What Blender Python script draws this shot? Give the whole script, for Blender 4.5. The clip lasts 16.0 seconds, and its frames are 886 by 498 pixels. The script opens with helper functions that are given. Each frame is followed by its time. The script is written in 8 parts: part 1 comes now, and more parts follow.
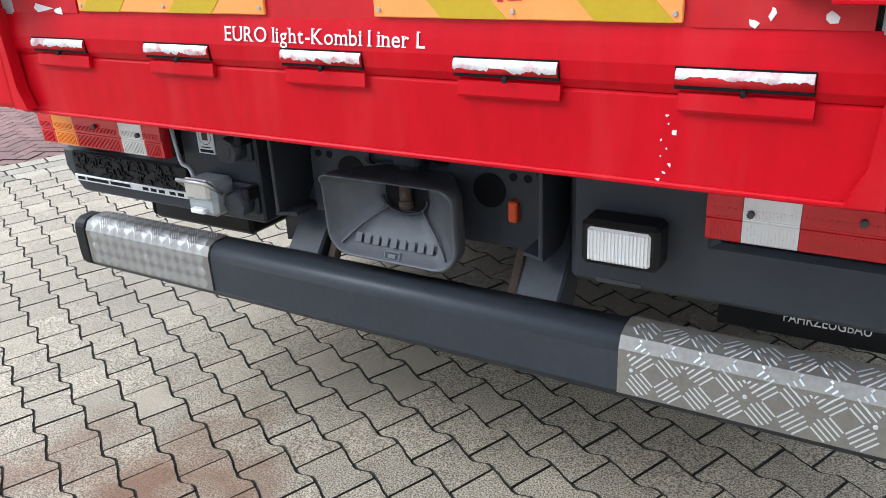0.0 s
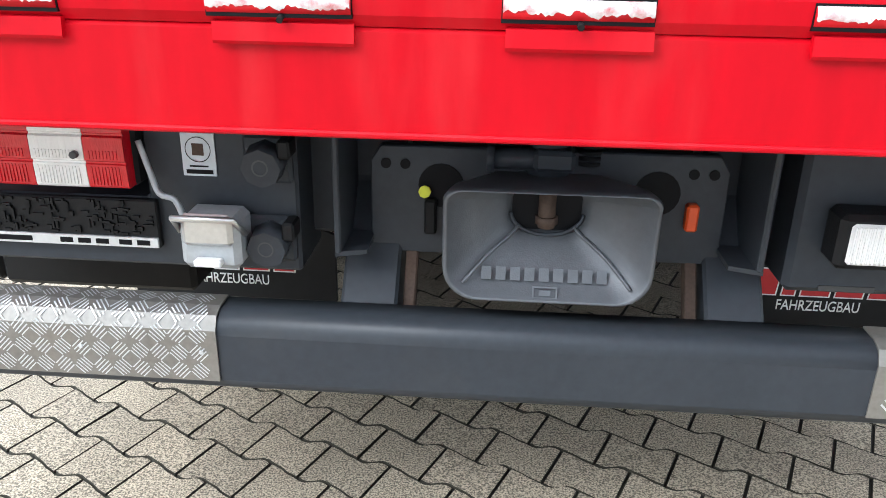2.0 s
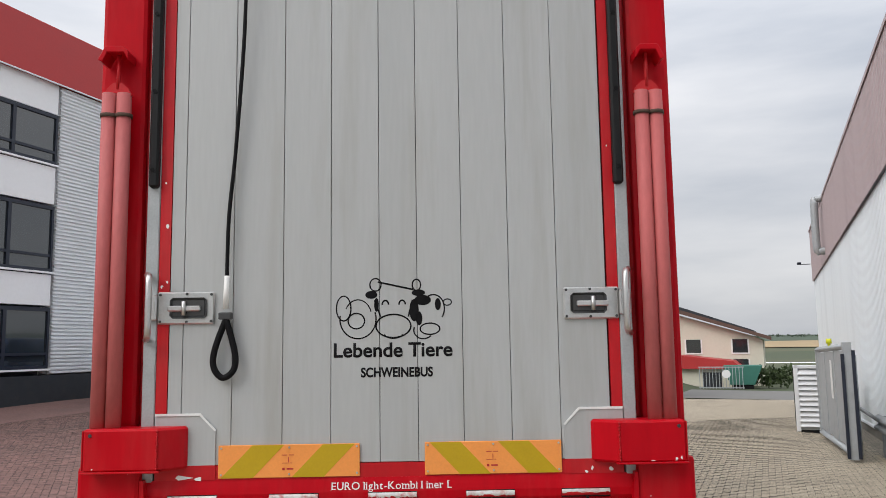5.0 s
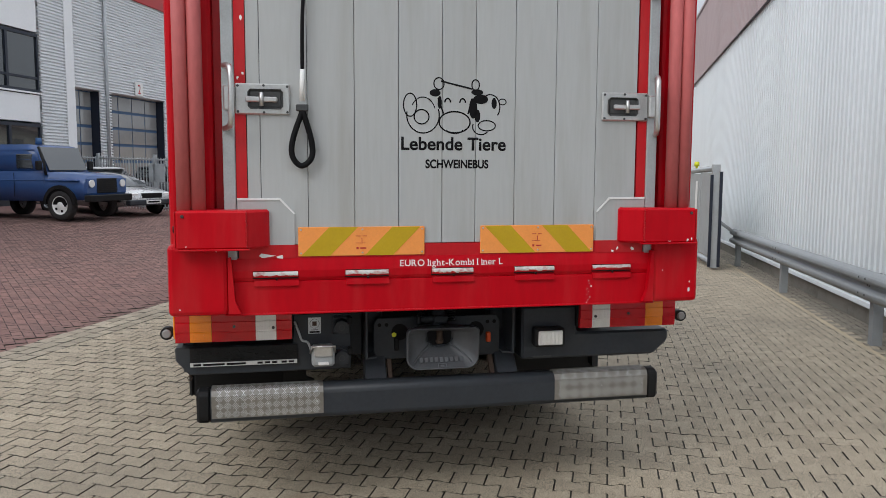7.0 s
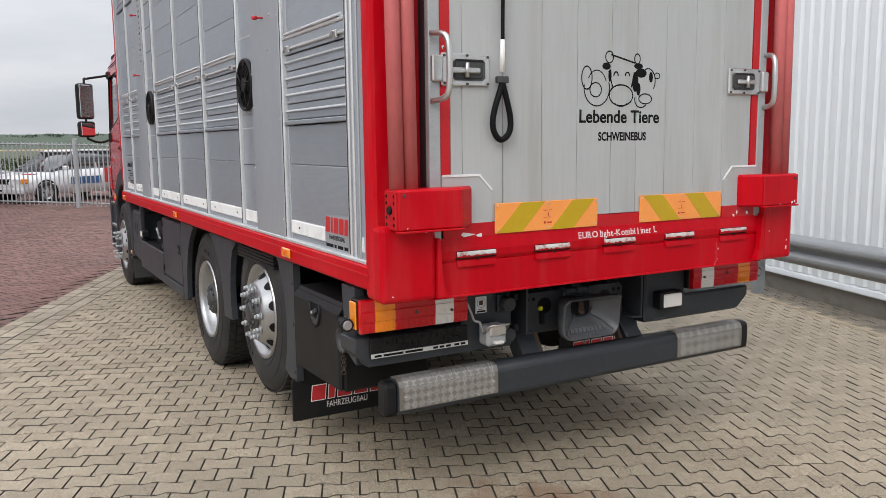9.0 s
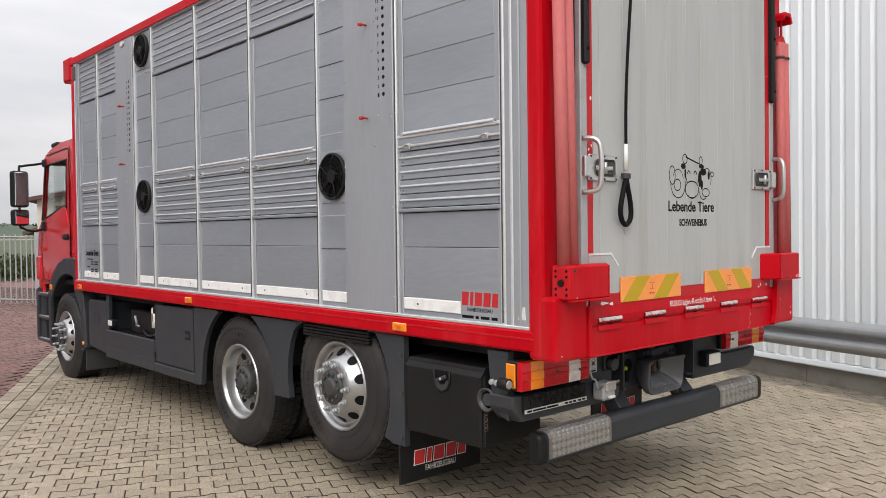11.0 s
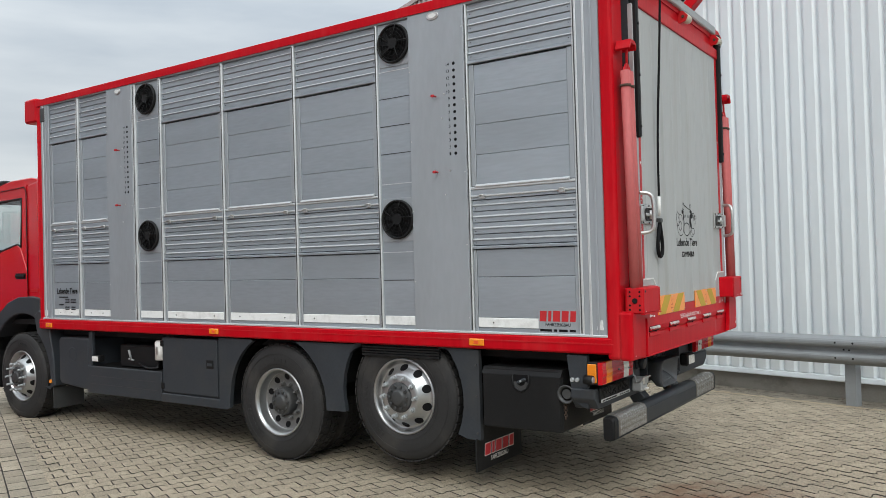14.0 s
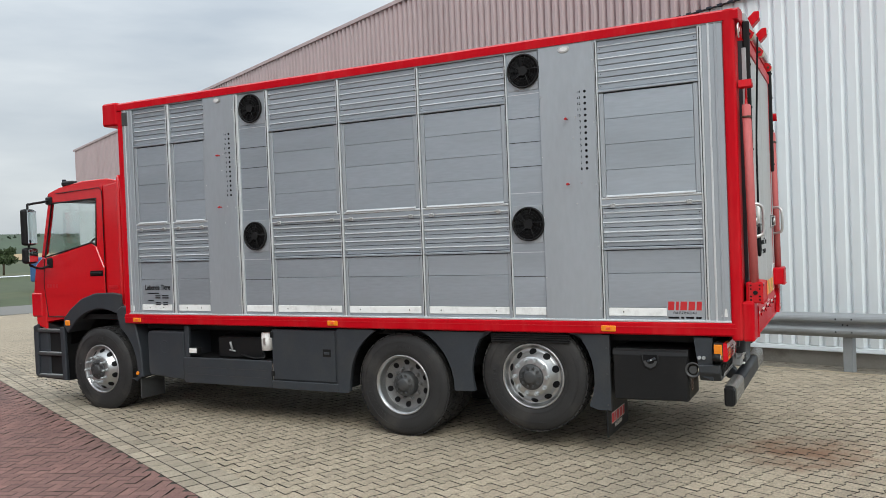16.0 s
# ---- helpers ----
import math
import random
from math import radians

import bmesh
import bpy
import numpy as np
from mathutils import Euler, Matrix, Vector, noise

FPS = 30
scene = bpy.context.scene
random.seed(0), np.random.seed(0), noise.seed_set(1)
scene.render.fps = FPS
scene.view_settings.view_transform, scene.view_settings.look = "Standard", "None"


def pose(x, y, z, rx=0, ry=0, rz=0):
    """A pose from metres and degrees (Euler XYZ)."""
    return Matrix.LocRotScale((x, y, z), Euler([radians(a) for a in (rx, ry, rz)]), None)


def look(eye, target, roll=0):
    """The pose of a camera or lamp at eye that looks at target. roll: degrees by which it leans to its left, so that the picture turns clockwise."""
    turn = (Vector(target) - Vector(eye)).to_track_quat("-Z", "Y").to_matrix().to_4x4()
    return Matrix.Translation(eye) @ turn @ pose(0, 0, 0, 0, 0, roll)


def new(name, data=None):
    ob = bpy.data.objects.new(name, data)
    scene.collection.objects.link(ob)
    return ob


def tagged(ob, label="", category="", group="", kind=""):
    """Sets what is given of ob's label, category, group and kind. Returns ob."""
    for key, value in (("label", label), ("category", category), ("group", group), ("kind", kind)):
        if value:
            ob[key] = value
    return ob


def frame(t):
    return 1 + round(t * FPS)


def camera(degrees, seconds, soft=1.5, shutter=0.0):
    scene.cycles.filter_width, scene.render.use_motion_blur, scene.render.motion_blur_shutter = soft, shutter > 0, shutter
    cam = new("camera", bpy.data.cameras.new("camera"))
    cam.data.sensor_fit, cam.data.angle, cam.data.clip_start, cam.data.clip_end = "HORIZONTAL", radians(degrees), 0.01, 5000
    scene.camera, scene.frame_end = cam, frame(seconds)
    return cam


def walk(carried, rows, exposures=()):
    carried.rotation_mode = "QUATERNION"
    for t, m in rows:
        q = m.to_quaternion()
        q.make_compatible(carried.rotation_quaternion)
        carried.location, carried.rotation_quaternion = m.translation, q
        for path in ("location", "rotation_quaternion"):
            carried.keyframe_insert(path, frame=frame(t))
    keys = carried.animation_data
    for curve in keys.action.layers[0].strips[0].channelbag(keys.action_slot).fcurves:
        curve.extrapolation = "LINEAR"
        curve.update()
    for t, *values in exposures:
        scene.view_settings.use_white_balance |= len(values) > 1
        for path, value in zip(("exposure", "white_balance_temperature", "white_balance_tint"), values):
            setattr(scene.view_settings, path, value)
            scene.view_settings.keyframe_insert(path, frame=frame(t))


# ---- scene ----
cam = camera(58.0, 16.0, soft=0.5)
PATH = [
    (0, (0.025, -0.009, 1.474), (-0.922, 1.572, 0.697), -3.1),
    (0.5, (-0.403, 0.107, 1.396), (-1.137, 1.799, 0.624), -2.8),
    (1, (-0.761, 0.251, 1.335), (-1.235, 2.028, 0.548), -1.6),
    (1.5, (-1.06, 0.27, 1.3), (-1.3, 2.095, 0.52), 0.1),
    (2, (-1.105, 0.15, 1.325), (-1.223, 1.996, 0.566), 1.0),
    (2.5, (-0.864, -0.221, 1.448), (-0.937, 1.642, 0.724), 1.4),
    (2.8, (-0.835, -0.489, 1.528), (-0.841, 1.390, 0.841), 1.2),
    (3, (-0.818, -0.667, 1.570), (-0.836, 1.231, 0.940), 0.8),
    (3.3, (-0.852, -0.934, 1.646), (-0.842, 1.015, 1.200), -0.2),
    (3.5, (-0.877, -1.113, 1.696), (-0.836, 0.871, 1.441), -0.5),
    (4, (-0.897, -1.532, 1.821), (-0.820, 0.461, 1.969), -0.7),
    (4.2, (-0.871, -1.671, 1.860), (-0.808, 0.308, 2.142), -0.9),
    (6.3, (-1.303, -2.53, 1.764), (-1.123, -0.539, 1.698), 0.2),
    (6.5, (-1.453, -2.517, 1.754), (-1.21, -0.537, 1.618), 0.3),
    (7, (-1.844, -2.419, 1.713), (-1.424, -0.474, 1.507), 0.3),
    (7.5, (-2.298, -2.242, 1.717), (-1.719, -0.341, 1.492), 0.2),
    (8, (-2.799, -2.107, 1.728), (-2.065, -0.263, 1.482), -0.1),
    (8.5, (-3.241, -1.869, 1.695), (-2.369, -0.088, 1.43), -0.3),
    (8.7, (-3.425, -1.785, 1.701), (-2.502, -0.031, 1.431), -0.4),
    (10.8, (-5.139, -1.179, 1.659), (-3.813, 0.315, 1.569), -0.7),
    (11, (-5.289, -1.219, 1.684), (-3.939, 0.256, 1.642), -0.7),
    (11.5, (-5.69, -1.239, 1.768), (-4.287, 0.183, 1.868), -1.1),
    (12, (-6.013, -1.305, 1.795), (-4.57, 0.064, 1.999), -1.3),
    (12.5, (-6.302, -1.346, 1.794), (-4.82, -0.021, 2.012), -1.2),
    (13, (-6.611, -1.186, 1.761), (-5.076, 0.086, 1.92), -1.3),
    (13.5, (-6.917, -0.942, 1.701), (-5.32, 0.259, 1.786), -1.4),
    (14, (-7.264, -0.629, 1.727), (-5.605, 0.488, 1.756), -1.6),
    (14.5, (-7.746, -0.327, 1.81), (-6.036, 0.71, 1.806), -1.7),
    (15, (-8.17, -0.02, 1.862), (-6.426, 0.959, 1.841), -1.9),
    (15.5, (-8.637, 0.288, 1.919), (-6.871, 1.227, 1.892), -2.0),
    (16, (-9.1, 0.599, 1.983), (-7.314, 1.497, 1.95), -2.2),
]
walk(cam, [(t, look(eye, target, roll)) for t, eye, target, roll in PATH],
     exposures=[(0, 0.70, 5720, 7), (1, 0.93, 5720, 7), (1.5, 1.12, 5850, 7), (2, 1.24, 5900, 7), (2.5, 1.12, 5850, 6), (3, 0.76, 5850, 7), (3.5, 0.38, 6100, 8), (4.2, 0.06, 6700, 11), (6.5, -0.33, 6400, 9), (8, 0.0, 6450, 10), (11, 0.08, 6850, 12), (12.5, -0.28, 6500, 6), (13.5, -0.28, 6450, 5), (14, -0.15, 6450, 5), (16, -0.06, 6450, 5)])

# ---- world, sun, exposure ----
SUN_EL, SUN_AZ = 40.0, 233.0          # high soft sun behind a closed cloud deck
world = bpy.data.worlds.new("overcast")
scene.world = world
world.use_nodes = True
wn, wl = world.node_tree.nodes, world.node_tree.links
wn.clear()
w_out = wn.new("ShaderNodeOutputWorld")
w_bg = wn.new("ShaderNodeBackground")
w_sky = wn.new("ShaderNodeTexSky")
w_sky.sky_type, w_sky.sun_disc = "NISHITA", False
w_sky.sun_elevation, w_sky.sun_rotation = radians(SUN_EL), radians(SUN_AZ)
w_co = wn.new("ShaderNodeTexCoord")
w_map = wn.new("ShaderNodeMapping")
w_map.inputs["Scale"].default_value = (1.2, 1.2, 5.5)
w_n1 = wn.new("ShaderNodeTexNoise")
w_n1.inputs["Scale"].default_value, w_n1.inputs["Detail"].default_value = 1.6, 6.0
w_rmp = wn.new("ShaderNodeValToRGB")
w_rmp.color_ramp.elements[0].position, w_rmp.color_ramp.elements[0].color = 0.30, (5.0, 5.45, 6.2, 1)
w_rmp.color_ramp.elements[1].position, w_rmp.color_ramp.elements[1].color = 0.66, (8.7, 8.85, 9.2, 1)
w_mix = wn.new("ShaderNodeMixRGB")
w_mix.inputs["Fac"].default_value = 0.93
wl.new(w_co.outputs["Generated"], w_map.inputs["Vector"])
wl.new(w_map.outputs["Vector"], w_n1.inputs["Vector"])
wl.new(w_n1.outputs["Fac"], w_rmp.inputs["Fac"])
wl.new(w_sky.outputs["Color"], w_mix.inputs["Color1"])
wl.new(w_rmp.outputs["Color"], w_mix.inputs["Color2"])
w_sep = wn.new("ShaderNodeSeparateXYZ")            # an overcast sky is brightest overhead
w_up = wn.new("ShaderNodeMath")
w_up.operation, w_up.use_clamp = "MAXIMUM", False
w_pow = wn.new("ShaderNodeMath")
w_pow.operation = "POWER"
w_lum = wn.new("ShaderNodeMath")
w_lum.operation = "MULTIPLY_ADD"
w_sc = wn.new("ShaderNodeVectorMath")
w_sc.operation = "SCALE"
w_up.inputs[1].default_value, w_pow.inputs[1].default_value = 0.0, 1.5
w_lum.inputs[1].default_value, w_lum.inputs[2].default_value = 2.0, 0.92
wl.new(w_co.outputs["Generated"], w_sep.inputs["Vector"])
wl.new(w_sep.outputs["Z"], w_up.inputs[0])
wl.new(w_up.outputs[0], w_pow.inputs[0])
wl.new(w_pow.outputs[0], w_lum.inputs[0])
wl.new(w_mix.outputs["Color"], w_sc.inputs[0])
wl.new(w_lum.outputs[0], w_sc.inputs["Scale"])
wl.new(w_sc.outputs[0], w_bg.inputs["Color"])
w_bg.inputs["Strength"].default_value = 0.1
wl.new(w_bg.outputs["Background"], w_out.inputs["Surface"])

sun = new("sun", bpy.data.lights.new("sun", "SUN"))
sun.data.energy, sun.data.angle, sun.data.color = 1.5, radians(30), (1.0, 0.97, 0.93)
sun.matrix_world = look((0, 0, 30), (0 - math.cos(radians(SUN_EL)) * math.sin(radians(SUN_AZ)), -math.cos(radians(SUN_EL)) * math.cos(radians(SUN_AZ)), 30 - math.sin(radians(SUN_EL))))


# ---- materials ----
def mat(name, color, rough=0.5, metal=0.0, vary=0.08, scale=6.0, bump=0.0, bscale=60.0, coat=0.0, dirt=None, dirt_amt=0.0, dscale=1.5, spec=0.5, obj_vary=0.0, stretch=(1, 1, 1), trans=0.0, alpha=1.0, speck=0.0, sscale=220.0, world_co=False, stain=None):
    """A principled material with two scales of colour variation, optional dirt patches and fine relief."""
    m = bpy.data.materials.new(name)
    m.use_nodes = True
    n, l = m.node_tree.nodes, m.node_tree.links
    b = n["Principled BSDF"]
    b.inputs["Roughness"].default_value, b.inputs["Metallic"].default_value = rough, metal
    b.inputs["Coat Weight"].default_value = coat
    b.inputs["Coat Roughness"].default_value = 0.12
    b.inputs["Specular IOR Level"].default_value = spec
    b.inputs["Transmission Weight"].default_value = trans
    b.inputs["Alpha"].default_value = alpha
    co = n.new("ShaderNodeTexCoord")
    mp = n.new("ShaderNodeMapping")
    mp.inputs["Scale"].default_value = stretch
    if world_co:
        wp = n.new("ShaderNodeNewGeometry")
        l.new(wp.outputs["Position"], mp.inputs["Vector"])
    else:
        l.new(co.outputs["Object"], mp.inputs["Vector"])
    n1 = n.new("ShaderNodeTexNoise")
    n1.inputs["Scale"].default_value, n1.inputs["Detail"].default_value = scale, 5.0
    l.new(mp.outputs["Vector"], n1.inputs["Vector"])
    n2 = n.new("ShaderNodeTexNoise")
    n2.inputs["Scale"].default_value, n2.inputs["Detail"].default_value = scale * 14, 3.0
    l.new(mp.outputs["Vector"], n2.inputs["Vector"])
    add = n.new("ShaderNodeMath")
    add.operation = "ADD"
    l.new(n1.outputs["Fac"], add.inputs[0])
    l.new(n2.outputs["Fac"], add.inputs[1])
    rng = n.new("ShaderNodeMapRange")
    rng.inputs["From Min"].default_value, rng.inputs["From Max"].default_value = 0.6, 1.4
    rng.inputs["To Min"].default_value, rng.inputs["To Max"].default_value = 1 - vary, 1 + vary
    l.new(add.outputs[0], rng.inputs["Value"])
    fac = rng.outputs[0]
    if obj_vary:
        oi = n.new("ShaderNodeObjectInfo")
        ge = n.new("ShaderNodeNewGeometry")
        s = n.new("ShaderNodeMath")
        s.operation = "ADD"
        l.new(oi.outputs["Random"], s.inputs[0])
        l.new(ge.outputs["Random Per Island"], s.inputs[1])
        fr = n.new("ShaderNodeMath")
        fr.operation = "FRACT"
        l.new(s.outputs[0], fr.inputs[0])
        r2 = n.new("ShaderNodeMapRange")
        r2.inputs["To Min"].default_value, r2.inputs["To Max"].default_value = 1 - obj_vary, 1 + obj_vary
        l.new(fr.outputs[0], r2.inputs["Value"])
        mu = n.new("ShaderNodeMath")
        mu.operation = "MULTIPLY"
        l.new(fac, mu.inputs[0])
        l.new(r2.outputs[0], mu.inputs[1])
        fac = mu.outputs[0]
    vm = n.new("ShaderNodeVectorMath")
    vm.operation = "SCALE"
    vm.inputs[0].default_value = color[:3]
    l.new(fac, vm.inputs["Scale"])
    colour = vm.outputs[0]
    if dirt:
        n3 = n.new("ShaderNodeTexNoise")
        n3.inputs["Scale"].default_value, n3.inputs["Detail"].default_value = dscale, 7.0
        n3.inputs["Roughness"].default_value = 0.62
        l.new(mp.outputs["Vector"], n3.inputs["Vector"])
        r3 = n.new("ShaderNodeMapRange")
        r3.inputs["From Min"].default_value, r3.inputs["From Max"].default_value = 0.50, 0.72
        r3.inputs["To Max"].default_value = dirt_amt
        l.new(n3.outputs["Fac"], r3.inputs["Value"])
        mx = n.new("ShaderNodeMixRGB")
        mx.inputs["Color2"].default_value = (*dirt, 1)
        l.new(r3.outputs[0], mx.inputs["Fac"])
        l.new(colour, mx.inputs["Color1"])
        colour = mx.outputs["Color"]
    if speck:
        n5 = n.new("ShaderNodeTexNoise")
        n5.inputs["Scale"].default_value, n5.inputs["Detail"].default_value = sscale, 2.0
        l.new(mp.outputs["Vector"], n5.inputs["Vector"])
        r5 = n.new("ShaderNodeMapRange")
        r5.inputs["From Min"].default_value, r5.inputs["From Max"].default_value = 0.38, 0.62
        r5.inputs["To Min"].default_value, r5.inputs["To Max"].default_value = 1 - speck, 1 + speck
        l.new(n5.outputs["Fac"], r5.inputs["Value"])
        v5 = n.new("ShaderNodeVectorMath")
        v5.operation = "SCALE"
        l.new(colour, v5.inputs[0])
        l.new(r5.outputs[0], v5.inputs["Scale"])
        colour = v5.outputs[0]
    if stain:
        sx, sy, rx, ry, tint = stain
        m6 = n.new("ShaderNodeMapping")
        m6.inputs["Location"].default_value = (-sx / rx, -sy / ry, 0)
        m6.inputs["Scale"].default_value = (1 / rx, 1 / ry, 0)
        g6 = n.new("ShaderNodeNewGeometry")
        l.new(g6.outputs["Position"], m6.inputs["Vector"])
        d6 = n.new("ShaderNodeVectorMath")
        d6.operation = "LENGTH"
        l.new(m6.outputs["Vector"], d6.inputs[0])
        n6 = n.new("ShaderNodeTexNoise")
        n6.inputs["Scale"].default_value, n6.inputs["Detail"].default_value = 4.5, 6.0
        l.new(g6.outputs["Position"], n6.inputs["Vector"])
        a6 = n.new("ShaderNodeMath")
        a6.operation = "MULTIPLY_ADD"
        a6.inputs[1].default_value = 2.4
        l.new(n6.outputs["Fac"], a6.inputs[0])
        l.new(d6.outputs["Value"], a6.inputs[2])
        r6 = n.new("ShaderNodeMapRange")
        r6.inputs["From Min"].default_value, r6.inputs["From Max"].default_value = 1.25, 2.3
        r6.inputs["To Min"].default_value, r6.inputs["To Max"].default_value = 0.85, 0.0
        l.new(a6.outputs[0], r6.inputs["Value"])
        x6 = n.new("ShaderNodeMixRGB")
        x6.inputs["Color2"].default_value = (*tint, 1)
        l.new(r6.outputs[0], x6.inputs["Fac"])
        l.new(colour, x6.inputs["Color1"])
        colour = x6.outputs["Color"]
    l.new(colour, b.inputs["Base Color"])
    rr = n.new("ShaderNodeMapRange")
    rr.inputs["To Min"].default_value, rr.inputs["To Max"].default_value = rough * 0.82, min(1, rough * 1.2)
    l.new(n1.outputs["Fac"], rr.inputs["Value"])
    l.new(rr.outputs[0], b.inputs["Roughness"])
    if bump:
        n4 = n.new("ShaderNodeTexNoise")
        n4.inputs["Scale"].default_value, n4.inputs["Detail"].default_value = bscale, 4.0
        l.new(mp.outputs["Vector"], n4.inputs["Vector"])
        bp = n.new("ShaderNodeBump")
        bp.inputs["Strength"].default_value, bp.inputs["Distance"].default_value = bump, 0.004
        l.new(n4.outputs["Fac"], bp.inputs["Height"])
        l.new(bp.outputs["Normal"], b.inputs["Normal"])
    return m


RED = mat("red_paint", (0.49, 0.0012, 0.009), 0.40, vary=0.12, scale=2.5, coat=0.03, spec=0.13, dirt=(0.58, 0.075, 0.072), dirt_amt=0.24, dscale=6.0, stretch=(1, 1, 0.18), bump=0.02, bscale=25)
RED_OLD = mat("red_paint_old", (0.50, 0.006, 0.012), 0.48, spec=0.3, vary=0.14, scale=3.0, coat=0.1, dirt=(0.50, 0.09, 0.08), dirt_amt=0.3, dscale=4.0, stretch=(1, 1, 0.3))
CAB_RED = mat("cab_red", (0.58, 0.004, 0.010), 0.22, vary=0.05, scale=1.5, coat=0.8)
PINK = mat("faded_red_hose", (0.49, 0.115, 0.112), 0.62, vary=0.12, scale=5.0, stretch=(1, 1, 0.3), bump=0.06)
ALU = mat("aluminium_panel", (0.395, 0.435, 0.475), 0.36, metal=0.55, vary=0.10, scale=1.6, dirt=(0.33, 0.355, 0.375), dirt_amt=0.5, dscale=1.4, stretch=(1, 0.35, 2.6), obj_vary=0.06, bump=0.012, bscale=45)
ALU_FLAT = mat("aluminium_column", (0.395, 0.425, 0.455), 0.42, metal=0.45, vary=0.06, scale=2.0, dirt=(0.30, 0.31, 0.32), dirt_amt=0.3, dscale=1.5, stretch=(1, 1, 0.3))
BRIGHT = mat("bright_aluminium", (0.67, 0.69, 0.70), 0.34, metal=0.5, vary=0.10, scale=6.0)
DOOR = mat("rear_door_panel", (0.452, 0.466, 0.466), 0.5, metal=0.12, vary=0.05, scale=1.5, dirt=(0.345, 0.335, 0.305), dirt_amt=0.65, dscale=1.7, stretch=(3.2, 1, 0.28), obj_vary=0.03)
WHITE_STRIP = mat("white_strip", (0.80, 0.81, 0.80), 0.5, vary=0.05, dirt=(0.45, 0.45, 0.43), dirt_amt=0.5, dscale=9.0)
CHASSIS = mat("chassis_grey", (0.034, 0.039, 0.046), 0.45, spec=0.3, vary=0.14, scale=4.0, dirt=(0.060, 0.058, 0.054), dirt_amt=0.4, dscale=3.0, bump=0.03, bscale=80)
CHASSIS_DARK = mat("chassis_black", (0.007, 0.0073, 0.0078), 0.6, spec=0.25, vary=0.2, scale=4.0, dirt=(0.024, 0.022, 0.019), dirt_amt=0.5, dscale=3.0)
PLASTIC = mat("black_plastic", (0.0085, 0.0088, 0.0095), 0.5, spec=0.25, vary=0.15, scale=5.0, bump=0.10, bscale=240, dirt=(0.024, 0.023, 0.022), dirt_amt=0.4, dscale=3.0)
RUBBER = mat("tyre_rubber", (0.022, 0.0215, 0.022), 0.68, spec=0.4, vary=0.25, scale=5.0, dirt=(0.058, 0.053, 0.048), dirt_amt=0.75, dscale=3.0, bump=0.08, bscale=90)
RIM = mat("silver_rim", (0.44, 0.45, 0.455), 0.30, metal=0.85, vary=0.10, scale=5.0, dirt=(0.22, 0.21, 0.20), dirt_amt=0.5, dscale=5.0)
DISC = mat("dirty_wheel_disc", (0.19, 0.19, 0.19), 0.45, metal=0.5, vary=0.18, scale=6.0, dirt=(0.10, 0.095, 0.088), dirt_amt=0.6, dscale=6.0)
HUB = mat("grey_hub", (0.060, 0.062, 0.064), 0.5, metal=0.3, vary=0.2, scale=7.0, dirt=(0.06, 0.055, 0.05), dirt_amt=0.6, dscale=6.0)
STEEL = mat("stainless_steel", (0.62, 0.62, 0.61), 0.32, metal=0.9, vary=0.10, scale=8.0)
GALV = mat("galvanised_steel", (0.40, 0.42, 0.43), 0.48, metal=0.25, vary=0.12, scale=9.0, dirt=(0.26, 0.27, 0.275), dirt_amt=0.5, dscale=3.0)
RAIL = mat("rail_zinc", (0.27, 0.285, 0.295), 0.6, metal=0.05, vary=0.10, scale=7.0, dirt=(0.22, 0.23, 0.23), dirt_amt=0.45, dscale=3.0)
TREAD = mat("tread_plate", (0.25, 0.238, 0.215), 0.42, metal=0.6, vary=0.2, scale=6.0, dirt=(0.30, 0.27, 0.23), dirt_amt=0.6, dscale=7.0)
WORN = mat("worn_bare_metal", (0.62, 0.60, 0.58), 0.5, metal=0.3, vary=0.15, scale=15.0, dirt=(0.45, 0.05, 0.05), dirt_amt=0.9, dscale=28.0)
LAMP_RED = mat("red_lens", (0.56, 0.002, 0.010), 0.20, vary=0.08, coat=0.5, spec=0.4, bump=0.25, bscale=260, stretch=(1, 1, 0.2))
LAMP_AMBER = mat("amber_lens", (0.85, 0.26, 0.012), 0.2, vary=0.08, coat=0.6, bump=0.2, bscale=260)
LAMP_WHITE = mat("clear_lens", (0.80, 0.80, 0.77), 0.18, vary=0.08, coat=0.8, bump=0.35, bscale=220, stretch=(1, 1, 0.15))
HAZ_O = mat("hazard_orange", (0.92, 0.33, 0.075), 0.42, vary=0.06, scale=8.0)
HAZ_Y = mat("hazard_ochre", (0.52, 0.345, 0.004), 0.42, vary=0.06, scale=8.0)
INK = mat("black_print", (0.007, 0.007, 0.008), 0.55, vary=0.1, spec=0.12)
WHITE = mat("white_print", (0.80, 0.80, 0.78), 0.5, vary=0.08)
PRINT_RED = mat("red_print", (0.50, 0.02, 0.025), 0.45, vary=0.1)
STICKER = mat("sticker_paper", (0.62, 0.66, 0.68), 0.5, vary=0.08)
GLASS = mat("window_glass", (0.022, 0.028, 0.032), 0.04, vary=0.02, spec=0.8, coat=1.0)
CLEAR = mat("cab_glass", (0.86, 0.90, 0.89), 0.02, vary=0.02, trans=1.0)
MIRROR = mat("mirror_glass", (0.85, 0.87, 0.88), 0.03, metal=1.0, vary=0.02)
ORANGE = mat("orange_plastic", (0.75, 0.09, 0.015), 0.45, vary=0.1)
YELLOW = mat("yellow_plastic", (0.70, 0.72, 0.02), 0.45, vary=0.1)
CREAM = mat("cream_roller", (0.62, 0.58, 0.48), 0.5, vary=0.12)
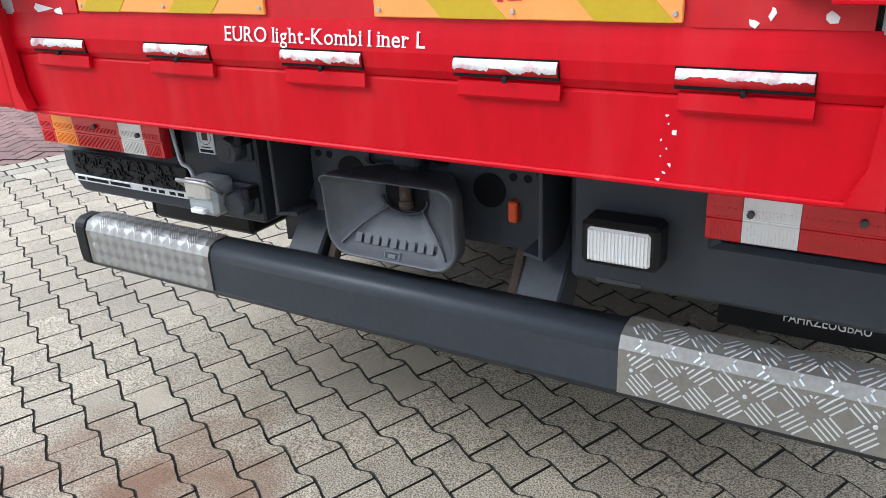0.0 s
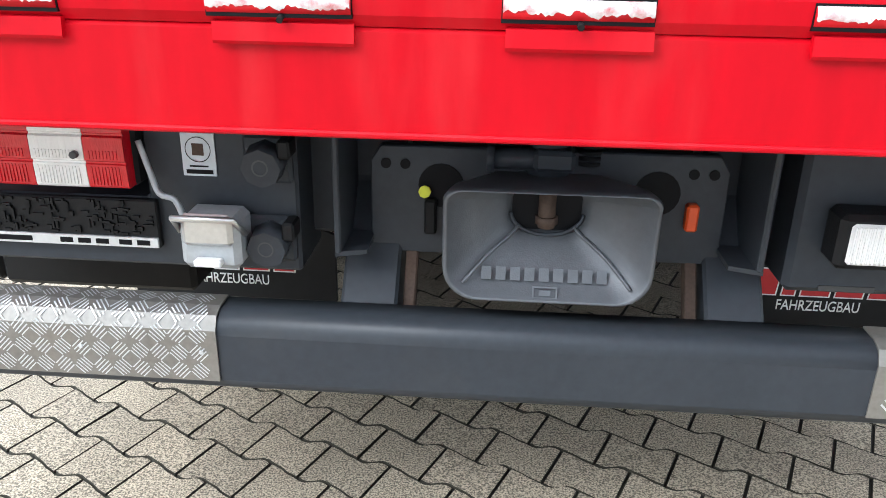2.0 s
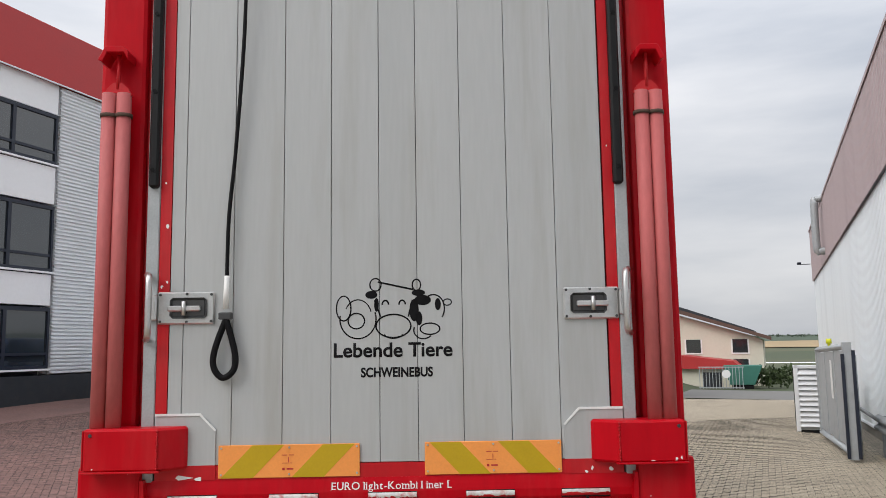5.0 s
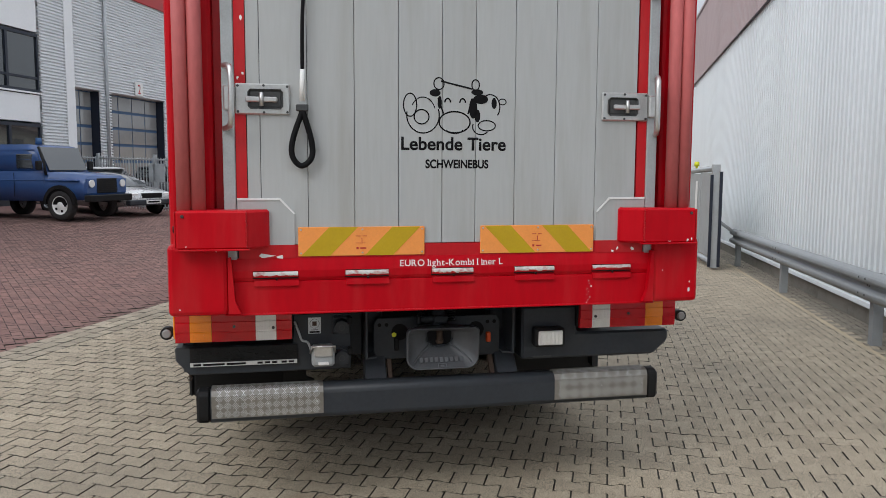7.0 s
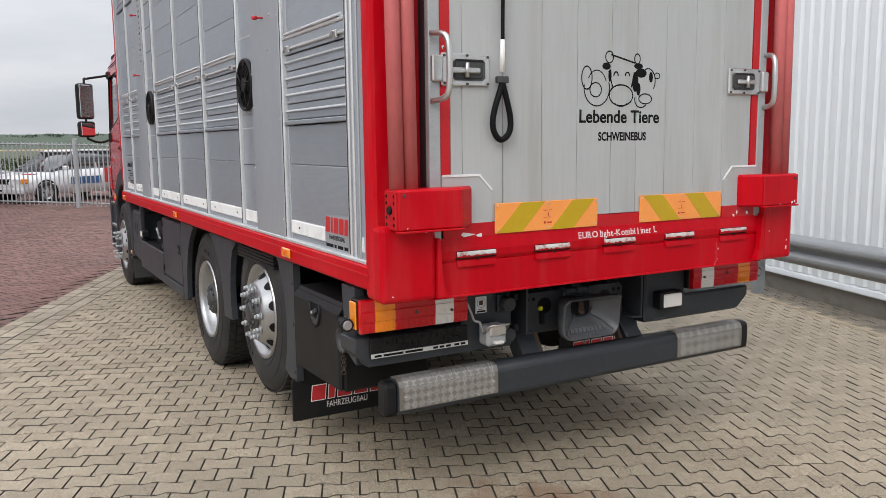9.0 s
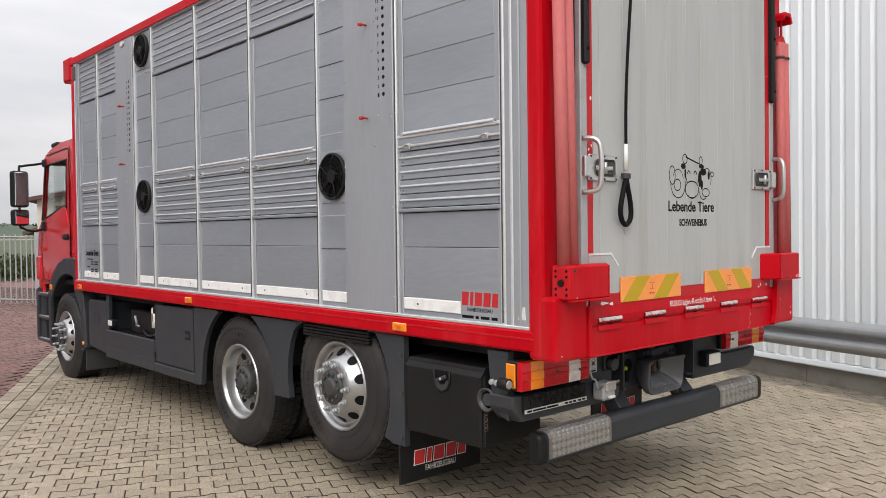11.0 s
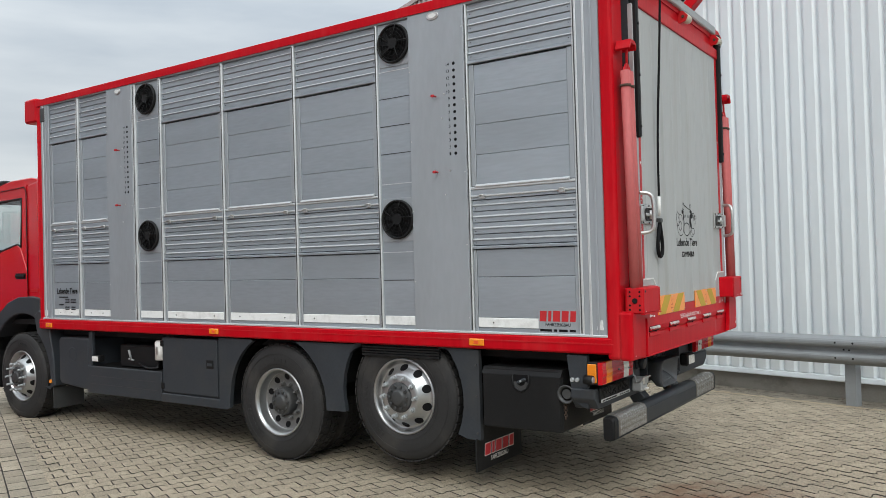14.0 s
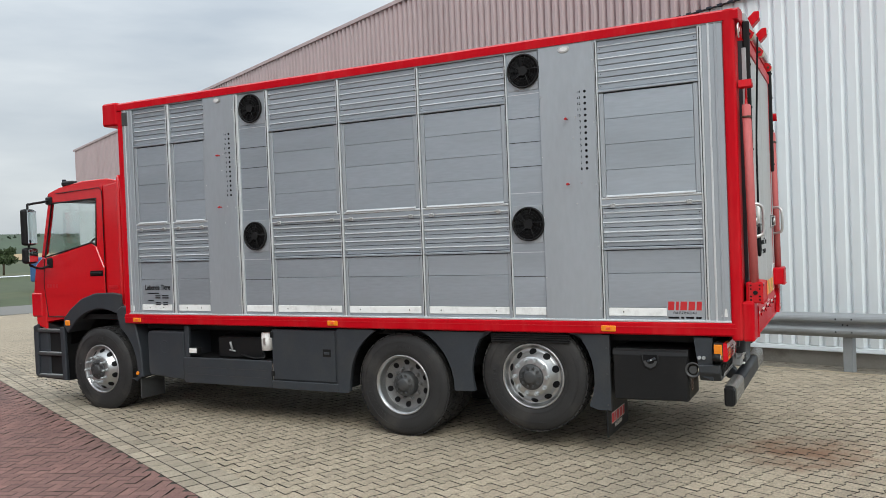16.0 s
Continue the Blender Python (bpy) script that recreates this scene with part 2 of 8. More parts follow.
CAST = mat("cast_grey", (0.105, 0.112, 0.122), 0.42, metal=0.2, vary=0.12, scale=5.0, bump=0.12, bscale=300, dirt=(0.07, 0.07, 0.07), dirt_amt=0.4, dscale=6.0)
RUST = mat("rusty_steel", (0.085, 0.055, 0.040), 0.8, metal=0.2, vary=0.3, scale=12.0, bump=0.2)
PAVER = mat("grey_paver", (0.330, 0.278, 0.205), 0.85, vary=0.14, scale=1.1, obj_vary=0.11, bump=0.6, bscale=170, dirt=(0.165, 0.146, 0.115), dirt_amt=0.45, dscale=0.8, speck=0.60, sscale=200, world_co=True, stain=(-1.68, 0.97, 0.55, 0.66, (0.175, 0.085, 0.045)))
KERB = mat("band_stone", (0.315, 0.27, 0.205), 0.85, vary=0.14, scale=1.5, obj_vary=0.20, bump=0.5, bscale=120, dirt=(0.15, 0.14, 0.10), dirt_amt=0.5, dscale=1.6, speck=0.3, sscale=150, world_co=True)
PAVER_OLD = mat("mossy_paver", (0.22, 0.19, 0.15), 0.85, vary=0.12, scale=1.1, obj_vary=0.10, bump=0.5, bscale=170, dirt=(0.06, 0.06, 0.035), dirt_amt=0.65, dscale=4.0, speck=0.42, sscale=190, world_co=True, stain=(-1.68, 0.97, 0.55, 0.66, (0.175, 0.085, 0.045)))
SAND = mat("drift_sand", (0.42, 0.34, 0.23), 0.95, vary=0.25, scale=6.0, bump=0.4, dirt=(0.20, 0.17, 0.12), dirt_amt=0.5, dscale=3.0)
PAVER_RED = mat("red_paver", (0.182, 0.098, 0.084), 0.85, vary=0.14, scale=1.3, obj_vary=0.18, bump=0.4, bscale=110, dirt=(0.088, 0.055, 0.045), dirt_amt=0.5, dscale=0.5, speck=0.28, sscale=130, world_co=True)
JOINT = mat("joint_sand", (0.036, 0.031, 0.025), 0.95, vary=0.25, scale=4.0, bump=0.3, dirt=(0.060, 0.062, 0.026), dirt_amt=0.5, dscale=2.0)
CONCRETE = mat("concrete_plinth", (0.27, 0.25, 0.22), 0.9, vary=0.14, scale=3.0, bump=0.3, bscale=60, dirt=(0.12, 0.11, 0.085), dirt_amt=0.6, dscale=2.5, stretch=(1, 1, 2))
SHEET_WHITE = mat("white_sheet_metal", (0.80, 0.845, 0.87), 0.42, metal=0.1, vary=0.03, scale=0.8, dirt=(0.55, 0.58, 0.60), dirt_amt=0.3, dscale=0.7, stretch=(1, 1, 0.15))
SHEET_MAUVE = mat("mauve_sheet_metal", (0.45, 0.36, 0.365), 0.5, metal=0.1, vary=0.04, scale=0.8, dirt=(0.28, 0.215, 0.215), dirt_amt=0.3, dscale=0.9, stretch=(1, 1, 0.2))
CLAD = mat("grey_cladding", (0.80, 0.82, 0.84), 0.5, metal=0.15, vary=0.04, scale=1.0)
PANEL_WHITE = mat("white_facade_panel", (0.86, 0.87, 0.88), 0.5, vary=0.03, scale=0.7)
FRAME_DARK = mat("dark_window_frame", (0.012, 0.017, 0.032), 0.45, vary=0.1)
FASCIA = mat("red_fascia", (0.45, 0.03, 0.03), 0.45, vary=0.06, scale=1.0)
DOOR_BLUE = mat("blue_door_frame", (0.045, 0.10, 0.20), 0.5, vary=0.06)
PANE_GREY = mat("door_pane", (0.27, 0.27, 0.265), 0.12, vary=0.06, scale=0.8, coat=0.6)
BLUE = mat("blue_car_paint", (0.022, 0.072, 0.22), 0.35, vary=0.06, coat=0.4)
SILVER = mat("silver_car_paint", (0.52, 0.53, 0.53), 0.28, metal=0.4, vary=0.03, coat=0.6)
CAR_WHITE = mat("white_car_paint", (0.72, 0.73, 0.74), 0.3, vary=0.03, coat=0.5)
CAR_GREY = mat("dark_grey_car_paint", (0.10, 0.105, 0.11), 0.28, metal=0.4, vary=0.03, coat=0.6)
GRASS = mat("field_green", (0.052, 0.068, 0.030), 0.95, vary=0.25, scale=0.05, dirt=(0.22, 0.17, 0.085), dirt_amt=0.5, dscale=0.01)
ASPHALT = mat("asphalt", (0.16, 0.155, 0.145), 0.9, vary=0.15, scale=0.8, bump=0.3, bscale=90)
WHEAT = mat("wheat_field", (0.33, 0.24, 0.13), 0.95, vary=0.2, scale=0.04)
LEAF = mat("foliage", (0.045, 0.070, 0.022), 0.8, vary=0.35, scale=1.5, obj_vary=0.3)
LEAF_FAR = mat("far_forest", (0.040, 0.060, 0.036), 0.9, vary=0.4, scale=0.05, obj_vary=0.3)
BARK = mat("bark", (0.10, 0.075, 0.05), 0.9, vary=0.3)
CREAM_WALL = mat("cream_render", (0.66, 0.63, 0.52), 0.8, vary=0.05)
ROOF_BROWN = mat("brown_roof", (0.12, 0.070, 0.055), 0.8, vary=0.15)
BLUE_SHEET = mat("blue_tarpaulin", (0.03, 0.10, 0.24), 0.5, vary=0.1)


# ---- mesh helpers ----
def add_box(bm, x0, x1, y0, y1, z0, z1, bev=0.0, seg=1):
    vs = [bm.verts.new(p) for p in ((x0, y0, z0), (x1, y0, z0), (x1, y1, z0), (x0, y1, z0), (x0, y0, z1), (x1, y0, z1), (x1, y1, z1), (x0, y1, z1))]
    fs = [bm.faces.new([vs[i] for i in f]) for f in ((3, 2, 1, 0), (4, 5, 6, 7), (0, 1, 5, 4), (1, 2, 6, 5), (2, 3, 7, 6), (3, 0, 4, 7))]
    if bev > 0:
        es = list({e for f in fs for e in f.edges})
        bmesh.ops.bevel(bm, geom=es, offset=bev, segments=seg, affect="EDGES", profile=0.5)
    return bm


def box(x0, x1, y0, y1, z0, z1, bev=0.0, seg=1):
    return add_box(bmesh.new(), min(x0, x1), max(x0, x1), min(y0, y1), max(y0, y1), min(z0, z1), max(z0, z1), bev, seg)


def add_prism(bm, pts, axis, a0, a1, bev=0.0):
    """Extrudes a closed outline along an axis; the outline's two numbers are the other two axes in order."""
    def at(p, a):
        return {"x": (a, p[0], p[1]), "y": (p[0], a, p[1]), "z": (p[0], p[1], a)}[axis]
    lo = [bm.verts.new(at(p, a0)) for p in pts]
    hi = [bm.verts.new(at(p, a1)) for p in pts]
    fs = [bm.faces.new(lo), bm.faces.new(hi[::-1])]
    k = len(pts)
    for i in range(k):
        fs.append(bm.faces.new((lo[i], hi[i], hi[(i + 1) % k], lo[(i + 1) % k])))
    bmesh.ops.recalc_face_normals(bm, faces=fs)
    if bev > 0:
        es = list({e for f in fs for e in f.edges})
        bmesh.ops.bevel(bm, geom=es, offset=bev, segments=1, affect="EDGES")
    return bm


def prism(pts, axis, a0, a1, bev=0.0):
    return add_prism(bmesh.new(), pts, axis, a0, a1, bev)


def add_cyl(bm, p0, p1, r0, r1=None, seg=16):
    r1 = r0 if r1 is None else r1
    p0, p1 = Vector(p0), Vector(p1)
    q = (p1 - p0).to_track_quat("Z", "Y")
    ring = [[bm.verts.new(p + q @ Vector((r * math.cos(2 * math.pi * i / seg), r * math.sin(2 * math.pi * i / seg), 0))) for i in range(seg)] for p, r in ((p0, r0), (p1, r1))]
    for i in range(seg):
        j = (i + 1) % seg
        bm.faces.new((ring[0][i], ring[0][j], ring[1][j], ring[1][i])).smooth = True
    bm.faces.new(ring[0][::-1])
    bm.faces.new(ring[1])
    return bm


def cyl(p0, p1, r0, r1=None, seg=16):
    return add_cyl(bmesh.new(), p0, p1, r0, r1, seg)


def add_tube(bm, path, r, seg=8):
    """A round bar along a path of points."""
    path = [Vector(p) for p in path]
    rings = []
    for i, p in enumerate(path):
        d = (path[min(i + 1, len(path) - 1)] - path[max(i - 1, 0)]).normalized()
        q = d.to_track_quat("Z", "Y")
        rings.append([bm.verts.new(p + q @ Vector((r * math.cos(2 * math.pi * k / seg), r * math.sin(2 * math.pi * k / seg), 0))) for k in range(seg)])
    for a, b in zip(rings, rings[1:]):
        best = min(range(seg), key=lambda o: sum((a[k].co - b[(k + o) % seg].co).length for k in range(seg)))
        for k in range(seg):
            bm.faces.new((a[k], a[(k + 1) % seg], b[(k + 1 + best) % seg], b[(k + best) % seg])).smooth = True
    bm.faces.new(rings[0][::-1])
    bm.faces.new(rings[-1])
    return bm


def tube(path, r, seg=8):
    return add_tube(bmesh.new(), path, r, seg)


def arc(pts, n=6):
    """A smooth curve through the given points."""
    pts = [Vector(p) for p in pts]
    out = []
    for i in range(len(pts) - 1):
        p0, p1, p2, p3 = pts[max(i - 1, 0)], pts[i], pts[i + 1], pts[min(i + 2, len(pts) - 1)]
        for k in range(n):
            t = k / n
            out.append(0.5 * ((2 * p1) + (p2 - p0) * t + (2 * p0 - 5 * p1 + 4 * p2 - p3) * t * t + (3 * p1 - p0 - 3 * p2 + p3) * t ** 3))
    return out + [pts[-1]]


def lathe(profile, seg=40, sharp=False):
    """Turns a profile of (x along the axle, radius) round the x axis."""
    bm = bmesh.new()
    rings = [[bm.verts.new((x, r * math.cos(2 * math.pi * i / seg), r * math.sin(2 * math.pi * i / seg))) for i in range(seg)] for x, r in profile]
    for a, b in zip(rings, rings[1:]):
        for i in range(seg):
            j = (i + 1) % seg
            bm.faces.new((a[i], a[j], b[j], b[i])).smooth = not sharp
    bmesh.ops.recalc_face_normals(bm, faces=bm.faces[:])
    return bm


def mesh_of(name, bm, material):
    me = bpy.data.meshes.new(name)
    bm.to_mesh(me)
    bm.free()
    me.materials.append(material)
    return me


def part(name, bm, material, parent, label=""):
    ob = new(name, mesh_of(name, bm, material))
    ob.parent = parent
    if label:
        ob["label"] = label
    return ob


def piece(name, me, parent, loc=(0, 0, 0), rot=(0, 0, 0), label=""):
    """Another object on a mesh that exists already."""
    ob = new(name, me)
    ob.parent = parent
    ob.location, ob.rotation_euler = loc, rot
    if label:
        ob["label"] = label
    return ob


def thing(name, label, category, m=None, group="", kind=""):
    ob = new(name)
    if m is not None:
        ob.matrix_world = m
    return tagged(ob, label, category, group, kind)


def solid(name, bm, material, label, category, group="", kind=""):
    return tagged(new(name, mesh_of(name, bm, material)), label, category, group, kind)


def lettering(txt, height, width, depth=0.001, weight=0.008):
    """Flat letters in the xz plane, read from -y, scaled to a size, starting at the origin."""
    cu = bpy.data.curves.new("lettering", "FONT")
    cu.body, cu.extrude, cu.offset = txt, 0.0, weight
    ob = bpy.data.objects.new("lettering", cu)
    scene.collection.objects.link(ob)
    bpy.context.view_layer.update()
    me = bpy.data.meshes.new_from_object(ob.evaluated_get(bpy.context.evaluated_depsgraph_get()))
    bpy.data.objects.remove(ob)
    xs, ys = [v.co.x for v in me.vertices], [v.co.y for v in me.vertices]
    bm = bmesh.new()
    bm.from_mesh(me)
    bpy.data.meshes.remove(me)
    kx, ky = width / (max(xs) - min(xs)), height / (max(ys) - min(ys))
    for v in bm.verts:
        v.co = Vector(((v.co.x - min(xs)) * kx, 0, (v.co.y - min(ys)) * ky))
    r = bmesh.ops.extrude_face_region(bm, geom=bm.faces[:])
    for g in r["geom"]:
        if isinstance(g, bmesh.types.BMVert):
            g.co.y -= depth
    bmesh.ops.recalc_face_normals(bm, faces=bm.faces[:])
    return bm


SERIFS = {"E": [(0.17, 0), (0.17, 1)], "U": [(0.16, 1), (0.86, 1)], "R": [(0.17, 0), (0.17, 1), (0.86, 0)], "l": [(0.5, 0), (0.30, 1)], "i": [(0.5, 0), (0.30, 2)], "h": [(0.16, 0), (0.06, 1), (0.84, 0)], "K": [(0.14, 0), (0.14, 1), (0.86, 0), (0.80, 1)], "m": [(0.09, 0), (0.5, 0), (0.91, 0), (0.03, 2)], "b": [(0.05, 1)], "n": [(0.15, 0), (0.85, 0), (0.06, 2)], "r": [(0.22, 0), (0.12, 2)], "L": [(0.2, 0), (0.2, 1)], "I": [(0.5, 0), (0.5, 1)]}


def serif_lettering(txt, height, width, depth=0.0006, weight=0.004):
    """Letters one by one, each with short slabs at the ends of its stems; cap height and whole width are given."""
    glyphs, x = [], 0.0
    for ch in txt:
        if ch == " ":
            x += 0.26
            continue
        cu = bpy.data.curves.new("glyph", "FONT")
        cu.body, cu.offset = ch, weight
        ob = bpy.data.objects.new("glyph", cu)
        scene.collection.objects.link(ob)
        bpy.context.view_layer.update()
        me = bpy.data.meshes.new_from_object(ob.evaluated_get(bpy.context.evaluated_depsgraph_get()))
        bpy.data.objects.remove(ob)
        x0, x1 = min(v.co.x for v in me.vertices), max(v.co.x for v in me.vertices)
        glyphs.append((ch, me, x - x0, x, x1 - x0))
        x += x1 - x0 + 0.11
    x -= 0.11
    cap = max(v.co.y for v in glyphs[0][1].vertices)
    xh = cap * 0.70
    kx, kz = width / x, height / cap
    bm = bmesh.new()
    for ch, me, dx, left, w in glyphs:
        k = len(bm.verts)
        bm.from_mesh(me)
        bm.verts.ensure_lookup_table()
        for v in bm.verts[k:]:
            v.co = Vector(((v.co.x + dx) * kx, -depth, v.co.y * kz))
        bpy.data.meshes.remove(me)
        for fx, lv in SERIFS.get(ch, ()):
            c = (left + fx * w) * kx
            z = (0.0, cap - 0.03, xh - 0.03)[lv] * kz
            half = (0.115 if lv == 0 else 0.09) * kx
            add_box(bm, c - half, c + half, -depth - 0.0001, 0, z - 0.004 * kz, z + 0.034 * kz)
    return bm


def moved(bm, m):
    bmesh.ops.transform(bm, matrix=m, verts=bm.verts[:])
    return bm


def bars(rows, depth=0.001):
    """Plain bars (x0, x1, z0, z1) in the xz plane, for small print."""
    bm = bmesh.new()
    for x0, x1, z0, z1 in rows:
        add_box(bm, x0, x1, -depth, 0, z0, z1)
    return bm


# ---- the site: s runs along the warehouse, n away from the yard ----
A_SITE = 24.25
P0 = Vector((2.58, 0.60, 0.0))
US = Vector((math.sin(radians(A_SITE)), math.cos(radians(A_SITE)), 0))
NS = Vector((US.y, -US.x, 0))


def smooth(a, b, v):
    t = min(1, max(0, (v - a) / (b - a)))
    return t * t * (3 - 2 * t)


# the warehouse and its rail run a little off the yard's line and fall gently away
A_WALL, FALL = 23.41, 0.0258
PW = Vector((2.448, 0.60, 0.0))
UW = Vector((math.sin(radians(A_WALL)), math.cos(radians(A_WALL)), 0))
NW = Vector((UW.y, -UW.x, 0))


def fall_z(s):
    """Height of the ground beside the wall."""
    return 0.018 - FALL * min(max(s, -16), 50)


def to_wall(x, y):
    d = Vector((x, y, 0)) - PW
    return d.dot(UW), d.dot(NW)


def beside(s, n, z=0.0):
    """World place at s along the wall and n behind the rail, that high above the ground beside the wall."""
    p = PW + UW * s + NW * n
    return Vector((p.x, p.y, fall_z(s) + z))


def ground_z(s, n):
    p = P0 + US * s + NS * n
    sw, nw = to_wall(p.x, p.y)
    z = fall_z(sw) * max(smooth(-5.5, -0.2, nw), smooth(12, 26, s) * smooth(-12, -6, n))
    z += 0.022 * min(max(-8.3 - n, 0), 22) * smooth(2, 16, s)
    return z


def site(s, n, z=0.0):
    """World place of a point at s, n, that high above the ground there."""
    p = P0 + US * s + NS * n
    return Vector((p.x, p.y, ground_z(s, n) + z))


def to_site(x, y):
    d = Vector((x, y, 0)) - P0
    return d.dot(US), d.dot(NS)


R_SITE = Matrix.Rotation(radians(-A_SITE), 4, "Z")     # turns x to NS and y to US


def sheet(name, s_list, n_list, lift, material, label, category, kind="structure"):
    bm = bmesh.new()
    grid = [[bm.verts.new(site(s, n, lift)) for n in n_list] for s in s_list]
    for i in range(len(s_list) - 1):
        for j in range(len(n_list) - 1):
            bm.faces.new((grid[i][j], grid[i][j + 1], grid[i + 1][j + 1], grid[i + 1][j])).smooth = True
    return solid(name, bm, material, label, category, kind=kind)


def steps(a, b, k):
    return [a + (b - a) * i / k for i in range(k + 1)]


# ---- ground ----
far = [-1500, -500, -200, -80, -40, -20]
sheet("ground", far + steps(-16, 40, 28) + [48, 60, 90, 150, 300, 700, 2500], [-1500, -500, -200, -100, -60] + steps(-40, 2, 28) + [4, 8, 14, 25, 60, 200, 700, 2500], -0.05, GRASS, "green fields reaching out to low hills", "ground")
sheet("yard_bed", steps(-5.6, 24, 90), steps(-8.26, 0.9, 40), -0.0095, JOINT, "dark jointing sand under the grey block paving", "pavement")
sheet("yard_far", steps(24, 37, 8), steps(-8.26, 2.5, 14), -0.006, PAVER, "grey block paving towards the far road", "pavement")
sheet("yard_back", steps(-18, -5.6, 8), steps(-8.26, 0.9, 12), -0.006, PAVER, "grey block paving", "pavement")
sheet("red_yard_far", steps(-18, 37, 40), steps(-38, -19, 14), -0.004, PAVER_RED, "red block paving in front of the offices", "pavement")
sheet("red_yard_end", steps(24, 37, 14), steps(-19, -8.26, 10), -0.004, PAVER_RED, "red block paving before the fence", "pavement")
sheet("red_yard_back", steps(-18, -7, 8), steps(-19, -8.26, 10), -0.004, PAVER_RED, "red block paving", "pavement")
sheet("red_yard", steps(-7, 24, 24), steps(-19, -8.26, 10), -0.010, JOINT, "dark joint bed under the red block paving", "pavement")
sheet("road", [37, 40, 43, 46, 49], [-7, 0, 10, 25, 60, 120], -0.02, ASPHALT, "grey asphalt road beyond the yard", "road")
bm = bmesh.new()
edge = []
for k in range(150):
    s = -5.4 + k * 0.125
    w = 0.020 + 0.028 * max(0.0, noise.noise(Vector((s * 1.7, 3.0, 0))) + 0.35)
    row = []
    for n in (-0.075 - w, -0.075 + w * 0.6):
        p = PW + UW * s + NW * n
        row.append(bm.verts.new((p.x, p.y, ground_z(*to_site(p.x, p.y)) + 0.0045)))
    edge.append(row)
for a, b in zip(edge, edge[1:]):
    bm.faces.new((a[0], a[1], b[1], b[0]))
solid("sand_line", bm, SAND, "pale uneven drift of sand along the rail posts", "pavement", kind="structure")

# ---- warehouse ----
S0, S1 = -14.0, 35.2
WALL_N = 0.41


def band_z(s):
    return 5.345 - 0.0266 * s


def roof_z(s):
    return 7.55 - 0.0266 * s


def ribbed(s0, s1, pitch, depth, groove, z_low, z_top, n_face, phase):
    """Sheet with wide flat bands and narrow rounded grooves between two heights that are functions of s."""
    bm = bmesh.new()
    prof = []
    s = s0 + (phase - s0) % pitch
    g = groove / 2
    while s < s1:
        prof += [(s - pitch + g * 2.0, 0.0), (s - g * 1.9, 0.0), (s - g, depth * 0.55), (s - g * 0.45, depth), (s + g * 0.45, depth), (s + g, depth * 0.55)]
        s += pitch
    low = [bm.verts.new((PW + UW * a + NW * (n_face + d)) + Vector((0, 0, z_low(a)))) for a, d in prof]
    top = [bm.verts.new((PW + UW * a + NW * (n_face + d)) + Vector((0, 0, z_top(a)))) for a, d in prof]
    for i in range(len(prof) - 1):
        bm.faces.new((low[i], top[i], top[i + 1], low[i + 1]))
    return bm


def wall_prism(s0, s1, outline):
    """A bar along the wall: outline of (n, height above the falling ground)."""
    bm = bmesh.new()
    ends = []
    for s in (s0, s1):
        ends.append([bm.verts.new(beside(s, n, z)) for n, z in outline])
    k = len(outline)
    for i in range(k):
        bm.faces.new((ends[0][i], ends[0][(i + 1) % k], ends[1][(i + 1) % k], ends[1][i]))
    bm.faces.new(ends[0][::-1])
    bm.faces.new(ends[1])
    bmesh.ops.recalc_face_normals(bm, faces=bm.faces[:])
    return bm


warehouse = thing("warehouse", "long white and mauve sheet-metal warehouse on a concrete plinth", "building", kind="structure")
part("white_cladding", ribbed(S0, S1, 0.196, 0.048, 0.044, lambda s: fall_z(s) + 0.265, lambda s: band_z(s) + 0.01, WALL_N, 0.32), SHEET_WHITE, warehouse, "white ribbed sheet cladding")
part("mauve_cladding", ribbed(S0, S1, 0.1765, 0.075, 0.058, lambda s: band_z(s) - 0.03, roof_z, WALL_N - 0.075, 0.1), SHEET_MAUVE, warehouse, "mauve ribbed sheet cladding of the upper wall")
part("band_shadow_gap", wall_prism(S0, S1, [(WALL_N - 0.06, 5.290), (WALL_N - 0.06, 5.316), (WALL_N + 0.06, 5.316), (WALL_N + 0.06, 5.290)]), FRAME_DARK, warehouse, "dark joint under the mauve sheets")
part("wall_core", wall_prism(S0, S1, [(WALL_N + 0.045, -0.6), (WALL_N + 0.045, 7.48), (WALL_N + 0.4, 7.48), (WALL_N + 0.4, -0.6)]), SHEET_WHITE, warehouse)
for a, b in zip(steps(S0, S1, 12), steps(S0, S1, 12)[1:]):
    part("plinth", wall_prism(a, b - 0.008, [(WALL_N - 0.015, -0.3), (WALL_N - 0.015, 0.198), (WALL_N + 0.04, 0.198), (WALL_N + 0.04, -0.3)]), CONCRETE, warehouse, "stained concrete plinth")
    part("drip_edge", wall_prism(a, b - 0.002, [(WALL_N - 0.045, 0.196), (WALL_N - 0.048, 0.206), (WALL_N - 0.03, 0.252), (WALL_N + 0.03, 0.262), (WALL_N + 0.03, 0.200)]), SHEET_WHITE, warehouse, "folded white drip edge")
part("roof_edge", wall_prism(S0, S1, [(WALL_N - 0.10, 7.46), (WALL_N - 0.10, 7.545), (WALL_N + 0.4, 7.575), (WALL_N + 0.4, 7.53), (WALL_N - 0.085, 7.52), (WALL_N - 0.085, 7.46)]), SHEET_MAUVE, warehouse, "mauve roof edge flashing")
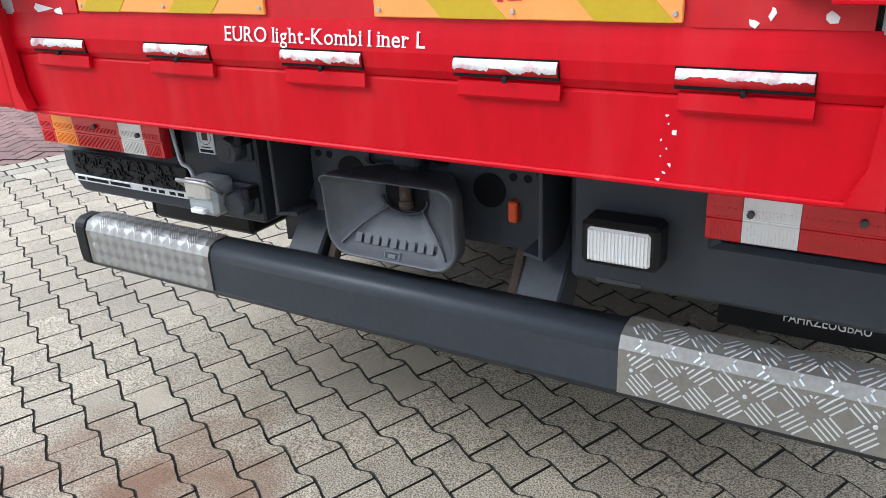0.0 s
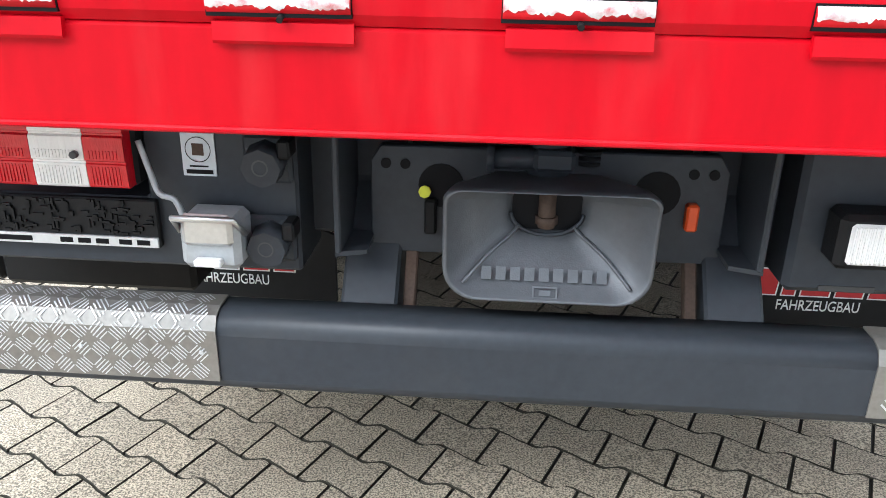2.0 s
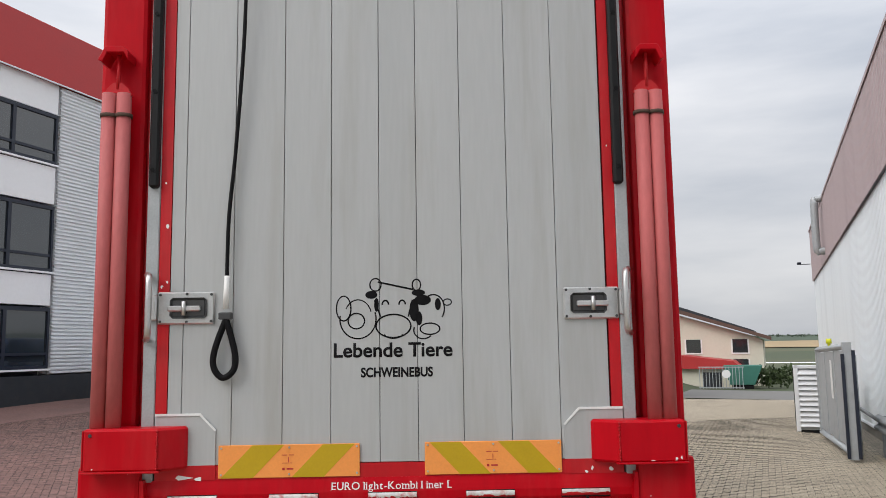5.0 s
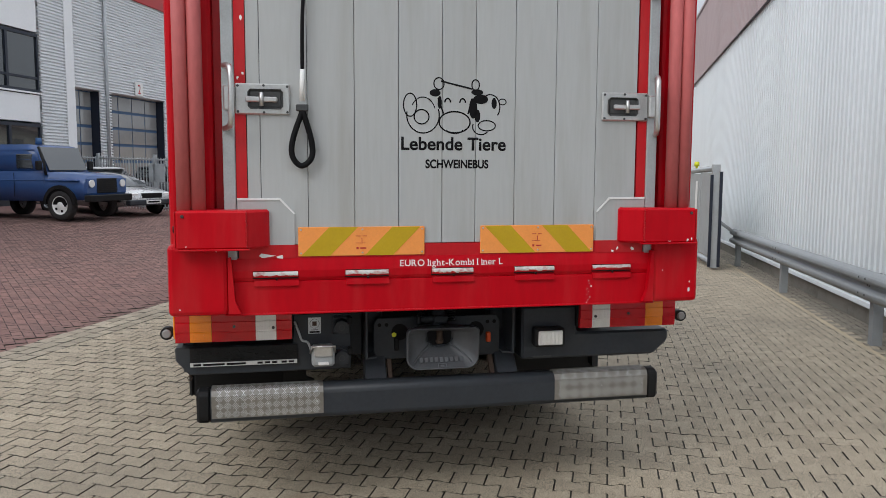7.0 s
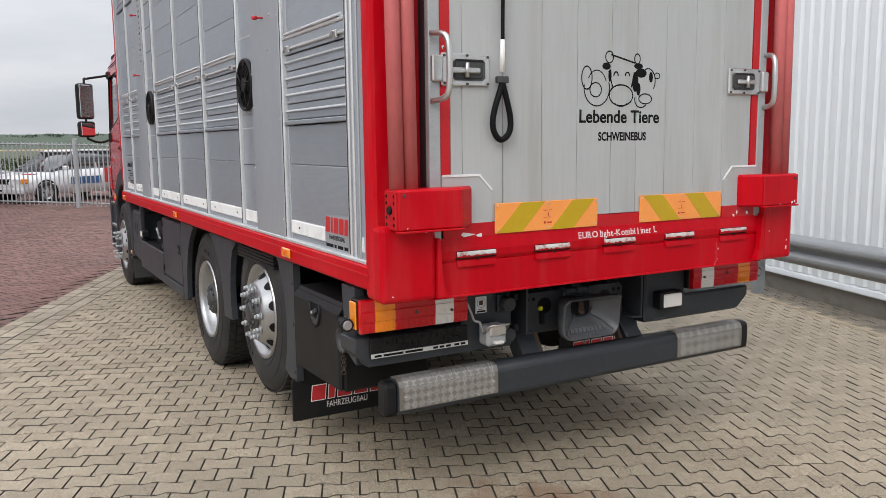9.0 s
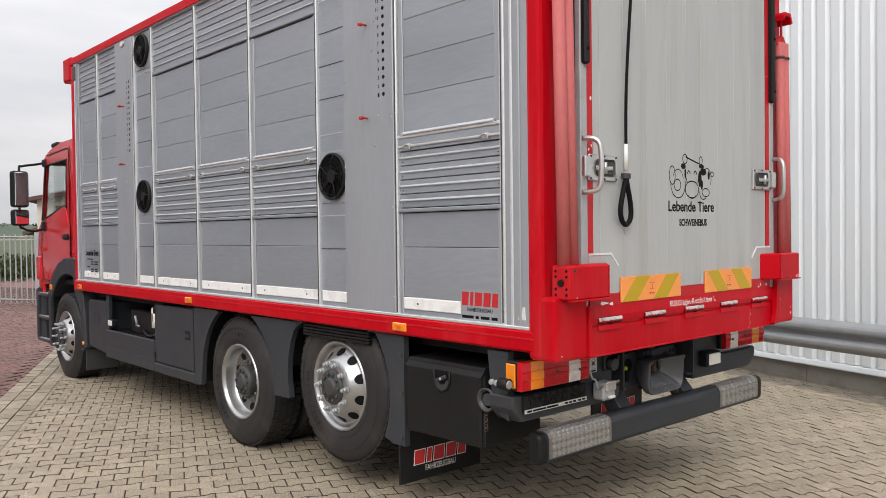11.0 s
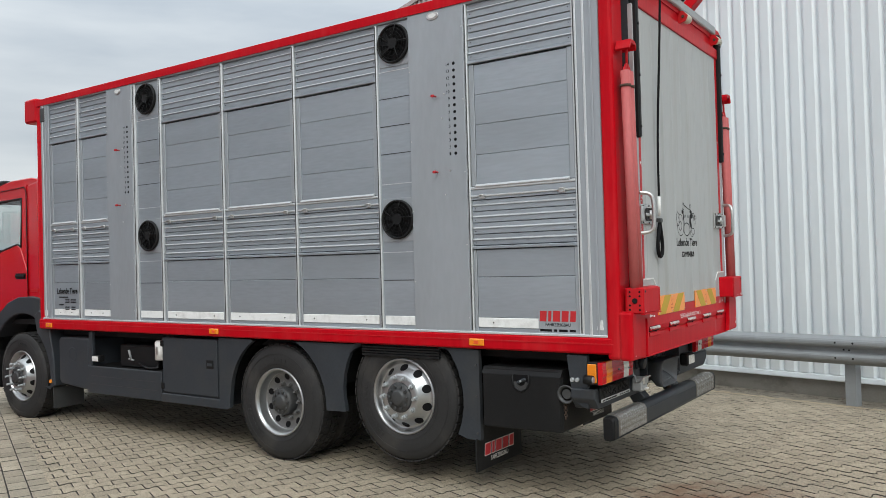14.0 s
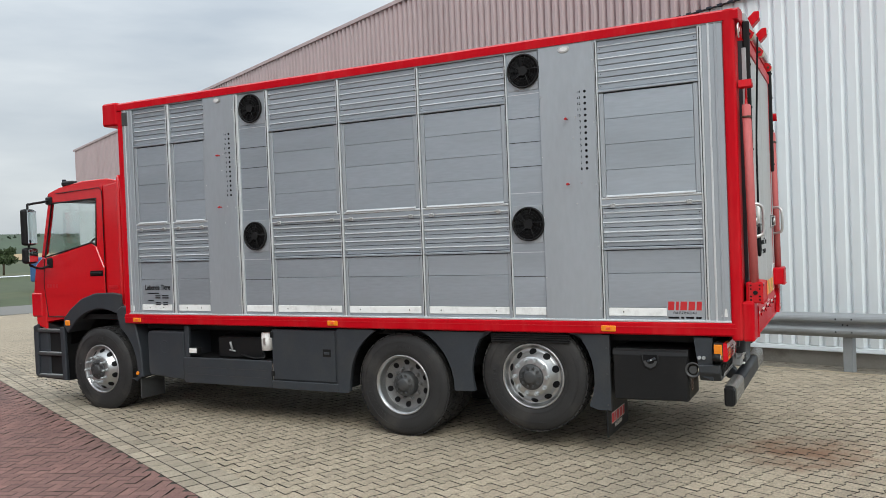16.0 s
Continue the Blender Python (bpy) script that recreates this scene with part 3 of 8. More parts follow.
# flue pipe with two bends, and a small flood lamp at the far corner
fs, fn = 27.2, WALL_N - 0.32
fp = [beside(fs, n, z) for n, z in ((WALL_N, 5.62), (fn + 0.1, 5.62), (fn, 5.75), (fn, 7.30), (fn + 0.05, 7.45), (fn + 0.25, 7.50), (fn + 0.9, 7.50))]
part("flue_pipe", tube(arc(fp, 4), 0.13, 12), GALV, warehouse, "grey flue pipe bent over the roof edge")
q = beside(S1 - 0.1, WALL_N - 0.1, 6.05)
part("flood_lamp", add_box(tube([q, q - NW * 0.45], 0.018), q.x - 0.50, q.x - 0.36, q.y + 0.12, q.y + 0.26, q.z - 0.01, q.z + 0.10, 0.015), FRAME_DARK, warehouse, "black flood lamp on an arm")

# ---- guard rail along the wall ----
rail = thing("guard_rail", "galvanised two-wave guard rail on steel posts beside the wall", "guard rail")
POSTS = [-8.6, -4.3, 0.0, 4.32, 8.58, 12.86]
W_PROF = [(0.0, -0.155), (0.010, -0.15), (0.062, -0.118), (0.076, -0.100), (0.080, -0.085), (0.080, -0.066), (0.072, -0.050), (0.016, -0.026), (0.012, -0.014), (0.012, 0.014), (0.016, 0.026), (0.072, 0.050), (0.080, 0.066), (0.080, 0.085), (0.076, 0.100), (0.062, 0.118), (0.010, 0.15), (0.0, 0.155)]
RAIL_Z = 0.61
for a, b in zip([-12.0] + POSTS[1:], POSTS[1:]):
    bm = bmesh.new()
    rows = []
    for s in (a, b + 0.16):
        rows.append([bm.verts.new(beside(s, -0.02 - d - (0.004 if s > b else 0.0), RAIL_Z + z)) for d, z in W_PROF])
    for i in range(len(W_PROF) - 1):
        bm.faces.new((rows[0][i], rows[0][i + 1], rows[1][i + 1], rows[1][i]))
    bmesh.ops.recalc_face_normals(bm, faces=bm.faces[:])
    bmesh.ops.solidify(bm, geom=bm.faces[:], thickness=0.004)
    part("beam", bm, RAIL, rail)
for s in POSTS:
    bm = bmesh.new()
    for n0, n1, d0, d1 in ((0.0, 0.006, -0.06, 0.06), (0.006, 0.10, -0.06, -0.054), (0.006, 0.10, 0.054, 0.06)):
        add_prism(bm, [tuple(beside(s + d, n)[:2]) for d, n in ((d0, n0), (d1, n0), (d1, n1), (d0, n1))], "z", fall_z(s) - 0.1, fall_z(s) + RAIL_Z + 0.13)
    part("post", bm, RAIL, rail, "channel-shaped steel post")
    for ds, dz in ((-0.10, 0.083), (0.10, 0.083), (-0.10, -0.083), (0.10, -0.083), (-0.02, 0.0), (0.04, 0.004)):
        p = beside(s + ds, -0.10 if dz > 0.05 or dz < -0.05 else -0.032, RAIL_Z + dz)
        part("bolt", cyl(p, p - NW * 0.012, 0.013, 0.010, 8), CHASSIS_DARK, rail)
    p = beside(s - 1.9, -0.0325, RAIL_Z)
    part("bolt_slot", cyl(p, p - NW * 0.004, 0.016, 0.014, 10), WHITE, rail, "pale open bolt slot")

# ---- office and workshop building across the yard ----
A_F = 20.6
UF = Vector((math.sin(radians(A_F)), math.cos(radians(A_F)), 0))
NF = Vector((UF.y, -UF.x, 0))
PF = Vector((-10.8, 25.9, 0))
R_F = Matrix.Translation(PF) @ Matrix.Rotation(radians(90 - A_F), 4, "Z")    # local x along the facade, -y out to the yard
office = thing("office_building", "grey clad office and workshop building with a red fascia", "building", R_F, kind="structure")


def clad(x0, x1, z0, z1, y=0.0, pitch=0.115):
    bm = bmesh.new()
    prof, z = [], z0
    while z < z1:
        prof += [(y + 0.03, z), (y - 0.045, z + pitch * 0.25), (y - 0.045, z + pitch * 0.60), (y + 0.03, z + pitch * 0.84)]
        z += pitch
    a = [bm.verts.new((x0, py, pz)) for py, pz in prof]
    b = [bm.verts.new((x1, py, pz)) for py, pz in prof]
    for i in range(len(prof) - 1):
        bm.faces.new((a[i], b[i], b[i + 1], a[i + 1]))
    return bm


def glazed(x0, x1, z0, z1, parent, name="window", y=0.0):
    """A dark-framed strip window in two lights, each with a low bottom pane."""
    w = part(name, add_box(add_box(box(x0, x1, y - 0.02, y + 0.10, z1 - 0.11, z1), x0, x1, y - 0.02, y + 0.10, z0, z0 + 0.09), x0, x0 + 0.08, y - 0.02, y + 0.1, z0 + 0.09, z1 - 0.11), FRAME_DARK, parent, "dark-framed two-light window")
    xm = (x0 + x1) / 2
    bm = add_box(box(xm - 0.06, xm + 0.06, y - 0.02, y + 0.1, z0 + 0.09, z1 - 0.11), x1 - 0.08, x1, y - 0.02, y + 0.1, z0 + 0.09, z1 - 0.11)
    part("mullion", bm, FRAME_DARK, w)
    zt = z0 + (z1 - z0) * 0.24
    part("transom", add_box(box(x0 + 0.08, xm - 0.06, y - 0.015, y + 0.09, zt - 0.04, zt + 0.04), xm + 0.06, x1 - 0.08, y - 0.015, y + 0.09, zt - 0.04, zt + 0.04), FRAME_DARK, w)
    for a, b in ((x0 + 0.08, xm - 0.06), (xm + 0.06, x1 - 0.08)):
        for c, d in ((z0 + 0.09, zt - 0.04), (zt + 0.04, z1 - 0.11)):
            part("pane", box(a, b, y + 0.03, y + 0.05, c, d), GLASS, w)
    part("sill", box(x0 - 0.05, x1 + 0.05, y - 0.06, y + 0.05, z0 - 0.06, z0 - 0.004), PANEL_WHITE, w)


def dock_door(x0, x1, z1, parent, cols=4, rows=6):
    z0 = 0.45
    d = part("sectional_door", box(x0, x1, 0.36, 0.40, z0, z1), DOOR_BLUE, parent, "blue-framed sectional door with grey panes")
    part("reveal", add_box(box(x0 - 0.02, x0, 0, 0.40, z0, z1), x1, x1 + 0.02, 0, 0.40, z0, z1), FRAME_DARK, d)
    cw, rh = (x1 - x0) / cols, (z1 - z0) / rows
    for i in range(cols):
        for j in range(rows):
            part("pane", box(x0 + i * cw + 0.035, x0 + (i + 1) * cw - 0.035, 0.335, 0.358, z0 + j * rh + 0.07, z0 + (j + 1) * rh - 0.05), PANE_GREY if j else DOOR_BLUE, d)


# core behind the skins
part("hall_core", box(4.98, 19.9, 0.42, 14, 0.0, 9.4), PANEL_WHITE, office)
part("office_core", box(-22, 4.98, 0.42, 14, 0.0, 10.1), PANEL_WHITE, office)
part("roof_slab", box(4.98, 19.9, 0.5, 14, 9.4, 9.6), CHASSIS, office)
part("office_end", box(-22, -13.5, 0.0, 0.42, 0.0, 10.1, 0.01), PANEL_WHITE, office, "plain white end bay")
part("base", box(-13.45, 4.95, -0.02, 0.42, 0.0, 1.10), CHASSIS, office, "dark grey base course")
for a, b in ((-3.45, -0.42), (2.98, 4.42), (-10.0, -6.9)):
    part("cladding_column", clad(a, b, 1.12, 10.08), CLAD, office, "corrugated light grey cladding column")
    part("column_back", box(a, b, 0.06, 0.42, 1.12, 10.1), CLAD, office)
for a, b in ((-0.36, 2.92), (-6.8, -3.52), (-13.4, -10.1)):
    for z0, z1 in ((7.55, 9.12), (4.22, 6.24), (1.30, 3.12)):
        glazed(a, b, z0, z1, office)
    for z0, z1 in ((6.30, 7.46), (3.18, 4.13), (9.14, 10.1)):
        part("spandrel", box(a, b, 0.0, 0.3, z0, z1, 0.01), PANEL_WHITE, office, "white spandrel panel")
    part("room_back", box(a, b, 0.36, 0.42, 1.1, 9.5), CHASSIS, office)
part("pillar", box(4.44, 4.98, -0.06, 0.42, 0.0, 10.08, 0.02), PANEL_WHITE, office, "smooth white corner pillar")
for a, b, z0 in ((5.0, 19.4, 4.62), (6.62, 7.45, 0.4), (11.85, 13.1, 0.4), (18.3, 19.4, 0.4)):
    part("hall_cladding", clad(a, b, z0, 8.65 if z0 > 1 else 4.61), CLAD, office, "corrugated light grey hall cladding")
    part("hall_cladding_back", box(a, b, 0.05, 0.42, z0, 8.7 if z0 > 1 else 4.61), CLAD, office)
dock_door(5.0, 6.60, 4.60, office, 2)
dock_door(7.47, 11.83, 4.60, office)
dock_door(13.12, 18.28, 4.60, office)
part("drain_pipe", cyl((7.05, -0.1, 0.4), (7.05, -0.1, 8.6), 0.07, seg=10), GALV, office)
part("fascia", box(5.0, 19.6, -0.12, 0.5, 8.68, 9.62, 0.02), FASCIA, office, "red roof fascia")
part("fascia", box(-22, 4.98, -0.14, 0.5, 10.11, 11.85, 0.02), FASCIA, office, "deep red roof fascia over the offices")
part("fascia_drip", box(-22, 4.98, -0.16, -0.10, 10.07, 10.105), CLAD, office)
part("wall_lamp", box(17.6, 18.0, -0.25, -0.05, 8.2, 8.45, 0.02), CLAD, office)
for txt, x in (("2", 9.6), ("1", 15.6)):
    s = part("door_sign", box(x - 0.32, x + 0.32, -0.09, -0.05, 4.68, 5.26, 0.01), WHITE, office, "white sign with a red door number")
    part("door_number", moved(lettering(txt, 0.40, 0.22), Matrix.Translation((x - 0.11, -0.092, 4.77))), PRINT_RED, s)
# ---- the truck; x across (left side negative), y forward from the rear door, z up ----
truck = thing("livestock_truck", "red three-axle livestock truck with grey aluminium body", "truck", pose(-1.006, 1.283, 0, 0, 0, -0.45))
XL = -1.275
Z_ROOF, Z_TOP, Z_BOT = 3.725, 3.630, 1.19

# body shell
part("body_core", box(-1.20, 1.20, 0.10, 7.0, 1.10, 3.66), CHASSIS, truck)
part("roof", prism([(-1.285, 3.63), (-1.285, 3.70), (-1.20, 3.735), (1.18, 3.735), (1.26, 3.70), (1.26, 3.63)], "y", 0.02, 7.08), RED, truck, "red roof with rounded edges")
part("roof_visor", prism([(-1.285, 3.46), (-1.285, 3.735), (1.285, 3.735), (1.285, 3.46)], "y", 7.085, 7.33, 0.02), RED, truck, "red overhang above the cab")
part("front_wall", box(-1.275, 1.275, 7.0, 7.085, 1.08, 3.63, 0.012), RED, truck)
part("right_wall", box(1.19, 1.25, 0.1, 7.0, 1.19, 3.63), ALU, truck)
for x0, x1 in ((-1.287, -1.15), (1.13, 1.257)):
    part("sole_beam", box(x0, x1, 0.10, 7.09, 1.075, 1.188, 0.012), RED, truck, "red beam under the side wall")
part("floor_edge", box(-1.291, -1.287, 0.1, 7.09, 1.140, 1.148), RED_OLD, truck)
part("floor", box(-1.15, 1.15, 0.1, 7.0, 1.06, 1.10), CHASSIS_DARK, truck)

# side wall, bay by bay
BAYS = [(6.303, 6.844), (5.713, 6.250), (3.921, 4.805), (2.989, 3.886), (2.060, 2.958), (0.344, 1.186)]
UPRIGHTS = [(6.250, 6.303), (5.220, 5.277), (4.805, 4.843), (3.886, 3.921), (2.958, 2.989), (2.037, 2.060), (1.186, 1.211), (0.308, 0.344)]


def slats(bm_y0, bm_y1, z0, z1, k, parent):
    h = (z1 - z0) / k
    for i in range(k):
        z = z0 + i * h
        zm = z + h * 0.5
        bm = prism([(-1.205, z + 0.0018), (-1.246, z + 0.0018), (-1.249, z + 0.005), (-1.249, zm - 0.006), (-1.258, zm - 0.003), (-1.258, zm + 0.002), (-1.246, zm + 0.010), (-1.246, z + h - 0.005), (-1.240, z + h - 0.0018), (-1.205, z + h - 0.0018)], "y", bm_y0, bm_y1)
        part("slat", bm, ALU, parent)
        # paler metal along the fold puts the caught skylight into the colour
        part("slat_edge", prism([(-1.2590, zm - 0.0005), (-1.2590, zm + 0.0025), (-1.248, zm + 0.0108), (-1.248, zm + 0.007)], "y", bm_y0, bm_y1), BRIGHT, parent, "fold of the louvre slat, its glint laid on as a paler strip")
        for a in (bm_y0 + 0.022, bm_y1 - 0.022):
            part("slat_rivet", cyl((-1.249, a, zm - 0.022), (-1.252, a, zm - 0.022), 0.0045, 0.0035, 6), HUB, parent)


for y0, y1 in BAYS:
    wide = y1 - y0 > 0.7
    # dark grey backing sheet stands in for the shade in the slat gaps
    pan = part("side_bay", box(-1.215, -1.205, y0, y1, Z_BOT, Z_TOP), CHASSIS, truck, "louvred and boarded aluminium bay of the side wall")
    slats(y0 + 0.004, y1 - 0.004, 3.195, 3.618, 4, pan)
    part("vent_rail", box(-1.268, -1.215, y0, y1, 3.170, 3.192, 0.004), ALU, pan)
    # drop flap with its frame
    for a, b in ((y0 + 0.004, y0 + 0.045), (y1 - 0.045, y1 - 0.004)):
        part("flap_stile", box(-1.256, -1.216, a, b, 2.265, 3.165, 0.004), ALU_FLAT, pan)
    h = (3.160 - 2.275) / 4
    for i in range(4):
        part("board", box(-1.250, -1.216, y0 + 0.047, y1 - 0.047, 2.275 + i * h + 0.001, 2.275 + (i + 1) * h - 0.001, 0.0025), ALU, pan)
    part("flap_rail", box(-1.270, -1.216, y0, y1, 2.240, 2.260, 0.005), BRIGHT, pan, "bright rail along the flap's foot")
    part("flap_rail", box(-1.268, -1.216, y0, y1, 2.185, 2.199, 0.004), BRIGHT, pan)
    part("flap_gap", box(-1.262, -1.216, y0, y1, 2.200, 2.238), ALU, pan)
    part("flap_sill", box(-1.256, -1.216, y0, y1, 2.167, 2.184), ALU, pan)
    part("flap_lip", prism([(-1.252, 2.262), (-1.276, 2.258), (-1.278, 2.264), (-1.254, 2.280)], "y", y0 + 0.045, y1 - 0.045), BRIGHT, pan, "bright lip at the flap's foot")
    for a in ((y0 + 0.10, y1 - 0.10) if wide else (y0 + 0.09, y1 - 0.09)):
        lt = part("flap_latch", box(-1.276, -1.262, a - 0.022, a + 0.022, 2.172, 2.206, 0.004), STEEL, pan)
        part("latch_lever", tube([(-1.279, a - 0.02, 2.197), (-1.282, a, 2.20), (-1.279, a + 0.035, 2.186)], 0.0045, 6), STEEL, pan)
    slats(y0 + 0.004, y1 - 0.004, 1.830, 2.165, 4, pan)
    part("vent_rail", box(-1.268, -1.215, y0, y1, 1.804, 1.826, 0.004), ALU, pan)
    part("board", box(-1.250, -1.216, y0 + 0.03, y1 - 0.03, 1.60, 1.798, 0.003), ALU, pan)
    part("board", box(-1.250, -1.216, y0 + 0.03, y1 - 0.03, 1.305, 1.597, 0.003), ALU, pan)
    for a, b in ((y0 + 0.003, y0 + 0.028), (y1 - 0.028, y1 - 0.003)):
        part("stile", box(-1.256, -1.216, a, b, 1.20, 1.80, 0.004), ALU_FLAT, pan)
    part("foot_strip", box(-1.257, -1.216, y0 + 0.03, y1 - 0.03, 1.232, 1.302, 0.004), WHITE_STRIP, pan, "white strip with chipped paint")
    part("board", box(-1.250, -1.216, y0 + 0.03, y1 - 0.03, 1.192, 1.230, 0.003), ALU, pan)
    for a in (y0 + 0.16, y1 - 0.16):
        part("screw", cyl((-1.257, a, 1.267), (-1.261, a, 1.267), 0.007, 0.005, 6), HUB, pan)

for i, (y0, y1) in enumerate(UPRIGHTS):
    up = part("upright", box(-1.272, -1.205, y0, y1, Z_BOT, Z_TOP, 0.006), BRIGHT, truck, "vertical aluminium profile")
    part("groove", box(-1.274, -1.272, (y0 + y1) / 2 - 0.004, (y0 + y1) / 2 + 0.004, Z_BOT + 0.02, Z_TOP - 0.02), HUB, up)
for y0, y1 in ((0.145, 0.308), (6.844, 7.006)):
    c = part("corner_column", box(-1.270, -1.2, y0, y1, Z_BOT, Z_TOP, 0.005), ALU_FLAT, truck, "ribbed aluminium corner column")
    for a in (0.36, 0.68):
        part("rib", box(-1.279, -1.268, y0 + (y1 - y0) * a - 0.009, y0 + (y1 - y0) * a + 0.009, Z_BOT, Z_TOP, 0.004), BRIGHT if a > 0.5 else ALU_FLAT, c)
part("sill_strip", box(-1.283, -1.2, 0.14, 7.01, 1.186, 1.203, 0.003), BRIGHT, truck, "bright sill strip")
part("top_strip", box(-1.274, -1.2, 0.14, 7.01, 3.618, 3.634, 0.003), ALU_FLAT, truck)
part("chip", prism([(0.17, 1.235), (0.22, 1.235), (0.215, 1.26), (0.195, 1.265), (0.19, 1.30), (0.175, 1.30)], "x", -1.2725, -1.2695), WHITE_STRIP, truck)
part("chip", box(-1.2725, -1.2695, 6.93, 6.98, 1.225, 1.29), WHITE_STRIP, truck)
part("hinge_plate", box(-1.285, -1.268, 6.90, 7.0, 3.44, 3.60, 0.008), HUB, truck)

# columns with numbered peg holes
for y0, y1, yh, ym in ((1.211, 1.720, 1.300, 1.467), (5.277, 5.713, 5.350, 5.49)):
    col = part("column_plate", box(-1.276, -1.2, y0, y1, Z_BOT, Z_TOP, 0.004), ALU_FLAT, truck, "flat aluminium column plate with numbered peg holes")
    for k in range(14):
        z = 2.524 + k * (3.197 - 2.524) / 13
        part("peg_hole", cyl((-1.277, yh, z), (-1.2735, yh, z), 0.0125, seg=12), INK, col)
        num = lettering(str(k + 1), 0.022, 0.014 if k < 9 else 0.026, 0.0006)
        part("hole_number", moved(num, Matrix.Translation((-1.2765, yh + (0.055 if k < 9 else 0.067), z - 0.011)) @ Matrix.Rotation(radians(-90), 4, "Z")), INK, col)
    for z in (2.969, 2.396):
        part("red_peg", add_cyl(cyl((-1.276, ym, z), (-1.31, ym, z), 0.006, seg=8), (-1.31, ym, z), (-1.335, ym, z - 0.004), 0.012, 0.010, 8), PRINT_RED, col, "small red pull peg")
    for k in range(9):
        part("rivet", cyl((-1.276, y0 + 0.012 + (y1 - y0 - 0.024) * (k % 2), 1.30 + k * 0.27), (-1.280, y0 + 0.012 + (y1 - y0 - 0.024) * (k % 2), 1.30 + k * 0.27), 0.006, 0.004, 6), STEEL, col)
    for a, z in ((yh + 0.115, 2.80), (yh + 0.09, 2.98), (yh + 0.055, 2.40), (yh + 0.10, 2.22)):
        part("rivet", cyl((-1.276, a, z), (-1.281, a, z), 0.007, 0.005, 6), STEEL, col)
    oval = [(ym + 0.01 + 0.055 * math.cos(t * math.pi / 12), 3.585 + 0.032 * math.sin(t * math.pi / 12)) for t in range(24)]
    lampo = part("oval_vent", prism(oval, "x", -1.284, -1.276, 0.003), STEEL, col, "oval metal cover plate")
    part("lens", prism([(ym + 0.01 + (a - ym - 0.01) * 0.6, 3.585 + (b - 3.585) * 0.55) for a, b in oval], "x", -1.288, -1.284), WHITE, lampo)

# fan bays
for y0, y1, yf in ((1.720, 2.037, 1.866), (4.843, 5.220, 5.038)):
    fb = part("fan_bay", box(-1.250, -1.2, y0, y1, Z_BOT, Z_TOP, 0.003), ALU, truck, "narrow boarded bay with two fans")
    for z in (1.58, 1.80, 2.34, 2.58, 2.80, 3.02, 3.235):
        part("board_joint", box(-1.2525, -1.2495, y0 + 0.004, y1 - 0.004, z, z + 0.006), BRIGHT if z in (1.80, 2.34, 3.235) else HUB, fb)
    part("foot_strip", box(-1.257, -1.25, y0 + 0.01, y1 - 0.01, 1.232, 1.302, 0.003), WHITE_STRIP, fb)
    for zf in (3.445, 2.060):
        part("fan_plate", box(-1.256, -1.25, y0 + 0.01, y1 - 0.015, zf - 0.175, zf + 0.17, 0.004), ALU_FLAT, fb)
        fan = part("fan", moved(lathe([(0.0, 0.150), (-0.008, 0.156), (-0.024, 0.156), (-0.030, 0.150), (-0.030, 0.141), (-0.010, 0.138)], 36), Matrix.Translation((-1.256, yf, zf))), PLASTIC, truck, "black round cooling fan behind a guard")
        part("fan_backing", cyl((-1.256, yf, zf), (-1.262, yf, zf), 0.138, seg=30), INK, fan)
        for k in range(10):
            a = 2 * math.pi * k / 10
            bm = bmesh.new()
            bm.faces.new([bm.verts.new((dx, yf + r * math.cos(a + da), zf + r * math.sin(a + da))) for r, da, dx in ((0.045, -0.22, -1.277), (0.132, 0.02, -1.279), (0.132, 0.30, -1.270), (0.045, 0.22, -1.267))])
            bmesh.ops.solidify(bm, geom=bm.faces[:], thickness=0.003)
            part("blade", bm, PLASTIC, fan)
        part("motor", cyl((-1.262, yf, zf), (-1.288, yf, zf), 0.048, 0.042, 18), PLASTIC, fan)
        bm = bmesh.new()
        for r in (0.07, 0.095, 0.12):
            add_tube(bm, [(-1.286, yf + r * math.cos(t * math.pi / 15), zf + r * math.sin(t * math.pi / 15)) for t in range(31)], 0.0018, 4)
        for k in range(5):
            a = 2 * math.pi * k / 5 + 0.3
            add_tube(bm, [(-1.289, yf + 0.04 * math.cos(a), zf + 0.04 * math.sin(a)), (-1.285, yf + 0.152 * math.cos(a + 0.25), zf + 0.152 * math.sin(a + 0.25))], 0.004, 5)
        part("guard", bm, PLASTIC, fan)

# side lettering
SIDE = Matrix.Rotation(radians(-90), 4, "Z")
part("side_lettering", moved(lettering("Lebende Tiere", 0.062, 0.40, 0.0008, weight=0.02), Matrix.Translation((-1.2575, 6.75, 1.475)) @ SIDE), INK, truck, "black lettering: living animals")
part("small_print", moved(bars([(0.04, 0.22, -0.03, -0.018), (0.16, 0.24, -0.06, -0.048), (0.27, 0.37, -0.06, -0.048), (0.16, 0.24, -0.085, -0.073), (0.27, 0.37, -0.085, -0.073), (0.04, 0.13, -0.115, -0.103), (0.16, 0.24, -0.14, -0.128), (0.28, 0.36, -0.14, -0.128), (0.16, 0.24, -0.165, -0.153), (0.28, 0.36, -0.165, -0.153)]), Matrix.Translation((-1.2575, 6.75, 1.46)) @ SIDE), INK, truck)


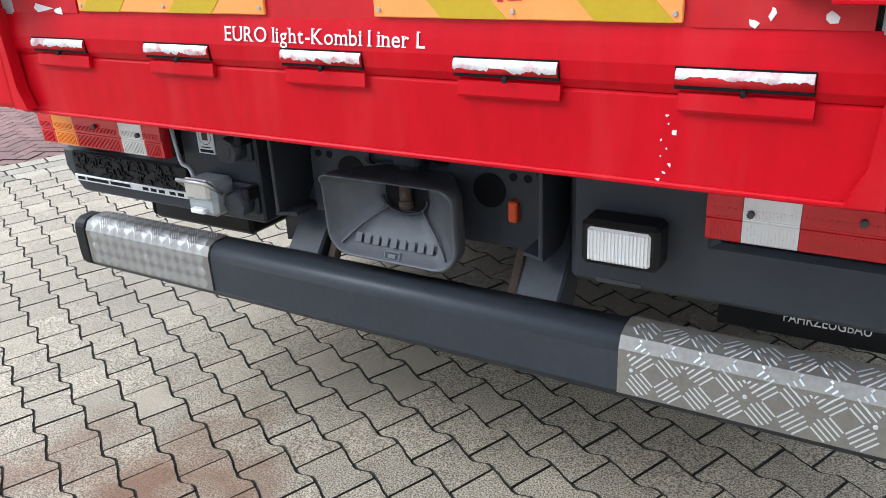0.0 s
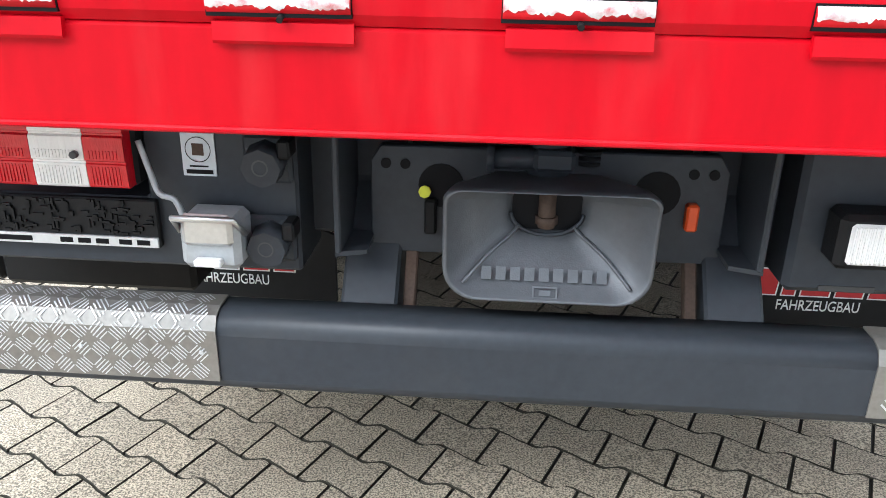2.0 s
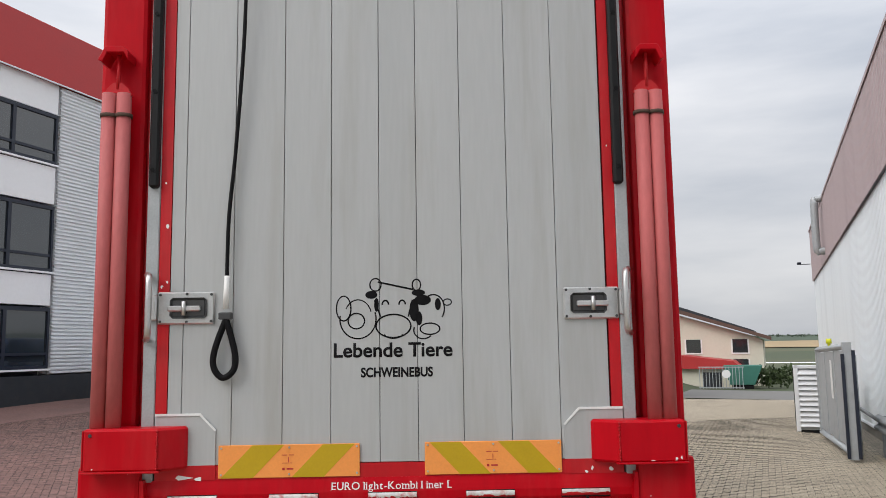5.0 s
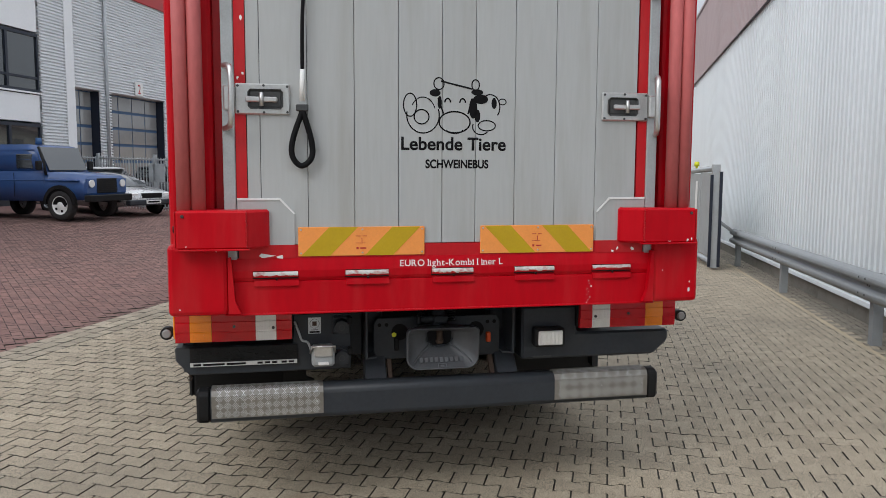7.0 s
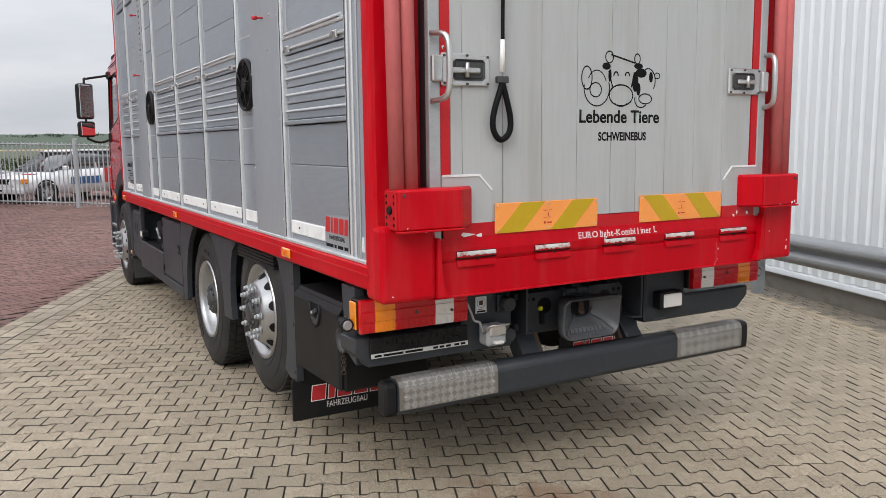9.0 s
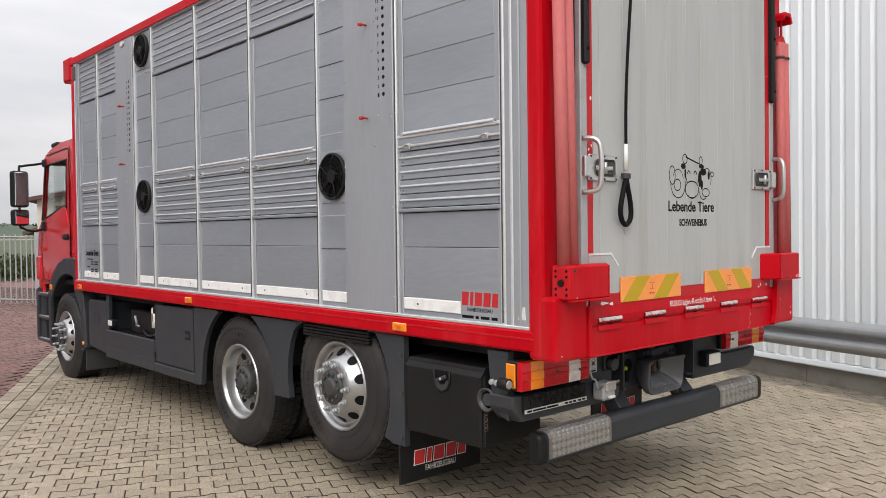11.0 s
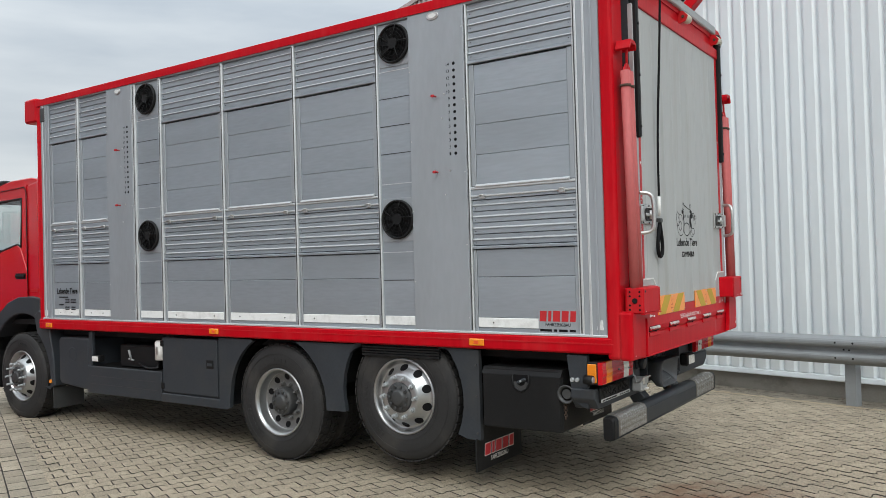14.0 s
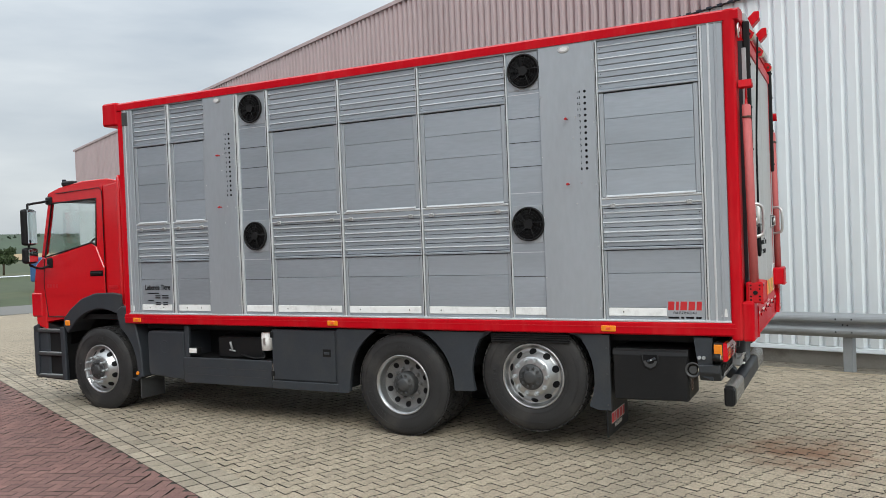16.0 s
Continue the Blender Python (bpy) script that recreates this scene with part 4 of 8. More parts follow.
def maker_mark(w, h, m, parent, red=PRINT_RED, rim=None):
    """The body builder's mark as five plain slanted blocks, with a light rim behind where it has one."""
    x = 0.0
    for cw in (0.185, 0.085, 0.195, 0.185, 0.15):
        for grow, y0, y1, material in ((0.0, -0.001, 0.0, red), (0.045 * h, -0.0004, 0.0006, rim)):
            if material:
                shape = [(x * w - grow, -grow), ((x + cw) * w + grow, -grow), ((x + cw + 0.02) * w + grow, 0.86 * h + grow), ((x + 0.02) * w - grow, 0.86 * h + grow)]
                part("mark_block" if material is red else "block_rim", moved(prism(shape, "y", y0, y1), m), material, parent)
        x += cw + 0.048


part("mark_plate", box(-1.2588, -1.2575, 0.362, 0.66, 1.20, 1.375), ALU_FLAT, truck)
maker_mark(0.275, 0.085, Matrix.Translation((-1.2592, 0.650, 1.285)) @ SIDE, truck)
part("word_line", moved(lettering("FAHRZEUGBAU", 0.022, 0.19, 0.0006), Matrix.Translation((-1.2592, 0.605, 1.252)) @ SIDE), INK, truck)
part("small_print", moved(bars([(0.0, 0.09, 0, 0.016), (0.105, 0.13, 0, 0.016), (0.145, 0.21, 0, 0.016), (0.225, 0.27, 0, 0.016)], 0.0006), Matrix.Translation((-1.2592, 0.648, 1.215)) @ SIDE), INK, truck)

# orange side markers
for y, z in ((6.87, 1.12), (4.05, 1.125), (1.155, 1.125)):
    mk = part("side_marker", box(-1.300, -1.287, y - 0.065, y + 0.065, z - 0.026, z + 0.026, 0.006), LAMP_AMBER, truck, "amber side marker lamp")
    part("lens_centre", box(-1.304, -1.300, y - 0.02, y + 0.02, z - 0.012, z + 0.012, 0.002), ORANGE, mk)

# ---- rear of the body ----
for sgn in (-1, 1):
    def bx(x0, x1, y0, y1, z0, z1, bev=0.0, seg=1):
        a, b = sorted((sgn * x0, sgn * x1))
        return box(a, b, y0, y1, z0, z1, bev, seg)
    PO, BX, TUBES = (1.285, 1.243, (1.148, 1.211)) if sgn < 0 else (1.272, 1.222, (1.115, 1.177))
    post = part("rear_post", bx(1.08, PO, 0.050, 0.145, 1.04, 3.72, 0.022, 2), RED, truck, "red rear corner post")
    part("post_inner", bx(1.035, 1.08, 0.085, 0.13, 1.30, 3.70), RED_OLD, post)
    part("post_foot", bx(1.03, PO + 0.004, -0.035, 0.06, 1.038, 1.36, 0.02, 2), RED, post, "red foot of the corner post")
    part("gusset", prism([(sgn * 1.03, 1.045), (sgn * 0.975, 1.045), (sgn * 1.0, 1.10), (sgn * 1.015, 1.30), (sgn * 1.03, 1.30)], "y", -0.042, -0.01), RED, post)
    # hinge box
    hb = part("spring_box", prism([(sgn * BX, 0.03), (sgn * BX, -0.100), (sgn * 0.94, -0.100), (sgn * 0.845, -0.025), (sgn * 0.845, 0.03)], "z", 1.343, 1.515, 0.010), RED, truck, "red steel spring housing of the ramp")
    part("box_side", bx(BX, BX + 0.006, -0.095, 0.01, 1.35, 1.51, 0.003), RED_OLD, hb)
    part("box_lip", bx(0.93, BX + 0.004, -0.108, -0.08, 1.338, 1.346, 0.002), RED, hb)
    part("bolt", cyl((sgn * (BX + 0.006), -0.042, 1.43), (sgn * (BX + 0.016), -0.042, 1.43), 0.019, 0.016, 8), CHASSIS_DARK, hb)
    for z in (1.372, 1.40, 1.46, 1.488):
        for y in (-0.075, -0.008):
            part("side_hole", cyl((sgn * (BX + 0.0055), y, z), (sgn * (BX + 0.0068), y, z), 0.0075, seg=8), INK, hb)
    part("bolt", cyl((sgn * (BX - 0.03), -0.100, 1.49), (sgn * (BX - 0.03), -0.106, 1.49), 0.008, 0.006, 8), HUB, hb)
    bm = bmesh.new()
    for k in range(13):
        add_cyl(bm, (sgn * (0.944 - 0.0015 * (k % 3)), -0.101, 1.348 + k * 0.0125), (sgn * (0.944 + 0.0015 * (k % 2)), -0.101, 1.360 + k * 0.0125), 0.0036, seg=6)
    part("weld_seam", bm, RED_OLD, hb, "rough weld bead along the housing's edge")
    # faded tubes with clamp and hanger
    for x in TUBES:
        part("spring_tube", tube([(sgn * x, -0.030, 1.51), (sgn * (x + 0.003), -0.022, 2.2), (sgn * (x + 0.006), -0.012, 2.945)], 0.0315, 16), PINK, truck, "faded pink-red ramp spring tube")
        part("tube_clamp", moved(lathe([(-0.008, 0.033), (-0.008, 0.037), (0.008, 0.037), (0.008, 0.033)], 16), Matrix.Translation((sgn * (x + 0.005), -0.013, 2.845)) @ Matrix.Rotation(radians(90), 4, "Y")), RUST, truck)
    hg = part("tube_hanger", prism([(sgn * 1.15, 3.085), (sgn * 1.15, 3.125), (sgn * 1.17, 3.147), (sgn * 1.25, 3.147), (sgn * 1.28, 3.085), (sgn * 1.26, 3.075), (sgn * 1.24, 3.12), (sgn * 1.17, 3.12)], "y", -0.06, 0.04, 0.003), RED, truck, "red bracket that holds the spring tubes")
    part("hanger_rod", cyl((sgn * 1.205, -0.012, 2.965), (sgn * 1.205, -0.012, 3.13), 0.009, seg=8), RED_OLD, hg)
    part("hanger_yoke", prism([(sgn * 1.14, 2.935), (sgn * 1.16, 2.97), (sgn * 1.19, 2.995), (sgn * 1.225, 2.995), (sgn * 1.25, 2.97), (sgn * 1.27, 2.935)], "y", -0.018, -0.006), RED_OLD, hg)
    hg.location.x = sgn * (sum(TUBES) / 2 - 1.203)
    # black guide strip
    gs = part("guide_strip", bx(1.062, 1.105, -0.035, 0.02, 2.525, 3.66, 0.010), PLASTIC, truck, "black plastic guide strip")
    for z in (2.60, 2.95, 3.3, 3.55):
        part("screw", cyl((sgn * 1.085, -0.035, z), (sgn * 1.085, -0.04, z), 0.010, seg=8), INK, gs)
    gs.location.x = 0.072 if sgn < 0 else -0.081

# round lamp plate on the left rear corner, facing back
rl = part("round_marker", moved(lathe([(0.0, 0.062), (-0.008, 0.062), (-0.012, 0.050)], 24), Matrix.Translation((-1.19, 0.034, 3.555)) @ Matrix.Rotation(radians(90), 4, "Z")), STEEL, truck, "round red marker lamp in a metal ring")
part("lens", cyl((-1.19, 0.031, 3.555), (-1.19, 0.021, 3.555), 0.046, 0.040, 20), LAMP_RED, rl)
part("lens_core", cyl((-1.19, 0.021, 3.555), (-1.19, 0.018, 3.555), 0.020, seg=12), LAMP_WHITE, rl)

# ramp door
DX = [-0.937, -0.878, -0.669, -0.456, -0.252, -0.045, 0.117, 0.310, 0.513, 0.721, 0.933]
ramp = part("ramp_door", box(-1.04, 1.04, 0.02, 0.09, 1.19, 3.50), CHASSIS, truck, "grey boarded ramp door, closed")
for a, b in zip(DX, DX[1:]):
    part("board", box(a + 0.0012, b - 0.0012, 0.0, 0.03, 1.352, 3.44, 0.002), DOOR, ramp)
for sgn in (-1, 1):
    a, b = sorted((sgn * 0.939, sgn * 0.986))
    part("edge_stripe", box(a, b, -0.001, 0.03, 1.56, 3.44), RED_OLD, ramp, "red painted edge of the door")
    a, b = sorted((sgn * 0.988, sgn * 1.042))
    part("edge_profile", box(a, b, -0.006, 0.03, 1.20, 3.44, 0.004), GALV, ramp, "worn pale edge profile of the door")
    pl = [(sgn * 0.984, 1.35), (sgn * 0.984, 1.562), (sgn * 0.795, 1.562), (sgn * 0.732, 1.495), (sgn * 0.732, 1.30), (sgn * 0.86, 1.30), (sgn * 0.90, 1.35)]
    part("corner_plate", prism(pl, "y", -0.006, 0.0), DOOR, ramp, "chamfered metal corner plate")
    part("plate_rim", add_prism(prism([(sgn * 0.984, 1.556), (sgn * 0.984, 1.566), (sgn * 0.795, 1.566), (sgn * 0.795, 1.556)], "y", -0.010, -0.006), [(sgn * 0.795, 1.566), (sgn * 0.728, 1.495), (sgn * 0.736, 1.492), (sgn * 0.80, 1.558)], "y", -0.010, -0.006), WHITE_STRIP, ramp)
    a, b = sorted((sgn * 0.73, sgn * 0.98))
    part("red_patch", box(a, b, -0.008, 0.0, 1.292, 1.352), RED_OLD, ramp)
part("header_board", box(-0.986, 0.986, -0.012, 0.03, 3.44, 3.53, 0.004), RED_OLD, ramp)
part("bottom_stripe", box(-0.735, 0.735, -0.004, 0.03, 1.285, 1.350), RED_OLD, ramp, "red stripe along the foot of the door")
# bulged foot rail, rows of hinge sockets, lower apron
part("foot_rail", prism([(0.03, 1.188), (-0.003, 1.188), (-0.012, 1.204), (-0.015, 1.235), (-0.011, 1.262), (-0.005, 1.292), (0.03, 1.292)], "x", -1.045, 1.045), RED, ramp, "red bulged foot rail of the ramp")
apron = part("apron", box(-1.05, 1.05, -0.005, 0.09, 1.034, 1.187, 0.006), RED, truck, "red apron below the ramp")
part("apron_lip", box(-1.05, 1.05, -0.012, 0.02, 1.030, 1.040, 0.003), RED, apron)
for k, x in enumerate((-0.8215, -0.404, 0.0045, 0.4125, 0.8125)):
    hi = part("ramp_hinge", cyl((x - 0.100, -0.006, 1.217), (x + 0.102, -0.006, 1.217), 0.0165, seg=20), RED_OLD, truck, "red ramp hinge pin worn to bare metal")
    bm = bmesh.new()
    rows, n_u = [], 60
    for i in range(n_u + 1):
        u = i / n_u
        wear = (0.9, 1.0, 1.0, 1.0, 0.65)[k]
        low = 78 + wear * (46 + 26 * noise.noise(Vector((u * 9.0, k * 3.1, 0.0))) + 20 * noise.noise(Vector((u * 34.0, k * 7.7, 2.0))))
        rows.append([bm.verts.new((x - 0.0995 + 0.201 * u, -0.006 + 0.0172 * math.cos(radians(d)), 1.217 + 0.0172 * math.sin(radians(d)))) for d in [60 + (low + 12) * j / 7 for j in range(8)]])
    for p, q in zip(rows, rows[1:]):
        for j in range(7):
            bm.faces.new((p[j], q[j], q[j + 1], p[j + 1])).smooth = True
    part("bare_metal", bm, WORN, hi, "bare metal above a ragged paint edge")
    part("hinge_socket", box(x - 0.1015, x + 0.1035, -0.0160, -0.005, 1.1985, 1.2340), INK, hi)
    part("hinge_shield", prism([(-0.002, 1.194), (-0.014, 1.191), (-0.017, 1.166), (-0.014, 1.161), (-0.002, 1.174)], "x", x - 0.095, x + 0.105), RED, hi)
    part("grease_nipple", cyl((x + 0.005, -0.018, 1.199), (x + 0.005, -0.028, 1.196), 0.005, seg=6), CHASSIS_DARK, hi)

# paint chipped to bare metal
rnd = random.Random(21)


def chips(spots, y, parent):
    """Small ragged flakes of missing paint, each a few millimetres to two centimetres across."""
    for x, z, r, flat in spots:
        k = rnd.randrange(5, 9)
        pts = []
        for i in range(k):
            a = 2 * math.pi * i / k
            d = r * rnd.uniform(0.3, 1.05)
            pts.append((x + d * math.cos(a) * flat, z + d * math.sin(a)))
        part("paint_chip", prism(pts, "y", y - 0.0012, y + 0.001), WHITE_STRIP, parent)


chips([(0.700 + rnd.uniform(-0.014, 0.014), 1.042 + 0.11 * i / 8, rnd.uniform(0.002, 0.0065), rnd.uniform(0.6, 1.6)) for i in range(9)], -0.0055, apron)
chips([(1.08, 1.352, 0.004, 5.0), (1.175, 1.358, 0.009, 0.8), (1.198, 1.362, 0.009, 0.6), (-1.20, 1.358, 0.004, 1.5)], -0.101, truck)
chips([(1.225, 1.10, 0.013, 0.7), (1.230, 1.14, 0.008, 0.7), (-1.24, 1.07, 0.006, 1.2), (1.08, 1.20, 0.004, 1.0), (-1.08, 1.33, 0.004, 1.0)], -0.0355, truck)
chips([(-0.86, 1.303, 0.013, 3.4), (-0.80, 1.298, 0.010, 2.5), (0.82, 1.30, 0.012, 1.0), (0.845, 1.315, 0.012, 0.6), (0.925, 1.31, 0.010, 1.2)], -0.0082, truck)
chips([(-0.955, 2.36, 0.014, 0.7), (-0.950, 2.12, 0.012, 0.9), (-0.972, 2.10, 0.010, 0.8), (0.96, 2.7, 0.006, 0.8), (-0.965, 2.55, 0.006, 0.8)], -0.0012, truck)

# hazard plates
for x0, x1, lean in ((-0.717, -0.130, 1), (0.142, 0.717, -1)):
    hz = part("hazard_plate", box(x0, x1, -0.012, -0.004, 1.298, 1.432, 0.002), HAZ_O, truck, "orange and ochre striped warning plate")
    w = x1 - x0
    for k in ((0.02, 0.245), (0.52, 0.745)):
        a, b = (x0 + k[0] * w, x0 + k[1] * w) if lean > 0 else (x1 - k[1] * w, x1 - k[0] * w)
        d = 0.22 * w * lean
        pts = [(a, 1.299), (b, 1.299), (b + d, 1.431), (a + d, 1.431)]
        part("stripe", prism([(min(max(p, x0), x1), z) for p, z in pts], "y", -0.0130, -0.0119), HAZ_Y, hz)
    cx = (x0 + x1) / 2
    part("type_print", bars([(cx - 0.03, cx - 0.008, 1.388, 1.391), (cx + 0.0, cx + 0.02, 1.388, 1.391), (cx - 0.004, cx - 0.001, 1.36, 1.38), (cx - 0.03, cx + 0.012, 1.356, 1.358), (cx - 0.028, cx - 0.018, 1.328, 1.338), (cx - 0.010, cx + 0.018, 1.330, 1.336)], 0.0005), PRINT_RED, hz).location = (0, -0.0131, 0)
    for x in (x0 + 0.012, cx, x1 - 0.012):
        for z in (1.312, 1.420):
            part("rivet", cyl((x, -0.012, z), (x, -0.0155, z), 0.005, 0.004, 6), STEEL, hz)

part("door_lettering", moved(lettering("Lebende Tiere", 0.062, 0.505, 0.0006, weight=0.022), Matrix.Translation((-0.240, -0.0005, 1.787))), INK, truck, "black lettering: living animals")
part("door_lettering", moved(lettering("SCHWEINEBUS", 0.042, 0.305, 0.0006, weight=0.033), Matrix.Translation((-0.125, -0.0005, 1.703))), INK, truck, "black lettering in a hand-drawn style")
part("ramp_lettering", moved(serif_lettering("EURO light-Kombi I iner L", 0.0295, 0.500), Matrix.Translation((-0.247, -0.0158, 1.2445)) @ Matrix.Rotation(radians(-9), 4, "X")), WHITE, truck, "white serif lettering on the red foot rail")


def ring(cx, cz, rx, rz, w=0.008, a0=0, a1=360, k=28):
    bm = bmesh.new()
    rows = []
    for i in range(k + 1):
        a = radians(a0 + (a1 - a0) * i / k)
        c, s = math.cos(a), math.sin(a)
        rows.append([bm.verts.new((cx + (rx - d) * c, y, cz + (rz - d) * s)) for d, y in ((0, -0.001), (w, -0.001))])
    for a, b in zip(rows, rows[1:]):
        bm.faces.new((a[0], b[0], b[1], a[1]))
    return bm


def merged(*bms):
    out = bmesh.new()
    for b in bms:
        me = bpy.data.meshes.new("tmp")
        b.to_mesh(me)
        b.free()
        out.from_mesh(me)
        bpy.data.meshes.remove(me)
    return out


def disc(cx, cz, rx, rz, k=18):
    bm = bmesh.new()
    bm.faces.new([bm.verts.new((cx + rx * math.cos(2 * math.pi * i / k), -0.001, cz + rz * math.sin(2 * math.pi * i / k))) for i in range(k)])
    return bm


def stroke(x0, z0, x1, z1, w=0.007):
    """A straight line of ink in the door's plane."""
    d = Vector((x1 - x0, z1 - z0)).normalized() * w / 2
    bm = bmesh.new()
    bm.faces.new([bm.verts.new((x, -0.001, z)) for x, z in ((x0 - d.y, z0 + d.x), (x1 - d.y, z1 + d.x), (x1 + d.y, z1 - d.x), (x0 + d.y, z0 - d.x))])
    return bm


emblem = part("door_emblem", merged(
    ring(-0.137, 1.950, 0.080, 0.086, 0.006, -190, 20), ring(-0.137, 1.955, 0.062, 0.080, 0.005, 20, 150), ring(-0.198, 1.996, 0.034, 0.056, 0.006), ring(-0.144, 1.942, 0.038, 0.036, 0.006),
    ring(0.014, 1.919, 0.078, 0.053, 0.007), ring(0.014, 1.884, 0.040, 0.020, 0.005, 180, 360), stroke(-0.066, 2.030, -0.040, 1.958), stroke(0.096, 2.030, 0.078, 1.958), stroke(-0.052, 2.108, 0.100, 2.074, 0.008),
    ring(-0.062, 2.096, 0.027, 0.030, 0.006), ring(0.114, 2.094, 0.021, 0.027, 0.006), ring(-0.020, 2.010, 0.017, 0.022, 0.007, 0, 180), ring(0.052, 2.010, 0.017, 0.022, 0.007, 0, 180),
    disc(-0.080, 2.053, 0.026, 0.017), disc(0.122, 2.060, 0.029, 0.014), disc(0.103, 1.985, 0.020, 0.048), disc(0.140, 2.028, 0.036, 0.022), disc(0.205, 2.010, 0.013, 0.026), disc(0.124, 1.950, 0.014, 0.030), disc(-0.058, 2.010, 0.010, 0.030),
    ring(0.186, 1.992, 0.050, 0.062, 0.006, -40, 150), ring(0.170, 1.905, 0.045, 0.027, 0.006), ring(0.142, 1.900, 0.044, 0.040, 0.006, 160, 320), ring(0.246, 2.018, 0.020, 0.016, 0.005)), INK, truck, "black outline emblem of rounded plain shapes")

# door latches and grab handles
for sgn in (-1, 1):
    def mx(p):
        return (sgn * p[0], p[1], p[2])
    a, b = sorted((sgn * 0.745, sgn * 0.985))
    lat = part("door_latch", box(a, b, -0.014, 0.0, 1.938, 2.075, 0.006), STEEL, truck, "recessed stainless paddle latch")
    a, b = sorted((sgn * 0.775, sgn * 0.93))
    part("latch_dish", box(a, b, -0.018, -0.012, 1.962, 2.050, 0.012), HUB, lat)
    a, b = sorted((sgn * 0.80, sgn * 0.94))
    part("latch_bolt", box(a, b, -0.030, -0.018, 1.992, 2.016, 0.005), STEEL, lat)
    part("latch_pin", cyl(mx((0.87, -0.03, 1.975)), mx((0.87, -0.03, 2.035)), 0.010, seg=8), STEEL, lat)
    for x, z in ((0.757, 1.95), (0.757, 2.063), (0.86, 1.948), (0.86, 2.066), (0.972, 1.95), (0.972, 2.063)):
        part("screw", cyl(mx((x, -0.014, z)), mx((x, -0.019, z)), 0.006, seg=6), HUB, lat)
    a, b = sorted((sgn * 0.985, sgn * 1.035))
    part("latch_lug", box(a, b, -0.03, 0.0, 1.955, 2.062, 0.006), STEEL, lat)
    part("grab_handle", tube(arc([mx((1.030, -0.01, 1.875)), mx((1.006, -0.070, 1.885)), mx((0.996, -0.095, 1.93)), mx((0.996, -0.095, 2.09)), mx((1.006, -0.070, 2.14)), mx((1.030, -0.01, 2.15))], 5), 0.0135, 10), STEEL, truck, "stainless grab handle")

# pull rope with loop
rope = part("pull_rope", tube(arc([(-0.62, -0.06, 3.60), (-0.628, -0.045, 3.2), (-0.66, -0.03, 2.7), (-0.685, -0.03, 2.4), (-0.690, -0.03, 2.13)], 8), 0.0085, 8), INK, truck, "black rubber pull rope with an end loop")
part("rope_sleeve", cyl((-0.692, -0.03, 2.0), (-0.690, -0.03, 2.14), 0.013, 0.011, 10), WHITE, rope)
part("rope_clamp", box(-0.72, -0.665, -0.045, -0.015, 1.955, 1.985, 0.004), HUB, rope)
part("rope_loop", tube(arc([(-0.690, -0.03, 1.96), (-0.735, -0.03, 1.83), (-0.738, -0.03, 1.755), (-0.700, -0.03, 1.712), (-0.655, -0.03, 1.745), (-0.652, -0.03, 1.82), (-0.690, -0.03, 1.955)], 8), 0.0135, 10), INK, rope)

# header beam with rollers and lamp brackets
head = part("header", prism([(0.10, 3.72), (0.030, 3.72), (0.030, 3.53), (0.010, 3.50), (0.10, 3.50)], "x", -1.04, 1.04), RED, truck, "red header over the ramp door")
part("header_bar", box(-1.0, 1.0, -0.005, 0.035, 3.665, 3.735, 0.008), GALV, head, "grey steel bar along the header")
part("header_cap", box(-1.10, 1.10, 0.02, 0.12, 3.722, 3.755, 0.01), RED, head)
for x in (-0.74, 0.08, 0.95):
    ro = part("roller", cyl((x - 0.01, -0.012, 3.605), (x + 0.095, -0.012, 3.605), 0.036, seg=16), CREAM, truck, "cream plastic roller on a red bracket")
    part("roller_bracket", prism([(0.035, 3.55), (-0.03, 3.57), (-0.047, 3.61), (-0.012, 3.65), (0.035, 3.66)], "x", x - 0.025, x - 0.012), RED_OLD, ro)
    part("roller_axle", cyl((x - 0.035, -0.012, 3.605), (x + 0.105, -0.012, 3.605), 0.012, seg=8), RUST, ro)
for x in (-0.275, 0.43):
    lb = part("lamp_bracket", prism([(0.13, 3.75), (0.03, 3.75), (-0.05, 3.83), (-0.05, 3.90), (-0.01, 3.90), (0.10, 3.80)], "x", x - 0.05, x + 0.05, 0.004), RED, truck, "red bracket with a work lamp on the roof edge")
    part("lens", box(x - 0.035, x + 0.035, -0.056, -0.051, 3.838, 3.89, 0.003), LAMP_WHITE, lb)

